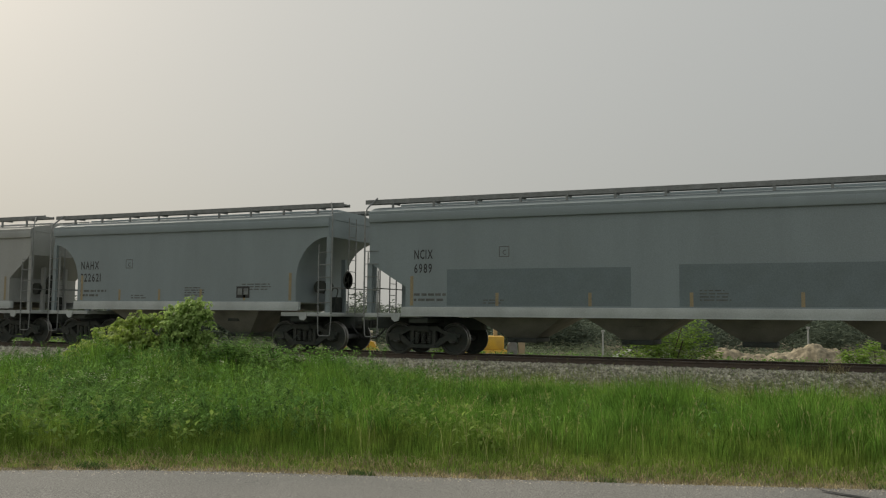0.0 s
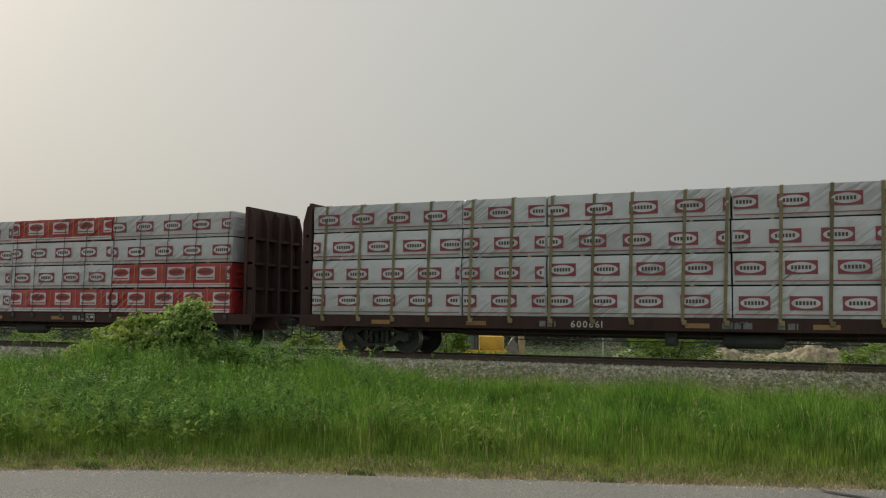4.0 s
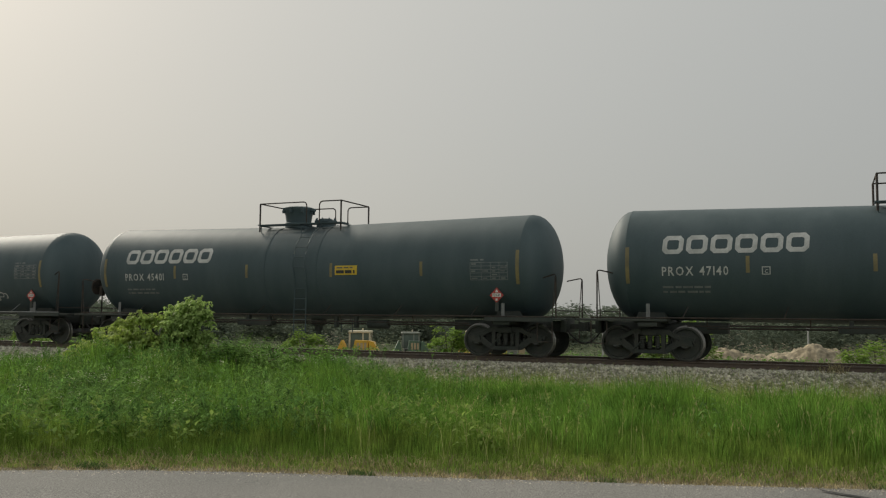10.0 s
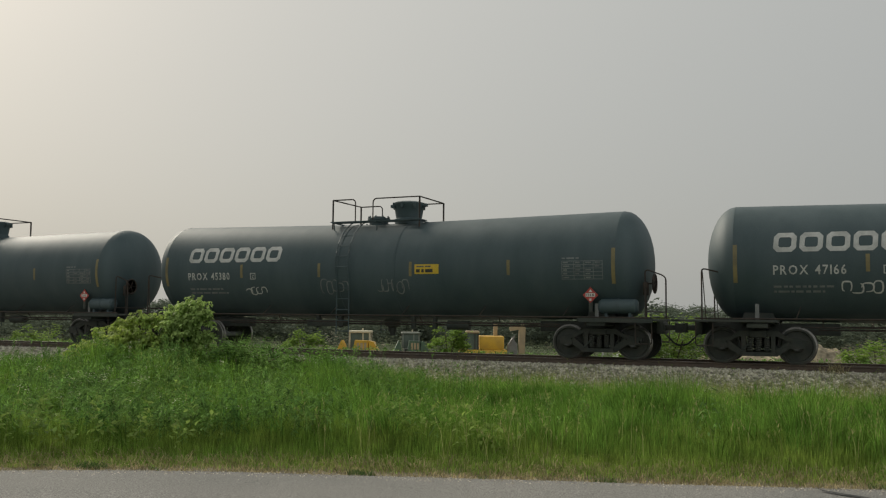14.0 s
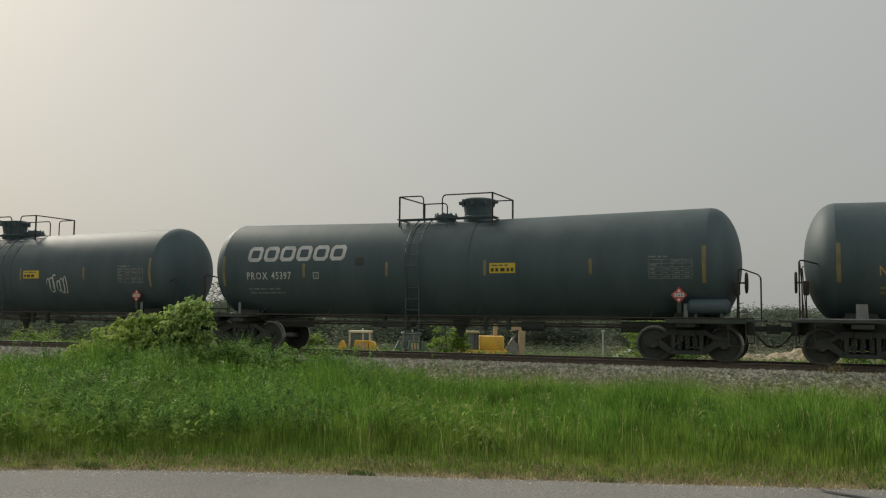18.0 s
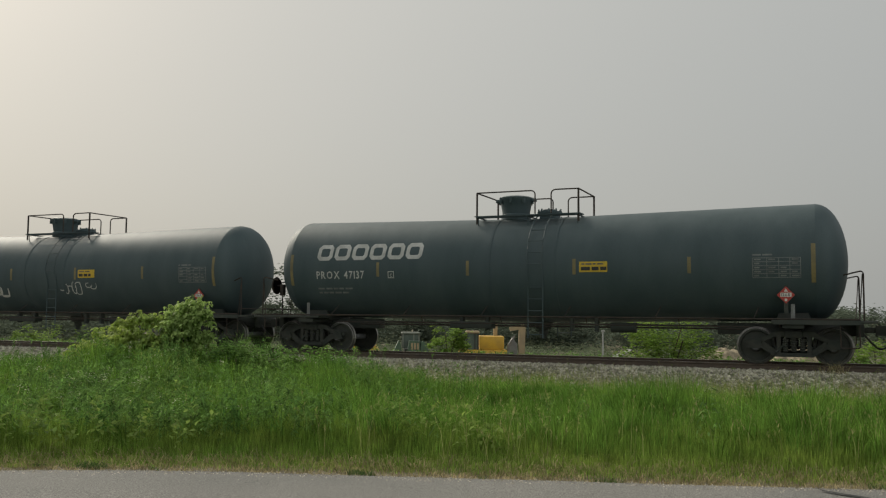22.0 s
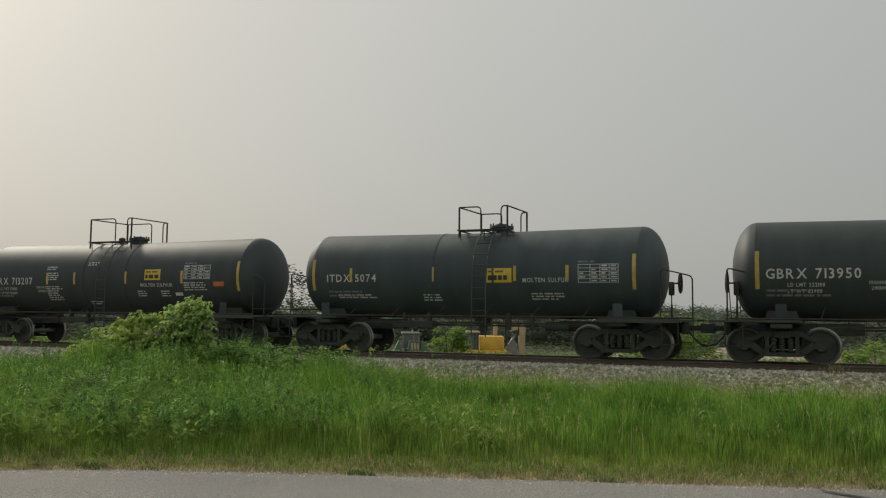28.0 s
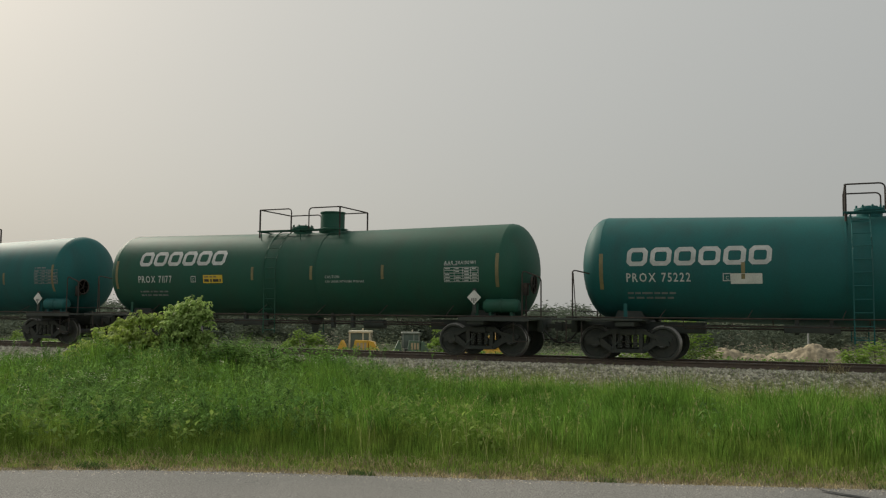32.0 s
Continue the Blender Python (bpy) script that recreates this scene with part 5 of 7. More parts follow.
def sulphur_tank(**kw):
    d = dict(cls="sulphur", half=6.36, r=1.28, zc=2.32, tc=5.13, cl=6.99, mt="tank_gloss", label="glossy black insulated tank car with fresh white lettering", rise=0.010, ladder=0.1, rails=(-1.0, 0.14, 0.67, 0.86),
             dome=None, flanges=(0.4,), reliefs=(-0.4,), rail_h=0.82, badge=None, ink="white_paint", fresh=True, strips=(-2.6, -1.31, 1.02, 3.42), stripe="stripe_yellow", label_plate=(1.85, 2.24, 0.68, 0.36),
             table=(3.5, 2.26, 1.08, 0.46), text_x=-5.47, text_z=2.13, text_h=0.24, text_w=2.2, plate_c=False,
             notes=((-2.65, 2.72, 0.6, 2), (-2.65, 2.5, 0.6, 4), (-2.65, 2.02, 0.75, 7), (-0.75, 2.85, 0.55, 2), (-0.75, 1.5, 0.55, 2), (1.5, 1.85, 0.45, 3), (2.5, 1.85, 0.4, 3), (3.5, 2.12, 1.1, 4)),
             plates=((4.7, 2.02, 0.42, 0.15, "plate_orange"), (3.1, 1.72, 0.3, 0.1, "plate_white")), brake_end=-1, ws=[])
    d.update(kw)
    return d


def hopper_car(place, spec, rnd):
    """A covered hopper: sloping-ended body, roof with hatches and running boards, bays, ladders, end platforms, trucks and markings."""
    h, c, cl, tc, key = spec["h"], spec["c"], spec["cl"], spec["tc"], spec["cls"]
    z0, z1, z2, ze, w = spec.get("z0", 1.5), spec.get("z1", 2.5), spec.get("z2", 3.3), spec.get("ze", 4.06), 1.53
    mt, smt, rail = MT[spec["mt"]], MT[spec["sill"]], MT[spec["rail"]]
    car = thing("hopper_car", spec["label"], "hopper car", "freight cars of the train")
    side = Side(y=-w)

    def body(bm):
        k = spec.get("curve", 0.0)
        def corner(s):
            if not k:
                return [(s * c, z1), (s * h, z2)]
            return [(s * (c + (h - c) * (1 - math.cos(t))), z1 - 0.3 + (z2 - z1 + 0.3) * math.sin(t)) for t in [i * math.pi / 2 / 7 for i in range(8)]]
        left, right = corner(-1), corner(1)
        prism(bm, [(-c, z0)] + left + [(-h, ze), (h, ze)] + right[::-1] + [(c, z0)], -w, w)
    shared(key + "body", "body", body, mt, car)

    def roof(bm):
        prof = [(-w - 0.05, ze - 0.02), (-w - 0.05, ze + 0.06), (-1.2, ze + 0.2), (-0.6, ze + 0.3), (0.6, ze + 0.3), (1.2, ze + 0.2), (w + 0.05, ze + 0.06), (w + 0.05, ze - 0.02)]
        a, b = ([bm.verts.new((x, y, z)) for y, z in prof] for x in (-h - 0.02, h + 0.02))
        bm.faces.new(a)
        bm.faces.new(b[::-1])
        for i in range(len(prof)):
            j = (i + 1) % len(prof)
            bm.faces.new((a[i], a[j], b[j], b[i]))
        box(bm, -h + 0.4, h - 0.4, -0.32, 0.32, ze + 0.29, ze + 0.42, 0.04)
    shared(key + "roof", "roof", roof, mt, car)

    def eave(bm):
        box(bm, -h - 0.01, h + 0.01, -w - 0.07, -w + 0.0, ze - 0.26, ze - 0.02, 0.015)
    shared(key + "eave", "side_plate", eave, mt, car)

    bz = ze + spec.get("board_h", 0.46)

    def board(bm):
        for y in (0.85, 0.98, 1.11):
            box(bm, -h - 0.32, h + 0.32, y, y + 0.10, bz + 0.02, bz + 0.06)
        box(bm, -h - 0.32, h + 0.32, 0.83, 0.85, bz - 0.01, bz + 0.08)
        box(bm, -h - 0.32, h + 0.32, 1.21, 1.235, bz - 0.03, bz + 0.10)
    for turn in (0, math.pi):
        shared(key + "board", "running_board", board, MT[spec.get("board", "galvanised")], car, m=Matrix.Rotation(turn, 4, "Z"))

    def stand(bm):
        y = -1.22
        box(bm, -0.035, 0.035, y - 0.02, y + 0.02, ze + 0.12, bz + 0.02)
        box(bm, -0.03, 0.03, y, y * 0.65, bz - 0.05, bz)
    n = spec.get("stands", 9)
    for i in range(n):
        for turn in (0, math.pi):
            shared(key + "stand", "running_board_bracket", stand, rail, car, m=Matrix.Translation((-h + 0.6 + (2 * h - 1.2) * i / (n - 1), 0, 0)) @ Matrix.Rotation(turn, 4, "Z"))

    for s in (-1, 1):
        def sill(bm):
            box(bm, -c - 0.12, c + 0.12, -w - 0.05, -w + 0.12, z0 - 0.24, z0 + 0.02, 0.012)
            box(bm, -c - 0.12, c + 0.12, -w - 0.075, -w - 0.05, z0 - 0.25, z0 - 0.21)
        shared(key + "sill", "side_sill", sill, smt, car, m=Matrix.Rotation(0 if s < 0 else math.pi, 4, "Z"))
        turn = Matrix.Rotation(0 if s > 0 else math.pi, 4, "Z")

        def platform(bm):
            box(bm, c - 0.5, h + 0.12, -w - 0.02, w + 0.02, 1.08, 1.20, 0.01)
            for y in (-w - 0.03, w + 0.03):
                prism(bm, [(c + 0.12, 1.20), (c + 0.45, 1.20), (c + 0.42, 1.02), (c + 0.33, 0.95), (c + 0.2, 0.98)], y - 0.02, y + 0.02)
        shared(key + "platform", "end_platform", platform, smt, car, m=turn)

        def stub(bm):
            box(bm, tc - 1.5, cl - 0.4, -0.22, 0.22, 0.72, 1.08, 0.02)
            box(bm, tc - 0.3, tc + 0.3, -1.4, 1.4, 0.92, 1.08, 0.02)
        shared(key + "stub", "center_sill", stub, MT["frame_black"], car, m=turn)
        coupler(car, s * cl, 0)
        truck(car, s * tc, spec["ws"])

        def ladder(bm):
            for y in (-w - 0.04, w + 0.04):
                tube(bm, bend([(h + 0.14, y, 1.15), (h + 0.14, y, ze + 0.12), (h - 0.1, y * 0.8, ze + 0.5)], 0.15, 3), 0.026, 5)
                tube(bm, [(h - 0.32, y, 1.15), (h - 0.32, y, z2 - 0.25)], 0.022, 5)
                for k in range(5):
                    tube(bm, [(h - 0.32, y, 1.5 + 0.38 * k), (h + 0.14, y, 1.5 + 0.38 * k)], 0.013, 5)
                tube(bm, bend([(h - 0.32, y, 1.12), (h - 0.3, y, 0.5), (h + 0.1, y, 0.5), (h + 0.14, y, 1.12)], 0.06, 2), 0.017, 5)
            for y in (-0.55, -0.1):
                tube(bm, [(h + 0.14, y, 1.15), (h + 0.14, y, ze + 0.1)], 0.02, 5)
            for k in range(8):
                tube(bm, [(h + 0.14, -0.55, 1.4 + 0.36 * k), (h + 0.14, -0.1, 1.4 + 0.36 * k)], 0.012, 5)
            tube(bm, [(h + 0.14, -w, 1.95), (h + 0.14, w, 1.95)], 0.018, 5)
        shared(key + "ladder", "end_ladder", ladder, rail, car, m=turn)

        for xa, xb, y, zt in ((h - 0.08, h + 0.06, -w + 0.06, z2), (h - 0.08, h + 0.06, w - 0.06, z2), (c + 0.45, c + 0.6, -0.5, z1 + 0.42), (c + 0.45, c + 0.6, 0.5, z1 + 0.42)):
            def upright(bm):
                box(bm, xa, xb, y - 0.05, y + 0.05, 1.2, zt)
            shared(key + f"upright{xa}{y}", "end_post", upright, mt, car, m=turn)

    def cylinder(bm):
        lathe(bm, [(-0.3, 0.0), (-0.28, 0.2), (0.28, 0.2), (0.3, 0.0)], "y", (c + 0.32, -0.4, 2.0), 16)
        tube(bm, bend([(c + 0.5, -0.4, 2.0), (c + 0.85, -0.4, 1.95), (c + 0.8, -0.6, 1.2)], 0.1), 0.02)
    shared(key + "cylinder", "brake_cylinder", cylinder, MT["truck_iron"], car)

    def valve(bm):
        box(bm, c + 0.2, c + 0.5, 0.1, 0.5, 1.2, 1.7, 0.04)
    shared(key + "valve", "brake_valve", valve, MT["truck_iron"], car)

    def hand_wheel(bm):
        lathe(bm, [(-0.03, 0.25), (0, 0.28), (0.03, 0.25), (0, 0.22), (-0.03, 0.25)], "x", (h + 0.24, -0.75, 2.2), 18)
        for k in range(5):
            a = k * 1.2566
            tube(bm, [(h + 0.24, -0.75, 2.2), (h + 0.24, -0.75 + 0.25 * math.cos(a), 2.2 + 0.25 * math.sin(a))], 0.014, 5)
        tube(bm, [(h + 0.24, -0.75, 2.2), (h + 0.1, -0.75, 2.2)], 0.04, 6)
    shared(key + "hand_wheel", "brake_wheel", hand_wheel, MT["truck_iron"], car)

    for xa, xb in spec["bays"]:
        def bay(bm):
            ct, cb, hw = [(xa, -1.3), (xb, -1.3), (xb, 1.3), (xa, 1.3)], (xa + xb) / 2, 0.38
            lo = [(cb - hw, -0.6), (cb + hw, -0.6), (cb + hw, 0.6), (cb - hw, 0.6)]
            a = [bm.verts.new((x, y, z0 - 0.2)) for x, y in ct]
            b = [bm.verts.new((x, y, 0.52)) for x, y in lo]
            for i in range(4):
                bm.faces.new((a[i], a[(i + 1) % 4], b[(i + 1) % 4], b[i]))
            bm.faces.new(b)
            bm.faces.new(a[::-1])
        shared(key + f"bay{xa}", "hopper_bay", bay, MT[spec.get("bay", "bay_dirty")], car)

        def gate(bm):
            cb = (xa + xb) / 2
            box(bm, cb - 0.42, cb + 0.42, -0.7, 0.7, 0.40, 0.53, 0.02)
            tube(bm, [(cb - 0.2, -0.85, 0.46), (cb - 0.2, 0.85, 0.46)], 0.03)
            box(bm, cb - 0.18, cb + 0.22, -1.02, -0.9, 0.9, 1.0)
        shared(key + f"gate{xa}", "outlet_gate", gate, MT["frame_black"], car)

    ink = MT[spec["ink"]]
    mk, x0, z, th = spec["mark"], spec["text_x"], spec["text_z"], spec.get("text_h", 0.32)
    lettering(car, side, mk[0], x0, z + th * 1.55, th, ink, slant=spec.get("slant", 0.0), width=spec.get("w1"))
    lettering(car, side, mk[1], x0, z, th, ink, width=spec.get("w2"))
    plate_box(car, side, x0 + spec.get("box_dx", 2.0), z + th * 1.6, MT["dark_mark"] if spec["ink"] != "white_paint" else ink, 0.3)
    amb = MT[spec.get("stripe", "stripe_faded")]
    stripes(car, side, (-c + 0.2, c - 0.2), amb, z0 + 0.06, 0.85, 0.10)
    n = spec.get("strips", 4)
    stripes(car, side, [-c + 0.2 + (2 * c - 0.4) * (i + 1) / (n + 1) for i in range(n)], amb, z0 + 0.06, 0.36, 0.09)
    faint = MT["dark_mark"] if spec["ink"] != "white_paint" else MT["faded_white"]
    bm = bmesh.new()
    if spec.get("weights"):
        letters(bm, spec["weights"][0], x0, z0 + 0.36, 0.1)
        letters(bm, spec["weights"][1], x0, z0 + 0.2, 0.1)
        stencil("lettering", bm, side, faint, car)
    else:
        bm.free()
        text_bars(car, side, x0, z0 + 0.34, 1.2, 2, faint, rnd, 0.07, 0.15)
    for xx, zz, ww, rows in spec.get("notes", ((0.2, z0 + 0.45, 0.8, 4), (c - 2.0, z0 + 0.55, 1.1, 3), (-c + 2.4, z0 + 0.2, 0.7, 2))):
        text_bars(car, side, xx, zz, ww, rows, faint, rnd, 0.035, 0.08)
    xs = c - 2.2
    plate(car, side, "marking_plate", xs, xs + 0.5, z0 + 0.14, z0 + 0.5, MT["black_paint"] if spec["ink"] != "white_paint" else MT["frame_black"], "small black stencil panel")
    for dx in (0.05, 0.28):
        plate(car, side, "marking_panel", xs + dx, xs + dx + 0.17, z0 + 0.24, z0 + 0.44, MT["faded_white"], lift=0.012)
    for a in spec.get("patches", ()):
        plate(car, side, "paint_patch", *a, MT["patch_grey"], "darker repainted patch", lift=0.004)
    for text, x, zz, hh, ink2, *wid in spec.get("words", ()):
        lettering(car, side, text, x, zz, hh, MT[ink2], width=wid[0] if wid else None)
    for x, zz, ww, hh, k, ink2, thick in spec.get("tags", ()):
        scribble(car, side, x, zz, ww, hh, MT[ink2], rnd, k, thick)
    if spec.get("badge"):
        x, zz, ww, hh = spec["badge"]
        for i in range(5):
            bm = bmesh.new()
            flat_quad(bm, x + ww * i / 5, x + ww * (i + 0.75) / 5, zz, zz + hh, slant=0.06)
            stencil("badge_block", bm, side, MT["white_paint"], car, "white block of the owner's badge")
    CARS.append((car, place, spec["ws"]))
    return car


def wrapped(bm, x0, x1, y0, y1, z0, z1, seed, rough=0.018):
    """A shrink-wrapped pack: a box with rounded, slightly slack faces."""
    nx, nz = max(4, int((x1 - x0) / 0.22)), 6
    rnd = random.Random(seed)
    off = Vector((rnd.uniform(0, 50), rnd.uniform(0, 50), 0))

    def p(u, v, y):
        x, z = x0 + (x1 - x0) * u, z0 + (z1 - z0) * v
        puff = min(u, 1 - u) * (x1 - x0) * 3
        edge = 0.03 * max(0, 1 - min(puff, 1)) + 0.025 * max(0, 1 - min(v, 1 - v) * 7)
        s = -1 if y == y0 else 1
        return bm.verts.new((x, y - s * edge + rough * noise.noise(Vector((x * 2.4, z * 4.5, y)) + off) + 0.012 * noise.noise(Vector((x * 7 + z * 5, z * 3, y)) + off), z))
    g = {y: [[p(i / nx, j / nz, y) for i in range(nx + 1)] for j in range(nz + 1)] for y in (y0, y1)}
    for y in (y0, y1):
        for j in range(nz):
            for i in range(nx):
                bm.faces.new((g[y][j][i], g[y][j][i + 1], g[y][j + 1][i + 1], g[y][j + 1][i]))
    for j in (0, nz):
        for i in range(nx):
            bm.faces.new((g[y0][j][i], g[y0][j][i + 1], g[y1][j][i + 1], g[y1][j][i]))
    for i in (0, nx):
        for j in range(nz):
            bm.faces.new((g[y0][j][i], g[y0][j + 1][i], g[y1][j + 1][i], g[y1][j][i]))


def prints(x0, x1, z0, z1, rnd, parent, red=False):
    """The maker's printed badges on a wrap: a field, an oval in it and dark bars; the red wrap has them the other way round, with a white hem."""
    side = Side(y=-1.465)
    bm = bmesh.new()
    pitch, w, h = 1.18, 0.74, 0.34
    x = x0 + rnd.uniform(-0.5, 0.25)
    zc = (z0 + z1) / 2 + rnd.uniform(-0.05, 0.05)
    if red:
        zc, h = (z0 + z1) / 2 + 0.07, 0.42

    def quad(a, b, c, d, lift, slot):
        f = bm.faces.new([bm.verts.new((px, -lift, pz)) for px, pz in ((a, c), (b, c), (b, d), (a, d))])
        f.material_index = slot
    while x < x1:
        a, b = max(x, x0 + 0.03), min(x + w, x1 - 0.03)
        if b - a > 0.12:
            quad(a, b, zc - h / 2, zc + h / 2, 0, 0)
            cx, oz = x + w / 2, zc + (0.05 if red else 0)
            ring = [(cx + 0.33 * math.cos(t), oz + 0.128 * math.sin(t)) for t in [k * math.pi / 10 for k in range(20)]]
            ring = [(min(max(px, a), b), pz) for px, pz in ring]
            f = bm.faces.new([bm.verts.new((px, -0.004, pz)) for px, pz in ring])
            f.material_index = 1
            for k in range(6):
                q0 = cx - 0.235 + k * 0.08
                if q0 > a and q0 + 0.065 < b:
                    quad(q0, q0 + 0.055, oz - 0.048, oz + 0.048, 0.008, 2)
            if red:
                quad(a + 0.04, b - 0.04, zc - 0.17, zc - 0.13, 0.004, 1)
        if red and x0 + 0.1 < x - 0.2 < x1 - 0.1:
            quad(x - 0.23, x - 0.21, z0 + 0.14, z1 - 0.03, 0.004, 3)
        x += pitch
    if red:
        quad(x0 + 0.03, x1 - 0.03, z0 + 0.02, z0 + 0.14, 0.0, 0)
    quad(x0 + 0.05, x1 - 0.05, z0 + 0.075, z0 + 0.098, 0.004, 1 if red else 0)
    for v in bm.verts:
        v.co.y += side.y - 0.016
    me = bpy.data.meshes.new("wrap_print")
    bm.to_mesh(me)
    bm.free()
    for m in ("wrap_white", "wrap_red", "print_dark", "stripe_yellow") if red else ("print_red", "wrap_white", "print_dark"):
        me.materials.append(MT[m])
    ob = new("wrap_print", me)
    ob.parent = parent
    return ob


def torn_wrap(x0, x1, z0, z1, parent):
    """A printed red wrap that has ripped along its foot and hangs in folds, with its white hem."""
    hem = ((-0.13, 0.24), (0.0, 0.24), (0.15, 0.30), (0.39, 0.60), (0.47, 0.72), (0.62, 0.72), (0.74, 0.54), (0.86, 0.44), (0.905, 0.03), (1.0, 0.03), (1.02, 0.05))
    bm = bmesh.new()
    nx, nz = 230, 44
    rows = []
    for i in range(nx + 1):
        u = -0.13 + 1.15 * i / nx
        for (a, la), (b, lb) in zip(hem, hem[1:]):
            if a <= u <= b + 1e-6:
                low = la + (lb - la) * (u - a) / (b - a)
                break
        x = x0 + (x1 - x0) * u
        low = z0 + low + 0.02 * noise.noise((x * 3, 0, 0))
        slack = 0.02 + 0.05 * min(1, (low - z0) * 2)
        col = []
        for j in range(nz + 1):
            v = j / nz                       # from the top down to the hem
            z = z1 + 0.01 - (z1 + 0.01 - low) * v
            y = -1.50 - slack * v * (0.6 + 0.7 * noise.noise((x * 2.2 + v, v * 2.5, 4))) - 0.03 * v * math.sin(7 * x + 5 * v) * (1.6 if u > 0.86 else 0.6)
            col.append((bm.verts.new((x + 0.05 * v * math.sin(3 * x), y, z)), v))
        rows.append((col, x, low))
    for i in range(nx):
        (c, x, low), (d, _, _) = rows[i], rows[i + 1]
        full = z1 - low
        for j in range(nz):
            f = bm.faces.new((c[j][0], c[j + 1][0], d[j + 1][0], d[j][0]))
            up = full * (1 - (j + 0.5) / nz)          # cloth measured up from the hem
            s = (x - x0 + 0.35 + 0.2 * up) % 1.18 - 0.59
            r = up - 0.38
            white = up < 0.10 or (abs(s) < 0.36 and abs(r) < 0.2 and not (s / 0.31) ** 2 + ((r - 0.04) / 0.12) ** 2 < 1)
            f.material_index = 1 if white else 0
            f.smooth = True
    part("torn_wrap", bm, [MT["wrap_red"], MT["wrap_white"]], parent, "torn red and white plastic wrap hanging in folds")


def beam_car(place, spec, rnd):
    """A centre-beam flat car: deck, bulkheads, centre wall and four tiers of wrapped lumber, strapped."""
    car = thing("centerbeam_car", spec["label"], "lumber car", "freight cars of the train")
    brown = MT["car_brown"]
    half, cl, tc = 11.5, 12.1, 9.05

    def deck(bm):
        box(bm, -half, half, -1.45, 1.45, 1.03, 1.13, 0.01)

    def sill(bm):
        box(bm, -half, half, -0.035, 0.035, 0.80, 1.10)

    def belly(bm):
        prism(bm, [(-6.8, 0.80), (-6.2, 0.58), (6.2, 0.58), (6.8, 0.80), (6.8, 1.03), (-6.8, 1.03)], -0.05, 0.05)

    def spine(bm):
        box(bm, -cl + 0.4, cl - 0.4, -0.25, 0.25, 0.62, 1.03)
    shared("beam_deck", "deck", deck, brown, car)
    shared("beam_spine", "center_sill", spine, brown, car)
    for s in (-1, 1):
        shared("beam_sill", "side_sill", sill, brown, car, m=Matrix.Translation((0, s * 1.435, 0)))
        shared("beam_belly", "fish_belly_girder", belly, brown, car, m=Matrix.Translation((0, s * 0.85, 0)))

    def wall(bm):
        box(bm, -half, half, -0.06, 0.06, 1.08, 4.35)
        for i in range(19):
            x = -10.6 + i * 1.178
            box(bm, x - 0.06, x + 0.06, -0.09, 0.09, 1.08, 4.4)
    shared("beam_wall", "center_wall", wall, brown, car)
    for s in (-1, 1):
        def bulkhead(bm):
            box(bm, 11.14, 11.24, -1.45, 1.45, 1.13, 4.55, 0.015)
            for y in (-1.4, -0.7, 0.0, 0.7, 1.33):
                prism(bm, [(11.24, 1.13), (11.5, 1.13), (11.48, 3.95), (11.34, 4.45), (11.24, 4.5)], y, y + 0.07)
            for z in (1.9, 2.7, 3.5):
                box(bm, 11.24, 11.42, -1.4, 1.4, z, z + 0.08)
            tube(bm, bend([(11.6, -1.47, 0.9), (11.6, -1.47, 2.6), (11.4, -1.47, 2.6)], 0.06), 0.02)
            tube(bm, bend([(11.27, -1.5, 1.2), (11.27, -1.5, 2.4)], 0.06), 0.016)
        turn = Matrix.Rotation(0 if s > 0 else math.pi, 4, "Z")
        shared("bulkhead", "bulkhead", bulkhead, brown, car, m=turn)

        for y in (-1.46, 1.46):
            def steps(bm):
                tube(bm, bend([(11.1, y, 0.82), (11.1, y, 0.45), (11.45, y, 0.45), (11.45, y, 0.82)], 0.04, 2), 0.016, 5)
            shared(f"beam_steps{y}", "sill_step", steps, brown, car, m=turn)
        coupler(car, s * cl, 0)
        truck(car, s * tc, spec["ws"])

    def brake_pipe(bm):
        tube(bm, bend([(-8.0, -1.05, 0.74), (-3.0, -1.05, 0.66), (2.0, -1.05, 0.66), (8.0, -1.05, 0.74)], 0.2), 0.025, 6)
        tube(bm, [(-4.6, -1.15, 0.50), (4.2, -1.15, 0.52)], 0.018, 6)

    def reservoir(bm):
        lathe(bm, [(-0.75, 0.0), (-0.72, 0.12), (-0.62, 0.19), (0.62, 0.19), (0.72, 0.12), (0.75, 0.0)], "x", (0, 0, 0), 16)

    def valve(bm):
        box(bm, -0.16, 0.16, -0.12, 0.12, -0.16, 0.2, 0.02)
        box(bm, -0.1, 0.1, -0.2, -0.12, -0.1, 0.08, 0.01)

    def hanger(bm):
        tube(bm, [(0, -1.05, 0.5), (0, -1.05, 0.82)], 0.014, 5)
    shared("beam_pipe", "brake_pipe", brake_pipe, MT["frame_black"], car)
    shared("beam_reservoir", "air_reservoir", reservoir, MT["frame_black"], car, m=Matrix.Translation((1.6, -0.98, 0.56)))
    shared("beam_valve", "control_valve", valve, MT["frame_black"], car, m=Matrix.Translation((-0.4, -1.05, 0.56)))
    for x in (-4.4, -2.6, 0.6, 2.7, 4.0):
        shared("beam_hanger", "pipe_hanger", hanger, MT["frame_black"], car, m=Matrix.Translation((x, 0, 0)))
    cols = spec["cols"]
    x = -11.1
    tiers = [1.145 + 0.830 * k for k in range(5)]
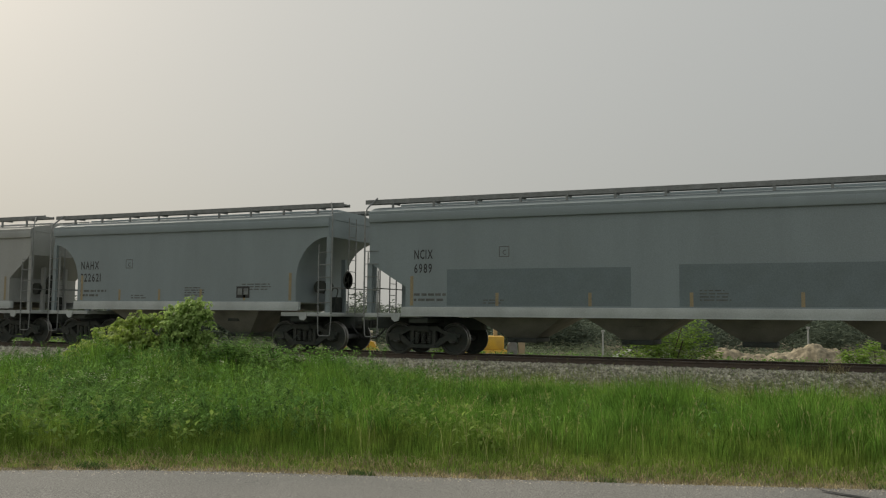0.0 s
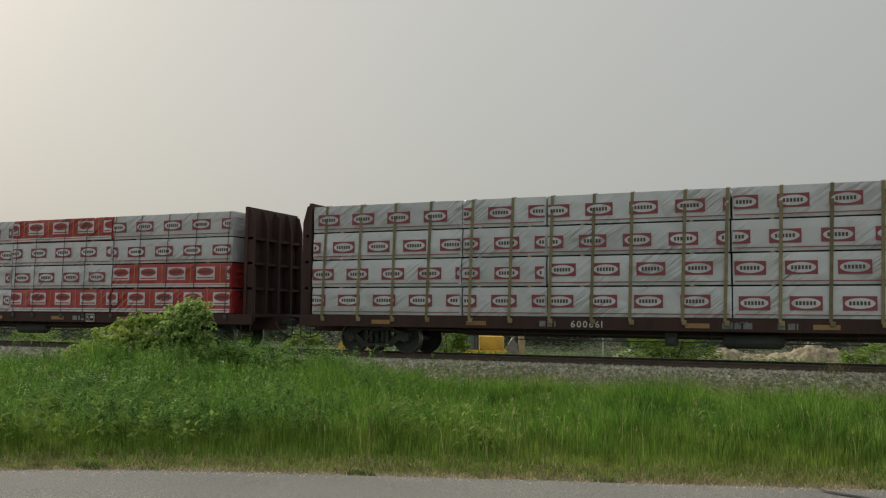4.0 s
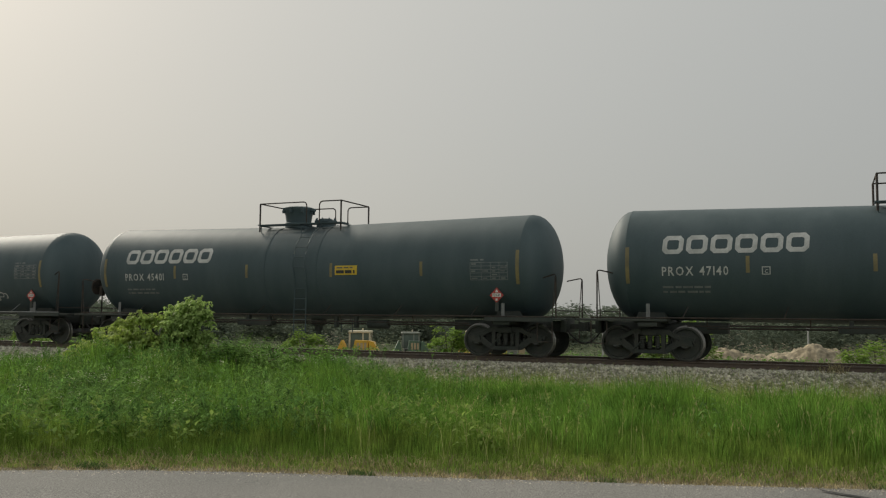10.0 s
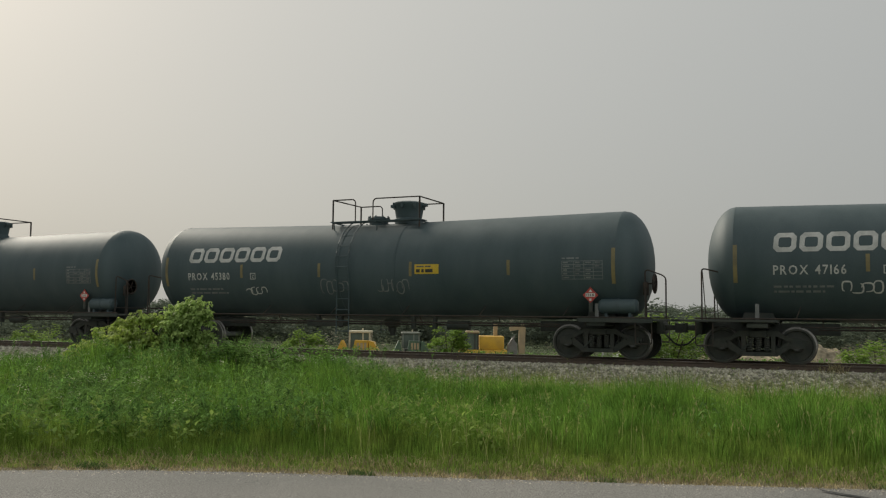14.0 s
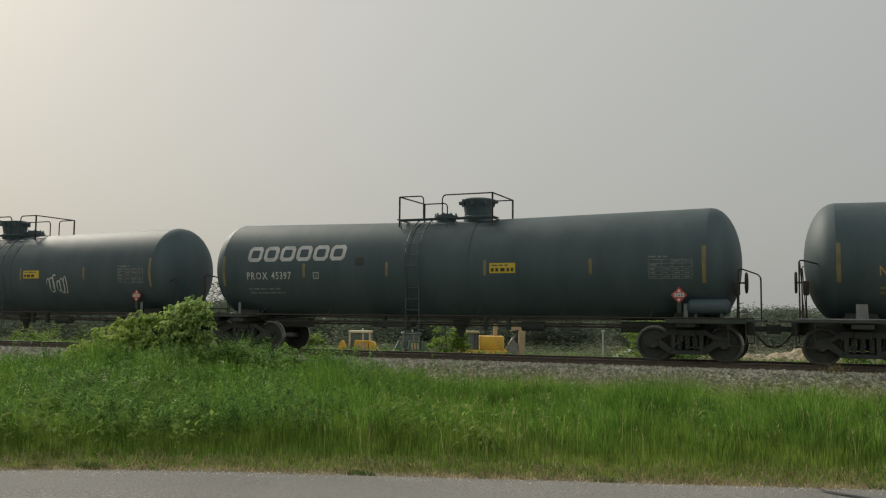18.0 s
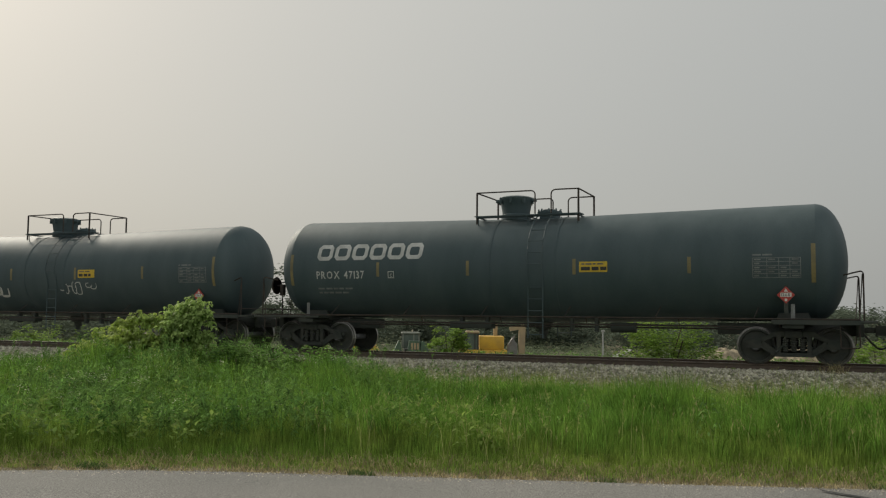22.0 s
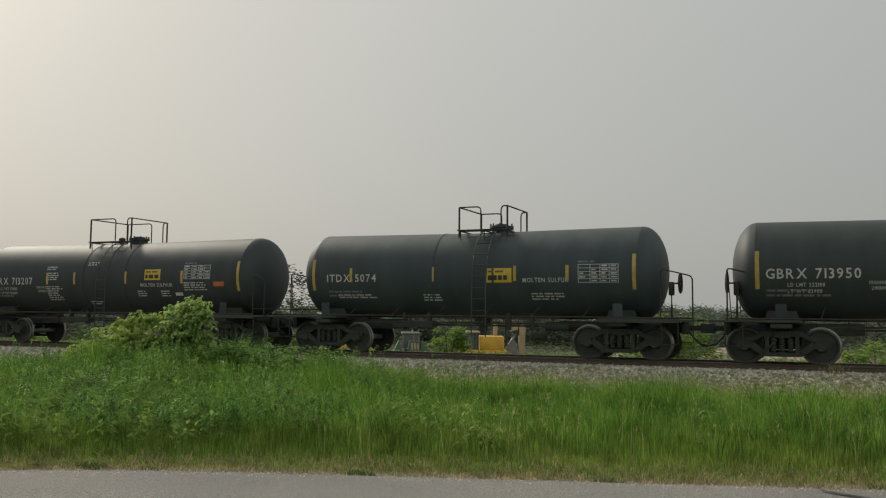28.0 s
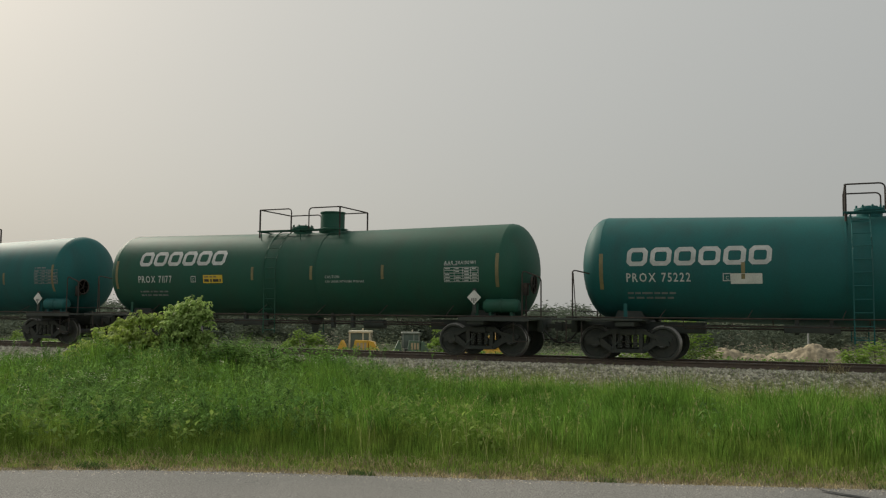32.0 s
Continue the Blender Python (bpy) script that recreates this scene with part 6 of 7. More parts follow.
    for ci, wd in enumerate(cols):
        for k in range(4):
            x0, x1 = x + 0.02, x + wd - 0.02
            jig = rnd.uniform(-0.02, 0.02)
            red = (ci, k) in spec.get("red", ())
            torn = (ci, k) in spec.get("torn", ())
            z0, z1 = tiers[k], tiers[k] + 0.788
            bm = bmesh.new()
            wrapped(bm, x0 + jig, x1 + jig, -1.46, -0.12, z0, z1, ci * 7 + k + spec["seed"])
            b = part("lumber_pack", bm, MT["lumber"] if torn else MT["wrap_red"] if red else MT["wrap_white"], car,
                     "bare sawn lumber with its wrap torn off" if torn else "lumber pack in red printed wrap" if red else "")
            if torn:
                for i in range(7):
                    bm2 = bmesh.new()
                    box(bm2, x0 + 0.02 + 0.03 * (i % 3), x1 - 0.02, -1.478, -1.44, z0 + 0.02 + i * 0.1, z0 + 0.117 + i * 0.1)
                    part("board", bm2, MT["lumber"], b)
                torn_wrap(x0, x1, z0, z1, b)
            else:
                prints(x0 + jig, x1 + jig, z0, z1, rnd, b, red)
            bm = bmesh.new()
            box(bm, x0 + jig, x1 + jig, 0.12, 1.45, z0, z1, 0.03)
            part("lumber_pack", bm, MT["wrap_white"], car)
            for q in (0.2, 0.8):
                if k == 0:
                    break
                xx = x0 + (x1 - x0) * q
                def dunnage(bm):
                    box(bm, -0.05, 0.05, -1.4, -0.15, -0.035, 0.0)
                shared("dunnage", "dunnage_strip", dunnage, MT["lumber"], car, m=Matrix.Translation((xx, 0, z0)))
        x += wd
    smt = MT[spec["strap"]]
    for i in range(spec["straps"]):
        x = -10.6 + 21.0 * i / (spec["straps"] - 1) + rnd.uniform(-0.12, 0.12)

        def strap(bm):
            wd = spec["strap_w"]
            pts = [(-1.50, 1.04), (-1.497, 1.9), (-1.502, 2.75), (-1.497, 3.6), (-1.475, 4.42), (-1.40, 4.452), (-0.1, 4.455)]
            prev = None
            for y, z in pts:
                lean = 0.03 * (z - 2.5)
                cur = [bm.verts.new((lean + dx, y, z)) for dx in (-wd / 2, wd / 2)]
                if prev:
                    bm.faces.new((prev[0], prev[1], cur[1], cur[0]))
                prev = cur
            box(bm, -0.06, 0.0 + 0.06, -1.53, -1.47, 0.95, 1.08, 0.01)
        shared("strap" + spec["strap"], "strap", strap, smt, car, m=Matrix.Translation((x, 0, 0)) @ Matrix.Rotation(rnd.uniform(-0.006, 0.006), 4, "Y"))
    side = Side(y=-1.472)
    for x in range(-9, 10, 3):
        if any(nx - 0.7 < x < nx + w + 0.1 for _, nx, w, _ in spec["numbers"]) or any(mx - 0.7 < x < mx + w for mx, w in spec["sill_marks"]):
            continue
        plate(car, side, "reflective_strip", x, x + 0.6, 0.88, 1.0, MT["stripe_amber"])
    for x, w in spec["sill_marks"]:
        text_bars(car, side, x, 0.87, w, 1, MT["faded_white"], rnd, 0.15)
    for text, x, w, hh in spec["numbers"]:
        lettering(car, side, text, x, 0.86 if hh > 0.1 else 0.98, hh, MT["white_paint" if hh > 0.1 else "faded_white"], width=w)
        if hh < 0.1:
            lettering(car, side, "LT WT", x, 0.86, hh, MT["faded_white"], width=w * 0.4)
    bm = bmesh.new()
    for q in ((4.6, 5.0, 0.82, 0.85), (4.6, 5.0, 1.06, 1.09), (4.6, 4.63, 0.82, 1.09), (4.97, 5.0, 0.82, 1.09), (4.65, 4.78, 0.94, 1.02), (4.82, 4.95, 0.94, 1.02)):
        flat_quad(bm, *q)
    stencil("marking_frame", bm, side, MT["white_paint"], car)
    CARS.append((car, place, spec["ws"]))
    return car


def short_hopper(**kw):
    d = dict(cls="short", z1=2.36, z2=3.18, h=5.56, c=4.58, cl=6.23, tc=4.50, mt="hopper_grey", sill="sill_pale", rail="galvanised", bays=((-3.25, -0.55), (0.5, 3.0)), ink="black_paint", text_x=-4.2, text_z=2.62, text_h=0.31,
             slant=0.22, w1=1.15, w2=1.5, ws=[], weights=("LD LMT 233800", "LT WT 52200"), label="pale grey two-bay covered hopper car with black lettering")
    d.update(kw)
    return d


def build_train():
    rnd = random.Random(11)
    # hoppers
    hopper_car(293.47, dict(cls="long", board_h=0.36, h=9.25, c=8.05, cl=10.03, tc=7.7, z0=1.36, z1=1.95, z2=2.68, ze=4.13, mt="hopper_bluegrey", sill="sill_pale", rail="galvanised", mark=("NCIX", "6989"),
                           bays=((-6.2, -3.4), (-2.9, -0.2), (0.2, 2.9), (3.4, 6.2)), ink="black_paint", text_x=-7.78, text_z=2.36, text_h=0.26, w1=0.62, w2=0.6, ws=[], stands=14, strips=5,
                           box_dx=2.6, patches=((-6.75, -1.53, 1.42, 2.45), (-0.3, 8.0, 1.42, 2.5)), label="long blue-grey covered hopper car with repainted patches"), rnd)
    hopper_car(277.22, short_hopper(cls="round", board_h=0.40, curve=1.0, mt="hopper_bluegrey", h=5.6, c=4.45, z1=2.5, z2=3.5, slant=0.0, mark=("NAHX", "322621"), w1=0.85, w2=0.95, text_h=0.27,
                                   text_x=-4.32, text_z=2.2, weights=None, label="blue-grey covered hopper car with rounded end cut-outs"), rnd)
    hopper_car(264.89, short_hopper(mark=("AOKX", "482706")), rnd)
    hopper_car(252.38, short_hopper(mark=("AOKX", "482664"), words=(("NSF", -2.75, 1.95, 0.28, "black_paint"), ("ounces", -1.4, 1.88, 0.52, "black_paint", 2.6)), tags=((-0.95, 1.66, 1.5, 0.08, 2, "black_paint", 0.035),),
                                   label="pale grey two-bay covered hopper car with black spray tags"), rnd)
    tank_car(238.61, plain_tank(cls="mid", end_rail=(6.77, 2.16, False), rise=0.012, half=6.75, r=1.46, zc=2.40, tc=5.40, cl=7.15, mt="tank_black", label="matt black tank car with worn orange lettering and spray tags", mark="UTLX 682787",
                               text_x=-5.14, text_w=2.1, ladder=1.1, rails=(-1.15, -0.35, 0.25, 1.95), dome=1.0, dome_kind="flared", flanges=(-0.5,), reliefs=(), strips=(-2.84, -0.76, 2.55), stripe="stripe_yellow", ink="orange_paint",
                               label_plate=(1.57, 1.78, 0.76, 0.24), table=(4.4, 2.15, 1.07, 0.6), placard=None, plate_c=False, brake_end=1,
                               tags=((-3.43, 1.5, 1.7, 0.28, 7, "faded_white", 0.03), (0.46, 1.42, 1.5, 0.3, 7, "faded_white", 0.035))), rnd)
    # lumber
    white = "brown centre-beam car stacked with white wrapped lumber"
    beam_car(219.69, dict(label=white, cols=(4.95, 2.5, 4.8, 4.8, 4.8), seed=3, strap="strap_yellow", straps=19, strap_w=0.085, sill_marks=((-3.85, 0.5), (0.9, 0.9), (2.2, 0.6)),
                          numbers=(("600661", -2.98, 0.9, 0.17), ("LD LMT", 1.0, 0.55, 0.07)), ws=[]), rnd)
    beam_car(194.93, dict(label="brown centre-beam car with white and red wrapped lumber, one wrap torn", cols=(4.7, 4.78, 2.55, 4.75, 5.0), seed=41, strap="strap_dark", straps=19, strap_w=0.03,
                         red={(1, 1), (1, 2), (1, 3), (3, 3), (3, 0), (4, 0), (4, 1)}, torn={(1, 0)}, sill_marks=((-8.53, 0.4), (4.0, 0.8)), numbers=(("624", -7.57, 0.42, 0.17), ("241", -6.63, 0.40, 0.17), ("LD LMT", -5.45, 0.5, 0.07)), ws=[]), rnd)
    beam_car(171.22, dict(label=white, cols=(2.45, 4.88, 4.83, 4.87, 4.83), seed=77, strap="strap_yellow", straps=19, strap_w=0.085, sill_marks=((-7.9, 0.8), (-4.0, 0.5), (-1.6, 0.6), (2.6, 0.8)),
                         numbers=(("600626", -3.11, 0.95, 0.17), ("LD LMT 222400", -0.7, 0.9, 0.07)), ws=[]), rnd)
    # tanks, the first run
    tank_car(150.12, plain_tank(brake_end=None, mark="NATX 310489", text_w=1.8, rails=(-1.13, -0.86, -0.29, 1.05), dome=0.36, flanges=(-0.61,), reliefs=(-1.82,), ladder=-0.3, placard=6.7, tank_air=7.5), rnd)
    tank_car(132.12, big_tank(mark="PROX 47185"), rnd)
    tank_car(114.26, big_tank(mark="PROX 47140"), rnd)
    tank_car(96.39, turned_tank(mark="PROX 45401"), rnd)
    tank_car(78.47, plain_tank(mark="NATX 310315", text_w=1.8, tags=((0.9, 1.6, 0.9, 0.35, 4, "white_paint", 0.04), (2.6, 1.6, 1.0, 0.55, 5, "white_paint", 0.045), (4.0, 1.65, 0.45, 0.3, 2, "white_paint", 0.04),
                                                                    (4.8, 1.55, 0.8, 0.35, 4, "white_paint", 0.04)), label="black tank car with a row of white spray tags"), rnd)
    tank_car(60.49, turned_tank(mark="PROX 45372"), rnd)
    tank_car(42.6, big_tank(mark="PROX 47166", tags=((-0.9, 1.75, 0.55, 0.85, 5, "white_paint", 0.035), (-5.0, 1.75, 0.9, 0.3, 4, "white_paint", 0.035))), rnd)
    tank_car(24.7, big_tank(mark="PROX 45380", tags=((-4.3, 1.75, 0.75, 0.25, 4, "white_paint", 0.03), (-1.5, 1.75, 0.9, 0.45, 5, "faded_white", 0.03), (0.4, 1.75, 1.0, 0.45, 6, "faded_white", 0.03))), rnd)
    tank_car(6.8, big_tank(mark="PROX 45860"), rnd)
    # the second run
    tank_car(-11.09, plain_tank(brake_end=None, mark="NATX 310019", text_w=1.8, rails=(-1.13, -0.86, -0.29, 1.05), dome=0.36, flanges=(-0.61,), reliefs=(-1.82,), ladder=-0.3, label_plate=None, tank_air=None, tags=((2.9, 1.75, 0.7, 0.25, 4, "faded_white", 0.03),)), rnd)
    tank_car(-29.09, plain_tank(mark="NATX 310405", text_w=1.8), rnd)
    tank_car(-47.04, big_tank(mark="PROX 45397", plates=((-2.65, 2.6, 0.3, 0.24, "frame_black"),)), rnd)
    tank_car(-64.92, turned_tank(mark="PROX 45494", tags=((2.75, 1.8, 0.95, 0.6, 6, "white_paint", 0.04), (-1.4, 1.8, 0.9, 0.25, 4, "faded_white", 0.03))), rnd)
    tank_car(-82.8, big_tank(mark="PROX 45574", tags=((3.0, 1.95, 1.3, 0.28, 6, "white_paint", 0.025),)), rnd)
    tank_car(-100.66, plain_tank(mark="NATX 310299", text_w=1.8, label_plate=None, plates=((0.75, 2.4, 0.5, 0.36, "frame_black"),)), rnd)
    tank_car(-118.51, turned_tank(mark="PROX 47137"), rnd)
    tank_car(-136.34, turned_tank(mark="PROX 45881", tags=((-4.6, 1.6, 2.75, 0.6, 8, "white_paint", 0.075), (0.75, 1.75, 0.95, 0.45, 5, "white_paint", 0.035), (2.0, 1.95, 0.4, 0.25, 2, "white_paint", 0.03)),
                                 label="black tank car with a large white outline spray tag"), rnd)
    tank_car(-154.15, plain_tank(brake_end=None, mark="NATX 310189", text_w=1.8, label_plate=None, stripe="stripe_yellow"), rnd)
    tank_car(-172.1, big_tank(cls="long_tank", half=8.37, r=1.55, zc=2.52, rise=0.013, tc=6.99, cl=9.0, mt="tank_black", badge=None, label="clean black tank car with white lettering", mark_bars=0.85, number="230268", number_dx=1.18, number_w=1.2,
                              text_x=-6.78, text_z=1.9, text_h=0.25, text_w=2.3, plate_dx=0.3, strips=(-4.88, -2.07, 1.27, 4.75), stripe="stripe_yellow", label_plate=(-0.08, 1.50, 0.45, 0.32), table=(6.65, 2.22, 1.1, 0.5), fresh=True,
                              placard=6.2, tank_air=None, ladder=-1.3, rails=(-1.28, -1.0, -0.45, 1.15), dome=0.48, dome_kind="plain", flanges=(-0.6,), words=(("FRA-AIP", 5.40, 2.3, 0.13, "white_paint"),), brake_end=-1), rnd)
    # short insulated tanks
    ms = (("MOLTEN SULPHUR", 1.67, 2.02, 0.115, "white_paint"), ("100600KG", -3.15, 1.98, 0.08, "white_paint"), ("29100KG", -3.1, 1.85, 0.08, "white_paint"),)
    tank_car(-188.33, sulphur_tank(mark="GBRX 713961", words=ms, weights=("LD LMT 222300", "LT WT 63700")), rnd)
    tank_car(-202.32, sulphur_tank(mark="GBRX 713950", words=ms, weights=("LD LMT 222100", "LT WT 63900")), rnd)
    tank_car(-216.31, sulphur_tank(mark="GBRX 713950", words=ms, weights=("LD LMT 222100", "LT WT 63900")), rnd)
    tank_car(-229.95, sulphur_tank(cls="sulphur_old", half=5.60, tc=4.47, cl=6.6, mt="tank_black", mark="ITDX 5074", text_w=1.73, text_h=0.22, text_x=-4.43, rails=(-0.23, 0.44, 1.06, 1.25), rail_h=0.68, ladder=0.6, flanges=(0.76,), reliefs=(), strips=(-3.6, -0.9, 1.6, 3.1),
                                  label_plate=(0.76, 2.08, 0.75, 0.4), table=(3.4, 2.06, 1.1, 0.5), notes=((-4.1, 1.72, 1.6, 2), (-1.25, 1.72, 0.65, 3), (2.05, 1.75, 1.0, 3)), plates=(),
                                  words=(("MOLTEN SULFUR", 1.83, 2.08, 0.12, "white_paint"),), label="black tank car with white lettering and a yellow square notice", brake_end=1), rnd)
    tank_car(-243.37, sulphur_tank(mark="GBRX 713207", words=ms, weights=("LD LMT 221800", "LT WT 64300")), rnd)
    # the mixed end
    tank_car(-258.98, big_tank(cls="cream", half=7.88, r=1.40, zc=2.5, rise=0.003, tc=6.22, cl=8.6, mt="tank_cream", pipe="pipe_pale", label="rust-stained cream tank car with black lettering and pink graffiti", ink="black_paint",
                              mark="PROX 23079", text_w=1.6, text_x=-6.15, text_z=2.15, badge_dz=0.08, badge="large black owner's badge of six heavy frames", strips=(-4.42, -1.25, 1.75, 4.5), stripe="stripe_dull", label_plate=(2.1, 2.1, 0.75, 0.3),
                              table=(5.6, 2.2, 1.0, 0.5), placard=6.2, tank_air=None, ladder=0.1, rails=(-0.97, 0.05, 0.5, 1.18), dome=-0.5, dome_kind="plain", flanges=(0.63,), reliefs=(1.71,), brake_end=-1, side_pipe="pipe_pale",
                              weights=("LD LMT 190600", "LT WT 72400"), tags=((-3.6, 1.4, 2.7, 0.65, 7, "graffiti_pink", 0.22), (-3.65, 1.33, 2.8, 0.8, 9, "graffiti_dark", 0.05), (-4.3, 1.6, 0.6, 0.3, 3, "black_paint", 0.03))), rnd)
    hopper_car(-275.46, dict(cls="green", board_h=0.36, h=7.46, c=6.2, cl=7.98, tc=5.8, z0=1.42, z1=2.2, z2=3.5, ze=4.1, mt="hopper_green", sill="hopper_green", rail="hopper_green", board="truck_iron", mark=("ICCX", "74020"),
                             bays=((-4.6, -3.2), (-0.9, 0.5), (2.6, 4.0)), bay="frame_black", ink="white_paint", text_x=-5.4, text_z=2.1, text_h=0.26, w1=0.72, w2=0.85, box_dx=2.3, ws=[], stands=11, strips=4, stripe="stripe_dull",
                             tags=((5.3, 3.25, 1.0, 0.5, 4, "faded_white", 0.04), (1.3, 1.25, 0.7, 0.3, 3, "faded_white", 0.04)), badge=(-0.75, 1.78, 1.2, 0.24), label="dark green covered hopper car with white lettering"), rnd)
    tank_car(-292.02, big_tank(cls="teal", badge_dz=0.16, badge_w=3.65, text_z=2.07, half=7.64, r=1.40, zc=2.32, rise=0.028, tc=6.27, cl=8.38, mt="tank_teal", label="teal tank car with white badge and lettering", mark="PROX 75222", text_w=1.68, text_x=-6.22, strips=(-3.3, 0.0, 3.3),
                              label_plate=None, placard_red=False, placard=6.22, placard_z=1.62, tank_air=6.98, dome=0.77, dome_kind="plain", flanges=(-0.36,), reliefs=(1.86,), rails=(-0.93, -0.05, 0.60, 1.75), ladder=-0.6, table=(5.2, 2.17, 1.1, 0.42), fresh=True,
                              plates=((-3.6, 2.0, 0.75, 0.26, "plate_white"), (1.4, 2.4, 1.0, 0.12, "stripe_dull"), (3.96, 1.75, 0.35, 0.2, "faded_white"), (4.6, 1.75, 0.35, 0.22, "faded_white")), notes=((1.4, 2.05, 1.45, 2),)), rnd)
    tank_car(-308.76, big_tank(cls="leaf", half=7.64, r=1.38, zc=2.40, rise=0.010, tc=6.27, cl=8.38, mt="tank_green", label="green tank car with white badge and lettering", mark="PROX 71177", text_w=1.45, text_x=-5.95, strips=(-1.33, 0.84, 3.3),
                              label_plate=(-3.25, 2.12, 0.77, 0.26), placard_red=False, placard=6.22, placard_z=1.66, tank_air=7.0, dome=0.77, dome_kind="plain", flanges=(-0.36,), rails=(-1.41, -0.22, 0.43, 1.55), ladder=-0.6, table=(5.29, 2.1, 1.06, 0.42), fresh=True,
                              words=(("AAR 211A100W1", 5.29, 2.6, 0.1, "white_paint"), ("CAUTION", 1.34, 2.24, 0.08, "white_paint"), ("CAR UNDER NITROGEN PRESSURE", 1.34, 2.11, 0.06, "white_paint"))), rnd)
    tank_car(-325.52, big_tank(cls="teal", half=7.64, r=1.40, zc=2.32, rise=0.028, tc=6.27, cl=8.38, mt="tank_teal", label="teal tank car with white placard", badge=None, mark_bars=1.5, placard_red=False, placard=6.22, placard_z=1.62, tank_air=6.98, label_plate=None,
                              plate_c=False), rnd)


build_train()


# ---- beyond the track: a building site in lower ground, bushes and a line of trees ----
def far_woods():
    rnd = np.random.default_rng(21)
    crowns = []
    for i in range(420):
        d = 133 + 182 * rnd.random()
        a = -0.68 + 1.39 * rnd.random()
        x = EYE.x + d * (-math.sin(YAW) + a * math.cos(YAW))
        y = EYE.y + d * (math.cos(YAW) + a * math.sin(YAW))
        top = 1.1 + d * (0.0085 + 0.0071 * rnd.random() + 0.012 * max(0, -a - 0.07) * rnd.random())
        crowns.append((x, y, top, 2.5 + 2.2 * rnd.random()))
    for x, y, top, r in ((-84.2, 99.5, 9.8, 3.4), (-81.2, 102.2, 8.1, 3.0), (-87.7, 135.7, 6.2, 3.0), (-72, 143.7, 4.2, 2.0), (-26.8, 125, 4.1, 2.4), (-16, 168.1, 4.2, 3.6), (14.7, 250.4, 4.5, 5.5), (-111.7, 119.5, 7.9, 4)):
        crowns.append((x, y, top, r))
    pts = []
    for x, y, top, r in crowns:
        n = int(620 * r / 3)
        base = -5.5
        k = 16
        cz = top - r * 0.9 - (top - base - r * 1.2) * rnd.random(k) * 0.9
        cen = np.stack([x + rnd.normal(size=k) * r * 0.6, y + rnd.normal(size=k) * r * 0.6, cz], -1)
        cen[:3, 2] = top - r * 0.45
        cen[:3, :2] = np.array([x, y]) + rnd.normal(size=(3, 2)) * r * 0.2
        pts.append(cen[rnd.integers(0, k, n)] + rnd.normal(size=(n, 3)) * np.array([0.34, 0.34, 0.22]) * r)
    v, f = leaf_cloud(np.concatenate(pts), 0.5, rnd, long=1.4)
    # the haze over these trees is in the leaf colour
    tagged(new("far_woods", raw_mesh("far_woods", v, f, MT["far_leaf_hazed"])), "dark green line of distant trees, haze put into their colour", "trees", kind="stuff")


far_woods()


def far_scrub():
    """Low rough growth on the floor of the site, in front of the trees."""
    rnd = np.random.default_rng(8)
    pts = []
    for i in range(190):
        d, a = 81 + 37 * rnd.random(), -0.61 + 1.25 * rnd.random()
        x = EYE.x + d * (-math.sin(YAW) + a * math.cos(YAW))
        y = EYE.y + d * (math.cos(YAW) + a * math.sin(YAW))
        n = 320
        q = rnd.normal(size=(n, 3)) * np.array([1.5, 1.2, 0.0])
        q[:, 2] = np.abs(rnd.normal(size=n)) * (0.3 + 0.5 * rnd.random())
        pts.append(np.array([x, y, gz(x, y)]) + q)
    v, f = leaf_cloud(np.concatenate(pts), 0.17, rnd, long=1.5)
    tagged(new("far_scrub", raw_mesh("far_scrub", v, f, MT["scrub_leaf"])), "low rough green scrub on the site floor", "scrub", kind="stuff")


far_scrub()


def site_shrub(x, y, z, w, h, leaves, seed, label="bright green self-sown shrub behind the railway", size=0.09):
    return shrub("shrub", (x, y, z), [(0, 0, h * 0.55, w * 0.42, w * 0.35, h * 0.42), (-w * 0.28, 0, h * 0.4, w * 0.25, w * 0.25, h * 0.33), (w * 0.28, 0, h * 0.38, w * 0.25, w * 0.25, h * 0.36)],
                 leaves, size, MT["site_leaf"], label, "shrub", 7, seed, "shrubs behind the railway")


site_shrub(-14.28, 9.28, gz(-14.28, 9.28), 2.0, 1.75, 1700, 31)
site_shrub(-5.36, 9.18, gz(-5.36, 9.18), 3.7, 2.45, 3300, 32)
site_shrub(1.79, 12.3, gz(1.79, 12.3), 2.7, 1.6, 2000, 33)
site_shrub(-40.86, 11.59, gz(-40.86, 11.59), 2.4, 1.6, 1300, 34)
site_shrub(-43.67, 16.93, gz(-43.67, 16.93), 4.0, 1.9, 1500, 35)
site_shrub(-23.21, 12.33, gz(-23.21, 12.33), 2.6, 1.5, 1300, 36, "dark green weedy shrub behind the railway")


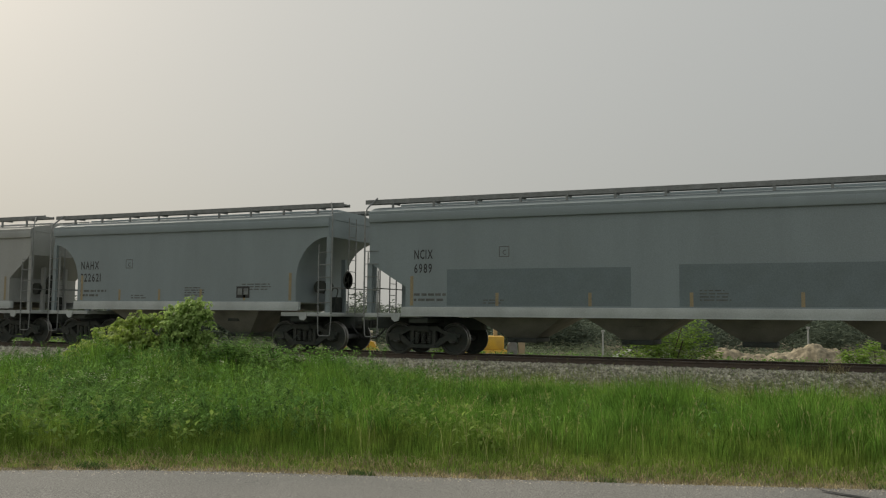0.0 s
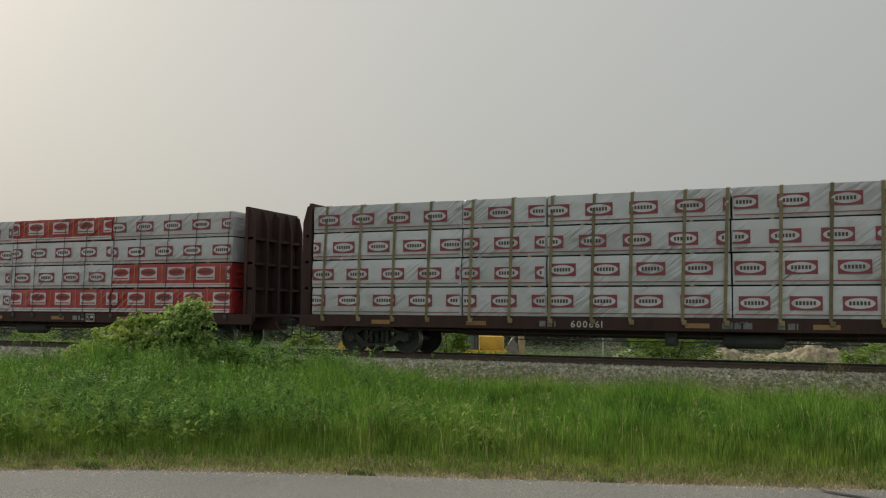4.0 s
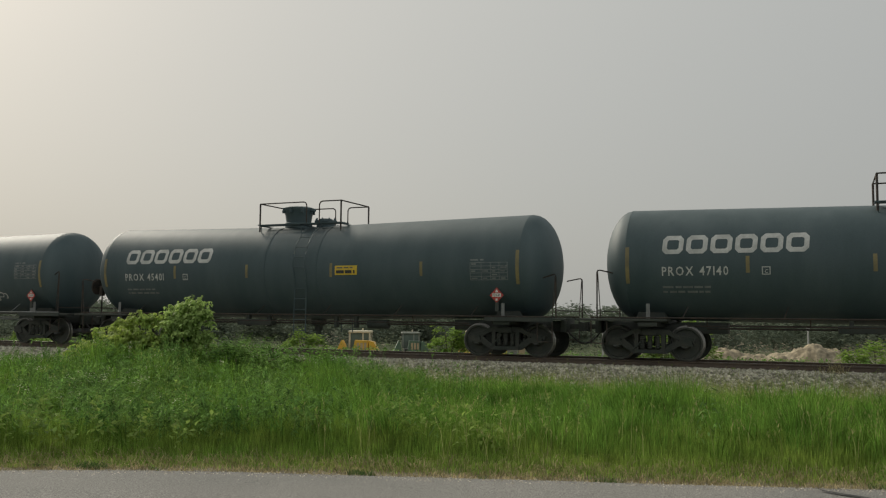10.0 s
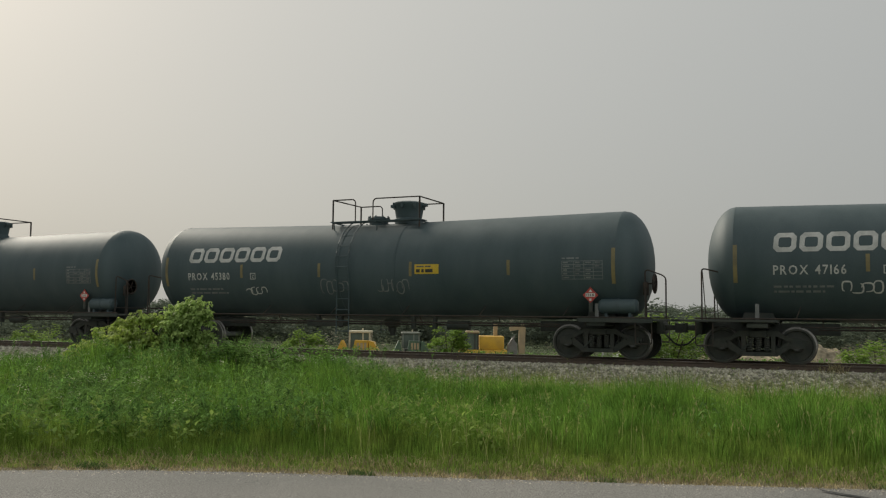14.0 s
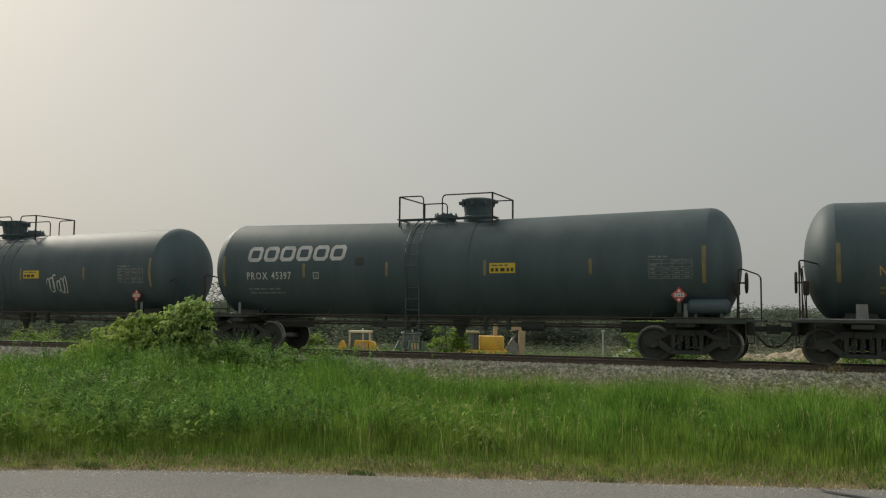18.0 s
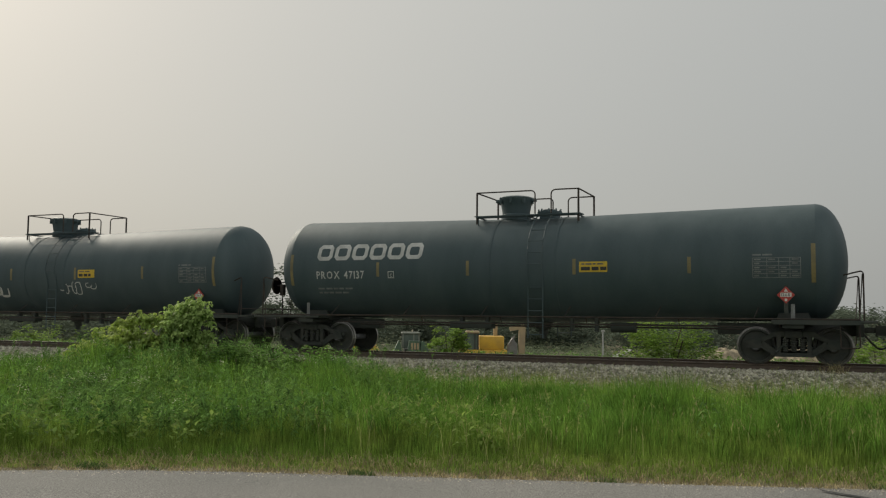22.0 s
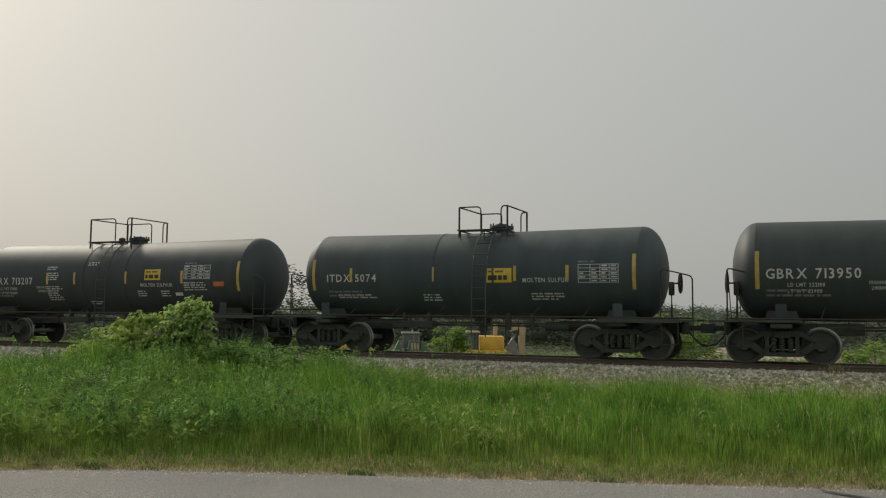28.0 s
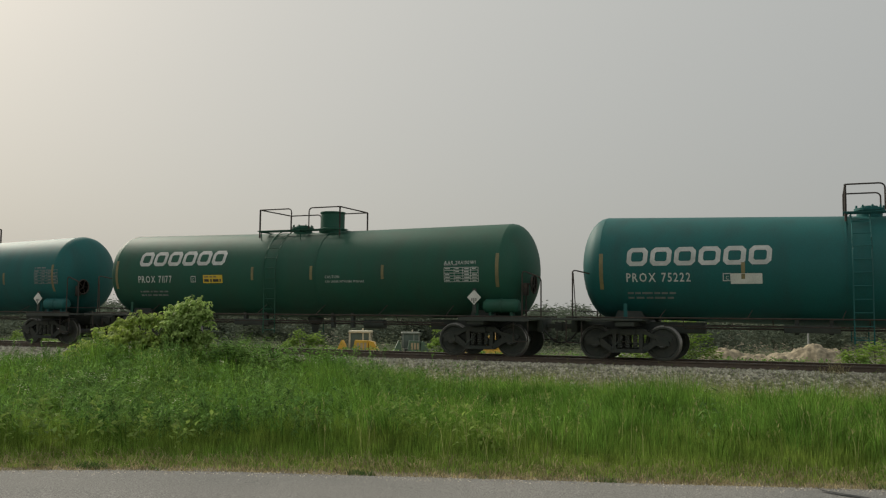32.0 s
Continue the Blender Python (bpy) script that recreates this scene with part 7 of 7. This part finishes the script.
def build_spoil_heap():
    """Heap of spoil with two humps and clods."""
    xs, ys = np.linspace(-5.2, 5.2, 190), np.linspace(-2.6, 2.6, 60)

    def zf(x, y):
        r = 1.30 * np.exp(-np.abs(x / 4.2) ** 6) + 0.34 * np.exp(-((x + 2.3) / 0.9) ** 2) + 0.58 * np.exp(-np.abs((x - 1.9) / 1.1) ** 1.6) + 0.14 * np.exp(-((x - 3.0) / 0.4) ** 2)
        r = r * np.exp(-np.abs(y / 1.75) ** 2.2)
        q = np.array([[noise.fractal(Vector((u * 1.9, w * 1.9, 3.0)), 0.7, 2.1, 5) for u, w in zip(ux, wy)] for ux, wy in zip(x, y)])
        return r + 0.17 * q * np.minimum(1, r * 1.6)
    me = sheet("spoil_heap", xs, ys, zf, MT["sand"])
    me.polygons.foreach_set("use_smooth", [True] * len(me.polygons))
    ob = new("spoil_heap", me)
    ob.matrix_basis = pose(-2.29, 20.44, gz(-2.29, 20.44) - 0.02, 0, 0, 6)
    tagged(ob, "low heap of tan sandy spoil behind the track", "sand heap")


build_spoil_heap()


def wheel_at(bm, x, y, z, r, w):
    lathe(bm, [(-w / 2, r * 0.55), (-w / 2, r * 0.9), (-w / 2 + 0.06, r), (w / 2 - 0.06, r), (w / 2, r * 0.9), (w / 2, r * 0.55)], "y", (x, y, z), 18)


def glazed_cab(t, x0, x1, y0, y1, z0, z1, frame_mt, roof_mt):
    for name, sx in (("cab_post", x0), ("cab_post", x1 - 0.12)):
        for yy in (y0, y1 - 0.12):
            bm = bmesh.new()
            box(bm, sx, sx + 0.12, yy, yy + 0.12, z0, z1 - 0.15)
            part(name, bm, frame_mt, t)
    bm = bmesh.new()
    box(bm, x0 + 0.05, x1 - 0.05, y0 + 0.04, y1 - 0.04, z0, z1 - 0.15)
    part("cab_glass", bm, MT["cab_glass"], t)
    bm = bmesh.new()
    box(bm, x0 + (x1 - x0) * 0.62, x0 + (x1 - x0) * 0.62 + 0.1, y0 + 0.01, y0 + 0.08, z0, z1 - 0.15)
    part("cab_post", bm, frame_mt, t)
    bm = bmesh.new()
    box(bm, x0 - 0.04, x1 + 0.04, y0 - 0.08, y1 + 0.08, z1 - 0.16, z1, 0.05)
    part("cab_roof", bm, roof_mt, t)


def loader(name, label, body_mt, roof_mt, m, seen_width):
    """A wheeled earth mover, end on: four tyres, sloping fenders, engine deck and a glazed cab."""
    t = thing(name, label, "construction vehicle", m=m)
    k = seen_width / 2.5
    for x in (-1.0, 1.0):
        for y in (-1.3, 1.4):
            bm = bmesh.new()
            lathe(bm, [(-0.28, 0.4), (-0.28, 0.7), (-0.2, 0.78), (0.2, 0.78), (0.28, 0.7), (0.28, 0.4)], "x", (x * k, y, 0.78), 18)
            part("tyre", bm, MT["tyre_rubber"], t)
            bm = bmesh.new()
            lathe(bm, [(-0.2, 0.0), (-0.2, 0.42), (0.2, 0.42), (0.2, 0.0)], "x", (x * k, y, 0.78), 14)
            part("rim", bm, body_mt, t)
    for prof in ([(-1.62, 1.42), (-0.92, 1.42), (-0.95, 2.0), (-1.15, 2.38)], [(0.72, 1.42), (1.5, 1.42), (1.08, 2.25), (0.74, 2.35)]):
        bm = bmesh.new()
        prism(bm, [(u * k, w) for u, w in prof], -1.9, -0.6)
        part("fender", bm, body_mt, t)
    bm = bmesh.new()
    box(bm, -0.6 * k, 0.6 * k, -1.6, 2.0, 0.7, 1.75, 0.06)
    part("chassis", bm, MT["frame_black"], t)
    bm = bmesh.new()
    prism(bm, [(-0.40 * k, 1.5), (0.70 * k, 1.5), (0.66 * k, 2.34), (-0.24 * k, 2.38)], -1.85, -0.7)
    part("engine_hood", bm, body_mt, t)
    for u in (-0.1, 0.15, 0.4):
        bm = bmesh.new()
        box(bm, u * k, (u + 0.16) * k, -1.87, -1.84, 1.7, 2.2)
        part("grille", bm, MT["machine_tan"], t)
    glazed_cab(t, -0.80 * k, 0.72 * k, -0.55, 0.95, 1.75, 3.02, roof_mt, roof_mt)
    bm = bmesh.new()
    tube(bm, [(0.1 * k, 0.2, 3.05), (0.1 * k, 0.2, 3.2)], 0.06)
    part("beacon", bm, MT["machine_cream"], t)


loader("dozer", "yellow construction machine with dark glazed cab parked in the site", MT["machine_yellow"], MT["machine_cream"], pose(-30.69, 31.57, gz(-30.69, 31.57), 0, 0, 23), 2.55)
loader("tractor", "dark green tractor with a glazed cab parked in the site", MT["machine_green"], MT["cloth_grey"], pose(-30.32, 39.23, gz(-30.32, 39.23), 0, 0, 28), 2.3)


def excavator():
    t = thing("excavator", "yellow tracked excavator with folded tan boom", "excavator", m=pose(-21.56, 32.54, gz(-21.56, 32.54), 0, 0, 23))
    for y in (-1.2, 1.2):
        bm = bmesh.new()
        prism(bm, [(-1.9, 0.35), (-1.6, 0.0), (1.6, 0.0), (1.9, 0.35), (1.9, 0.55), (1.6, 0.85), (-1.6, 0.85), (-1.9, 0.55)], y - 0.3, y + 0.3)
        part("crawler_track", bm, MT["tyre_rubber"], t)
    bm = bmesh.new()
    box(bm, -1.75, 1.5, -1.45, 1.35, 1.0, 1.95, 0.08)
    part("turntable_body", bm, MT["machine_yellow"], t)
    bm = bmesh.new()
    box(bm, -0.33, 1.3, -1.3, 1.25, 1.952, 2.85, 0.05)
    part("engine_housing", bm, MT["machine_yellow"], t)
    glazed_cab(t, -1.27, -0.40, -1.3, -0.2, 1.952, 3.2, MT["frame_black"], MT["machine_tan"])
    bm = bmesh.new()
    prism(bm, [(2.35, 0.9), (2.75, 0.9), (2.85, 3.4), (2.75, 3.65), (2.4, 3.6)], -0.25, 0.15)
    part("boom", bm, MT["machine_tan"], t)
    bm = bmesh.new()
    box(bm, 0.67, 0.95, 0.5, 0.8, 2.8, 3.75, 0.03)
    part("boom_foot", bm, MT["machine_tan"], t)
    bm = bmesh.new()
    prism(bm, [(1.75, 3.45), (2.4, 3.6), (2.4, 3.3), (1.8, 3.2)], -0.2, 0.1)
    part("dipper_arm", bm, MT["machine_tan"], t)
    bm = bmesh.new()
    prism(bm, [(1.5, 1.0), (2.3, 0.9), (2.25, 2.3), (1.95, 2.75), (1.6, 2.2)], -0.4, 0.4)
    part("bucket", bm, MT["galvanised"], t)
    bm = bmesh.new()
    prism(bm, [(2.2, 0.1), (3.2, 0.1), (3.0, 0.95), (2.3, 0.95)], -0.5, 0.5)
    part("counterweight", bm, MT["machine_tan"], t)
    bm = bmesh.new()
    tube(bm, [(1.4, -0.35, 1.5), (2.1, -0.35, 2.9)], 0.06)
    part("hydraulic_ram", bm, MT["tread_steel"], t)


excavator()


def post(x, y, z0, z1, label="thin pale grey utility post in the site"):
    t = thing("post", label, "post", "site posts", m=Matrix.Translation((x, y, z0)))
    bm = bmesh.new()
    lathe(bm, [(0, 0.05), (z1 - z0, 0.045)], "z", seg=10)
    part("pole", bm, MT["post_grey"], t)
    bm = bmesh.new()
    box(bm, -0.09, 0.09, -0.06, 0.06, z1 - z0, z1 - z0 + 0.12, 0.02)
    part("cap", bm, MT["post_grey"], t)


post(-11.35, 24.28, gz(-11.35, 24.28), 0.3)
post(-0.82, 28.74, gz(-0.82, 28.74), 0.6)


def tarp_frame():
    t = thing("tent", "low grey-green pitched tarpaulin shelter in the site", "tent", m=pose(-9.65, 23.22, gz(-9.65, 23.22), 0, 0, 19))
    bm = bmesh.new()
    prism(bm, [(-1.2, 1.0), (0, 1.65), (1.3, 1.0), (1.3, 0.95), (0, 1.6), (-1.2, 0.95)], -0.9, 0.9)
    part("canopy", bm, MT["cloth_grey"], t)
    for x in (-1.15, 1.25):
        for y in (-0.85, 0.85):
            bm = bmesh.new()
            tube(bm, [(x, y, 0), (x, y, 0.98)], 0.03)
            part("leg", bm, MT["post_grey"], t)


tarp_frame()


def rubble():
    rnd = random.Random(5)
    for i in range(9):
        bm = bmesh.new()
        bmesh.ops.create_icosphere(bm, subdivisions=2, radius=rnd.uniform(0.12, 0.3))
        for v in bm.verts:
            v.co *= 1 + 0.3 * noise.noise(v.co * 6 + Vector((i, 0, 0)))
            v.co.z *= 0.6
        x, y = rnd.uniform(-14.6, -9.6), rnd.uniform(18.4, 22.4)
        ob = new("rubble", solid("rubble", bm, MT["sand"]))
        ob.location = (x, y, gz(x, y) + 0.08)
        tagged(ob, "pale lump of sandy rubble on the site ground", "stone", "rubble on the site")


rubble()


# ---- what moves: the train rolls towards +x at about 18.5 m/s, its wheels turning ----
SURGE = ((0, 0), (3, 0), (6, 0.11), (7, -0.08), (8, -0.07), (9, -0.04), (10, -0.04), (11, -0.03), (12, 0.28), (13, -0.03), (14, -0.08), (15.5, 0), (17, 0.11), (18, -0.15), (19, -0.13), (20, 0.19),
         (21, -0.10), (22, 0.17), (23, -0.09), (24, -0.08), (25, 0.06), (26.5, 0), (28, -0.05), (29, 0.07), (30, 0.04), (31, -0.11), (32, 0.04))      # slack running in and out, metres


def run(t):
    """Metres that the train has gone at t seconds, counted from the middle of the clip."""
    u = t - 16.0
    return 18.5312 * u - 0.0115035 * u * u - 0.00036748 * u ** 3 + 0.0000214982 * u ** 4 + float(np.interp(t, *zip(*SURGE)))


def motions():
    for car, place, wheelsets in CARS:
        walk(car, [(t, Matrix.Translation((place + run(t), 0, 0))) for t in sorted({1, 2, 4.5, *(q for q, _ in SURGE)})])
        # the wheels turn while the car is near
        near = [k / FPS for k in range(0, 32 * FPS + 1) if -46 < place + run(k / FPS) < 20]
        if not near:
            continue
        for ws, x in wheelsets:
            rows = []
            for t in sorted({0.0, *near, 32.0}):
                turn = math.degrees(run(min(max(t, near[0]), near[-1])) / WHEEL_R)
                rows.append((t, pose(x, 0, WHEEL_R, 0, turn % 360.0, 0)))
            walk(ws, rows)


motions()
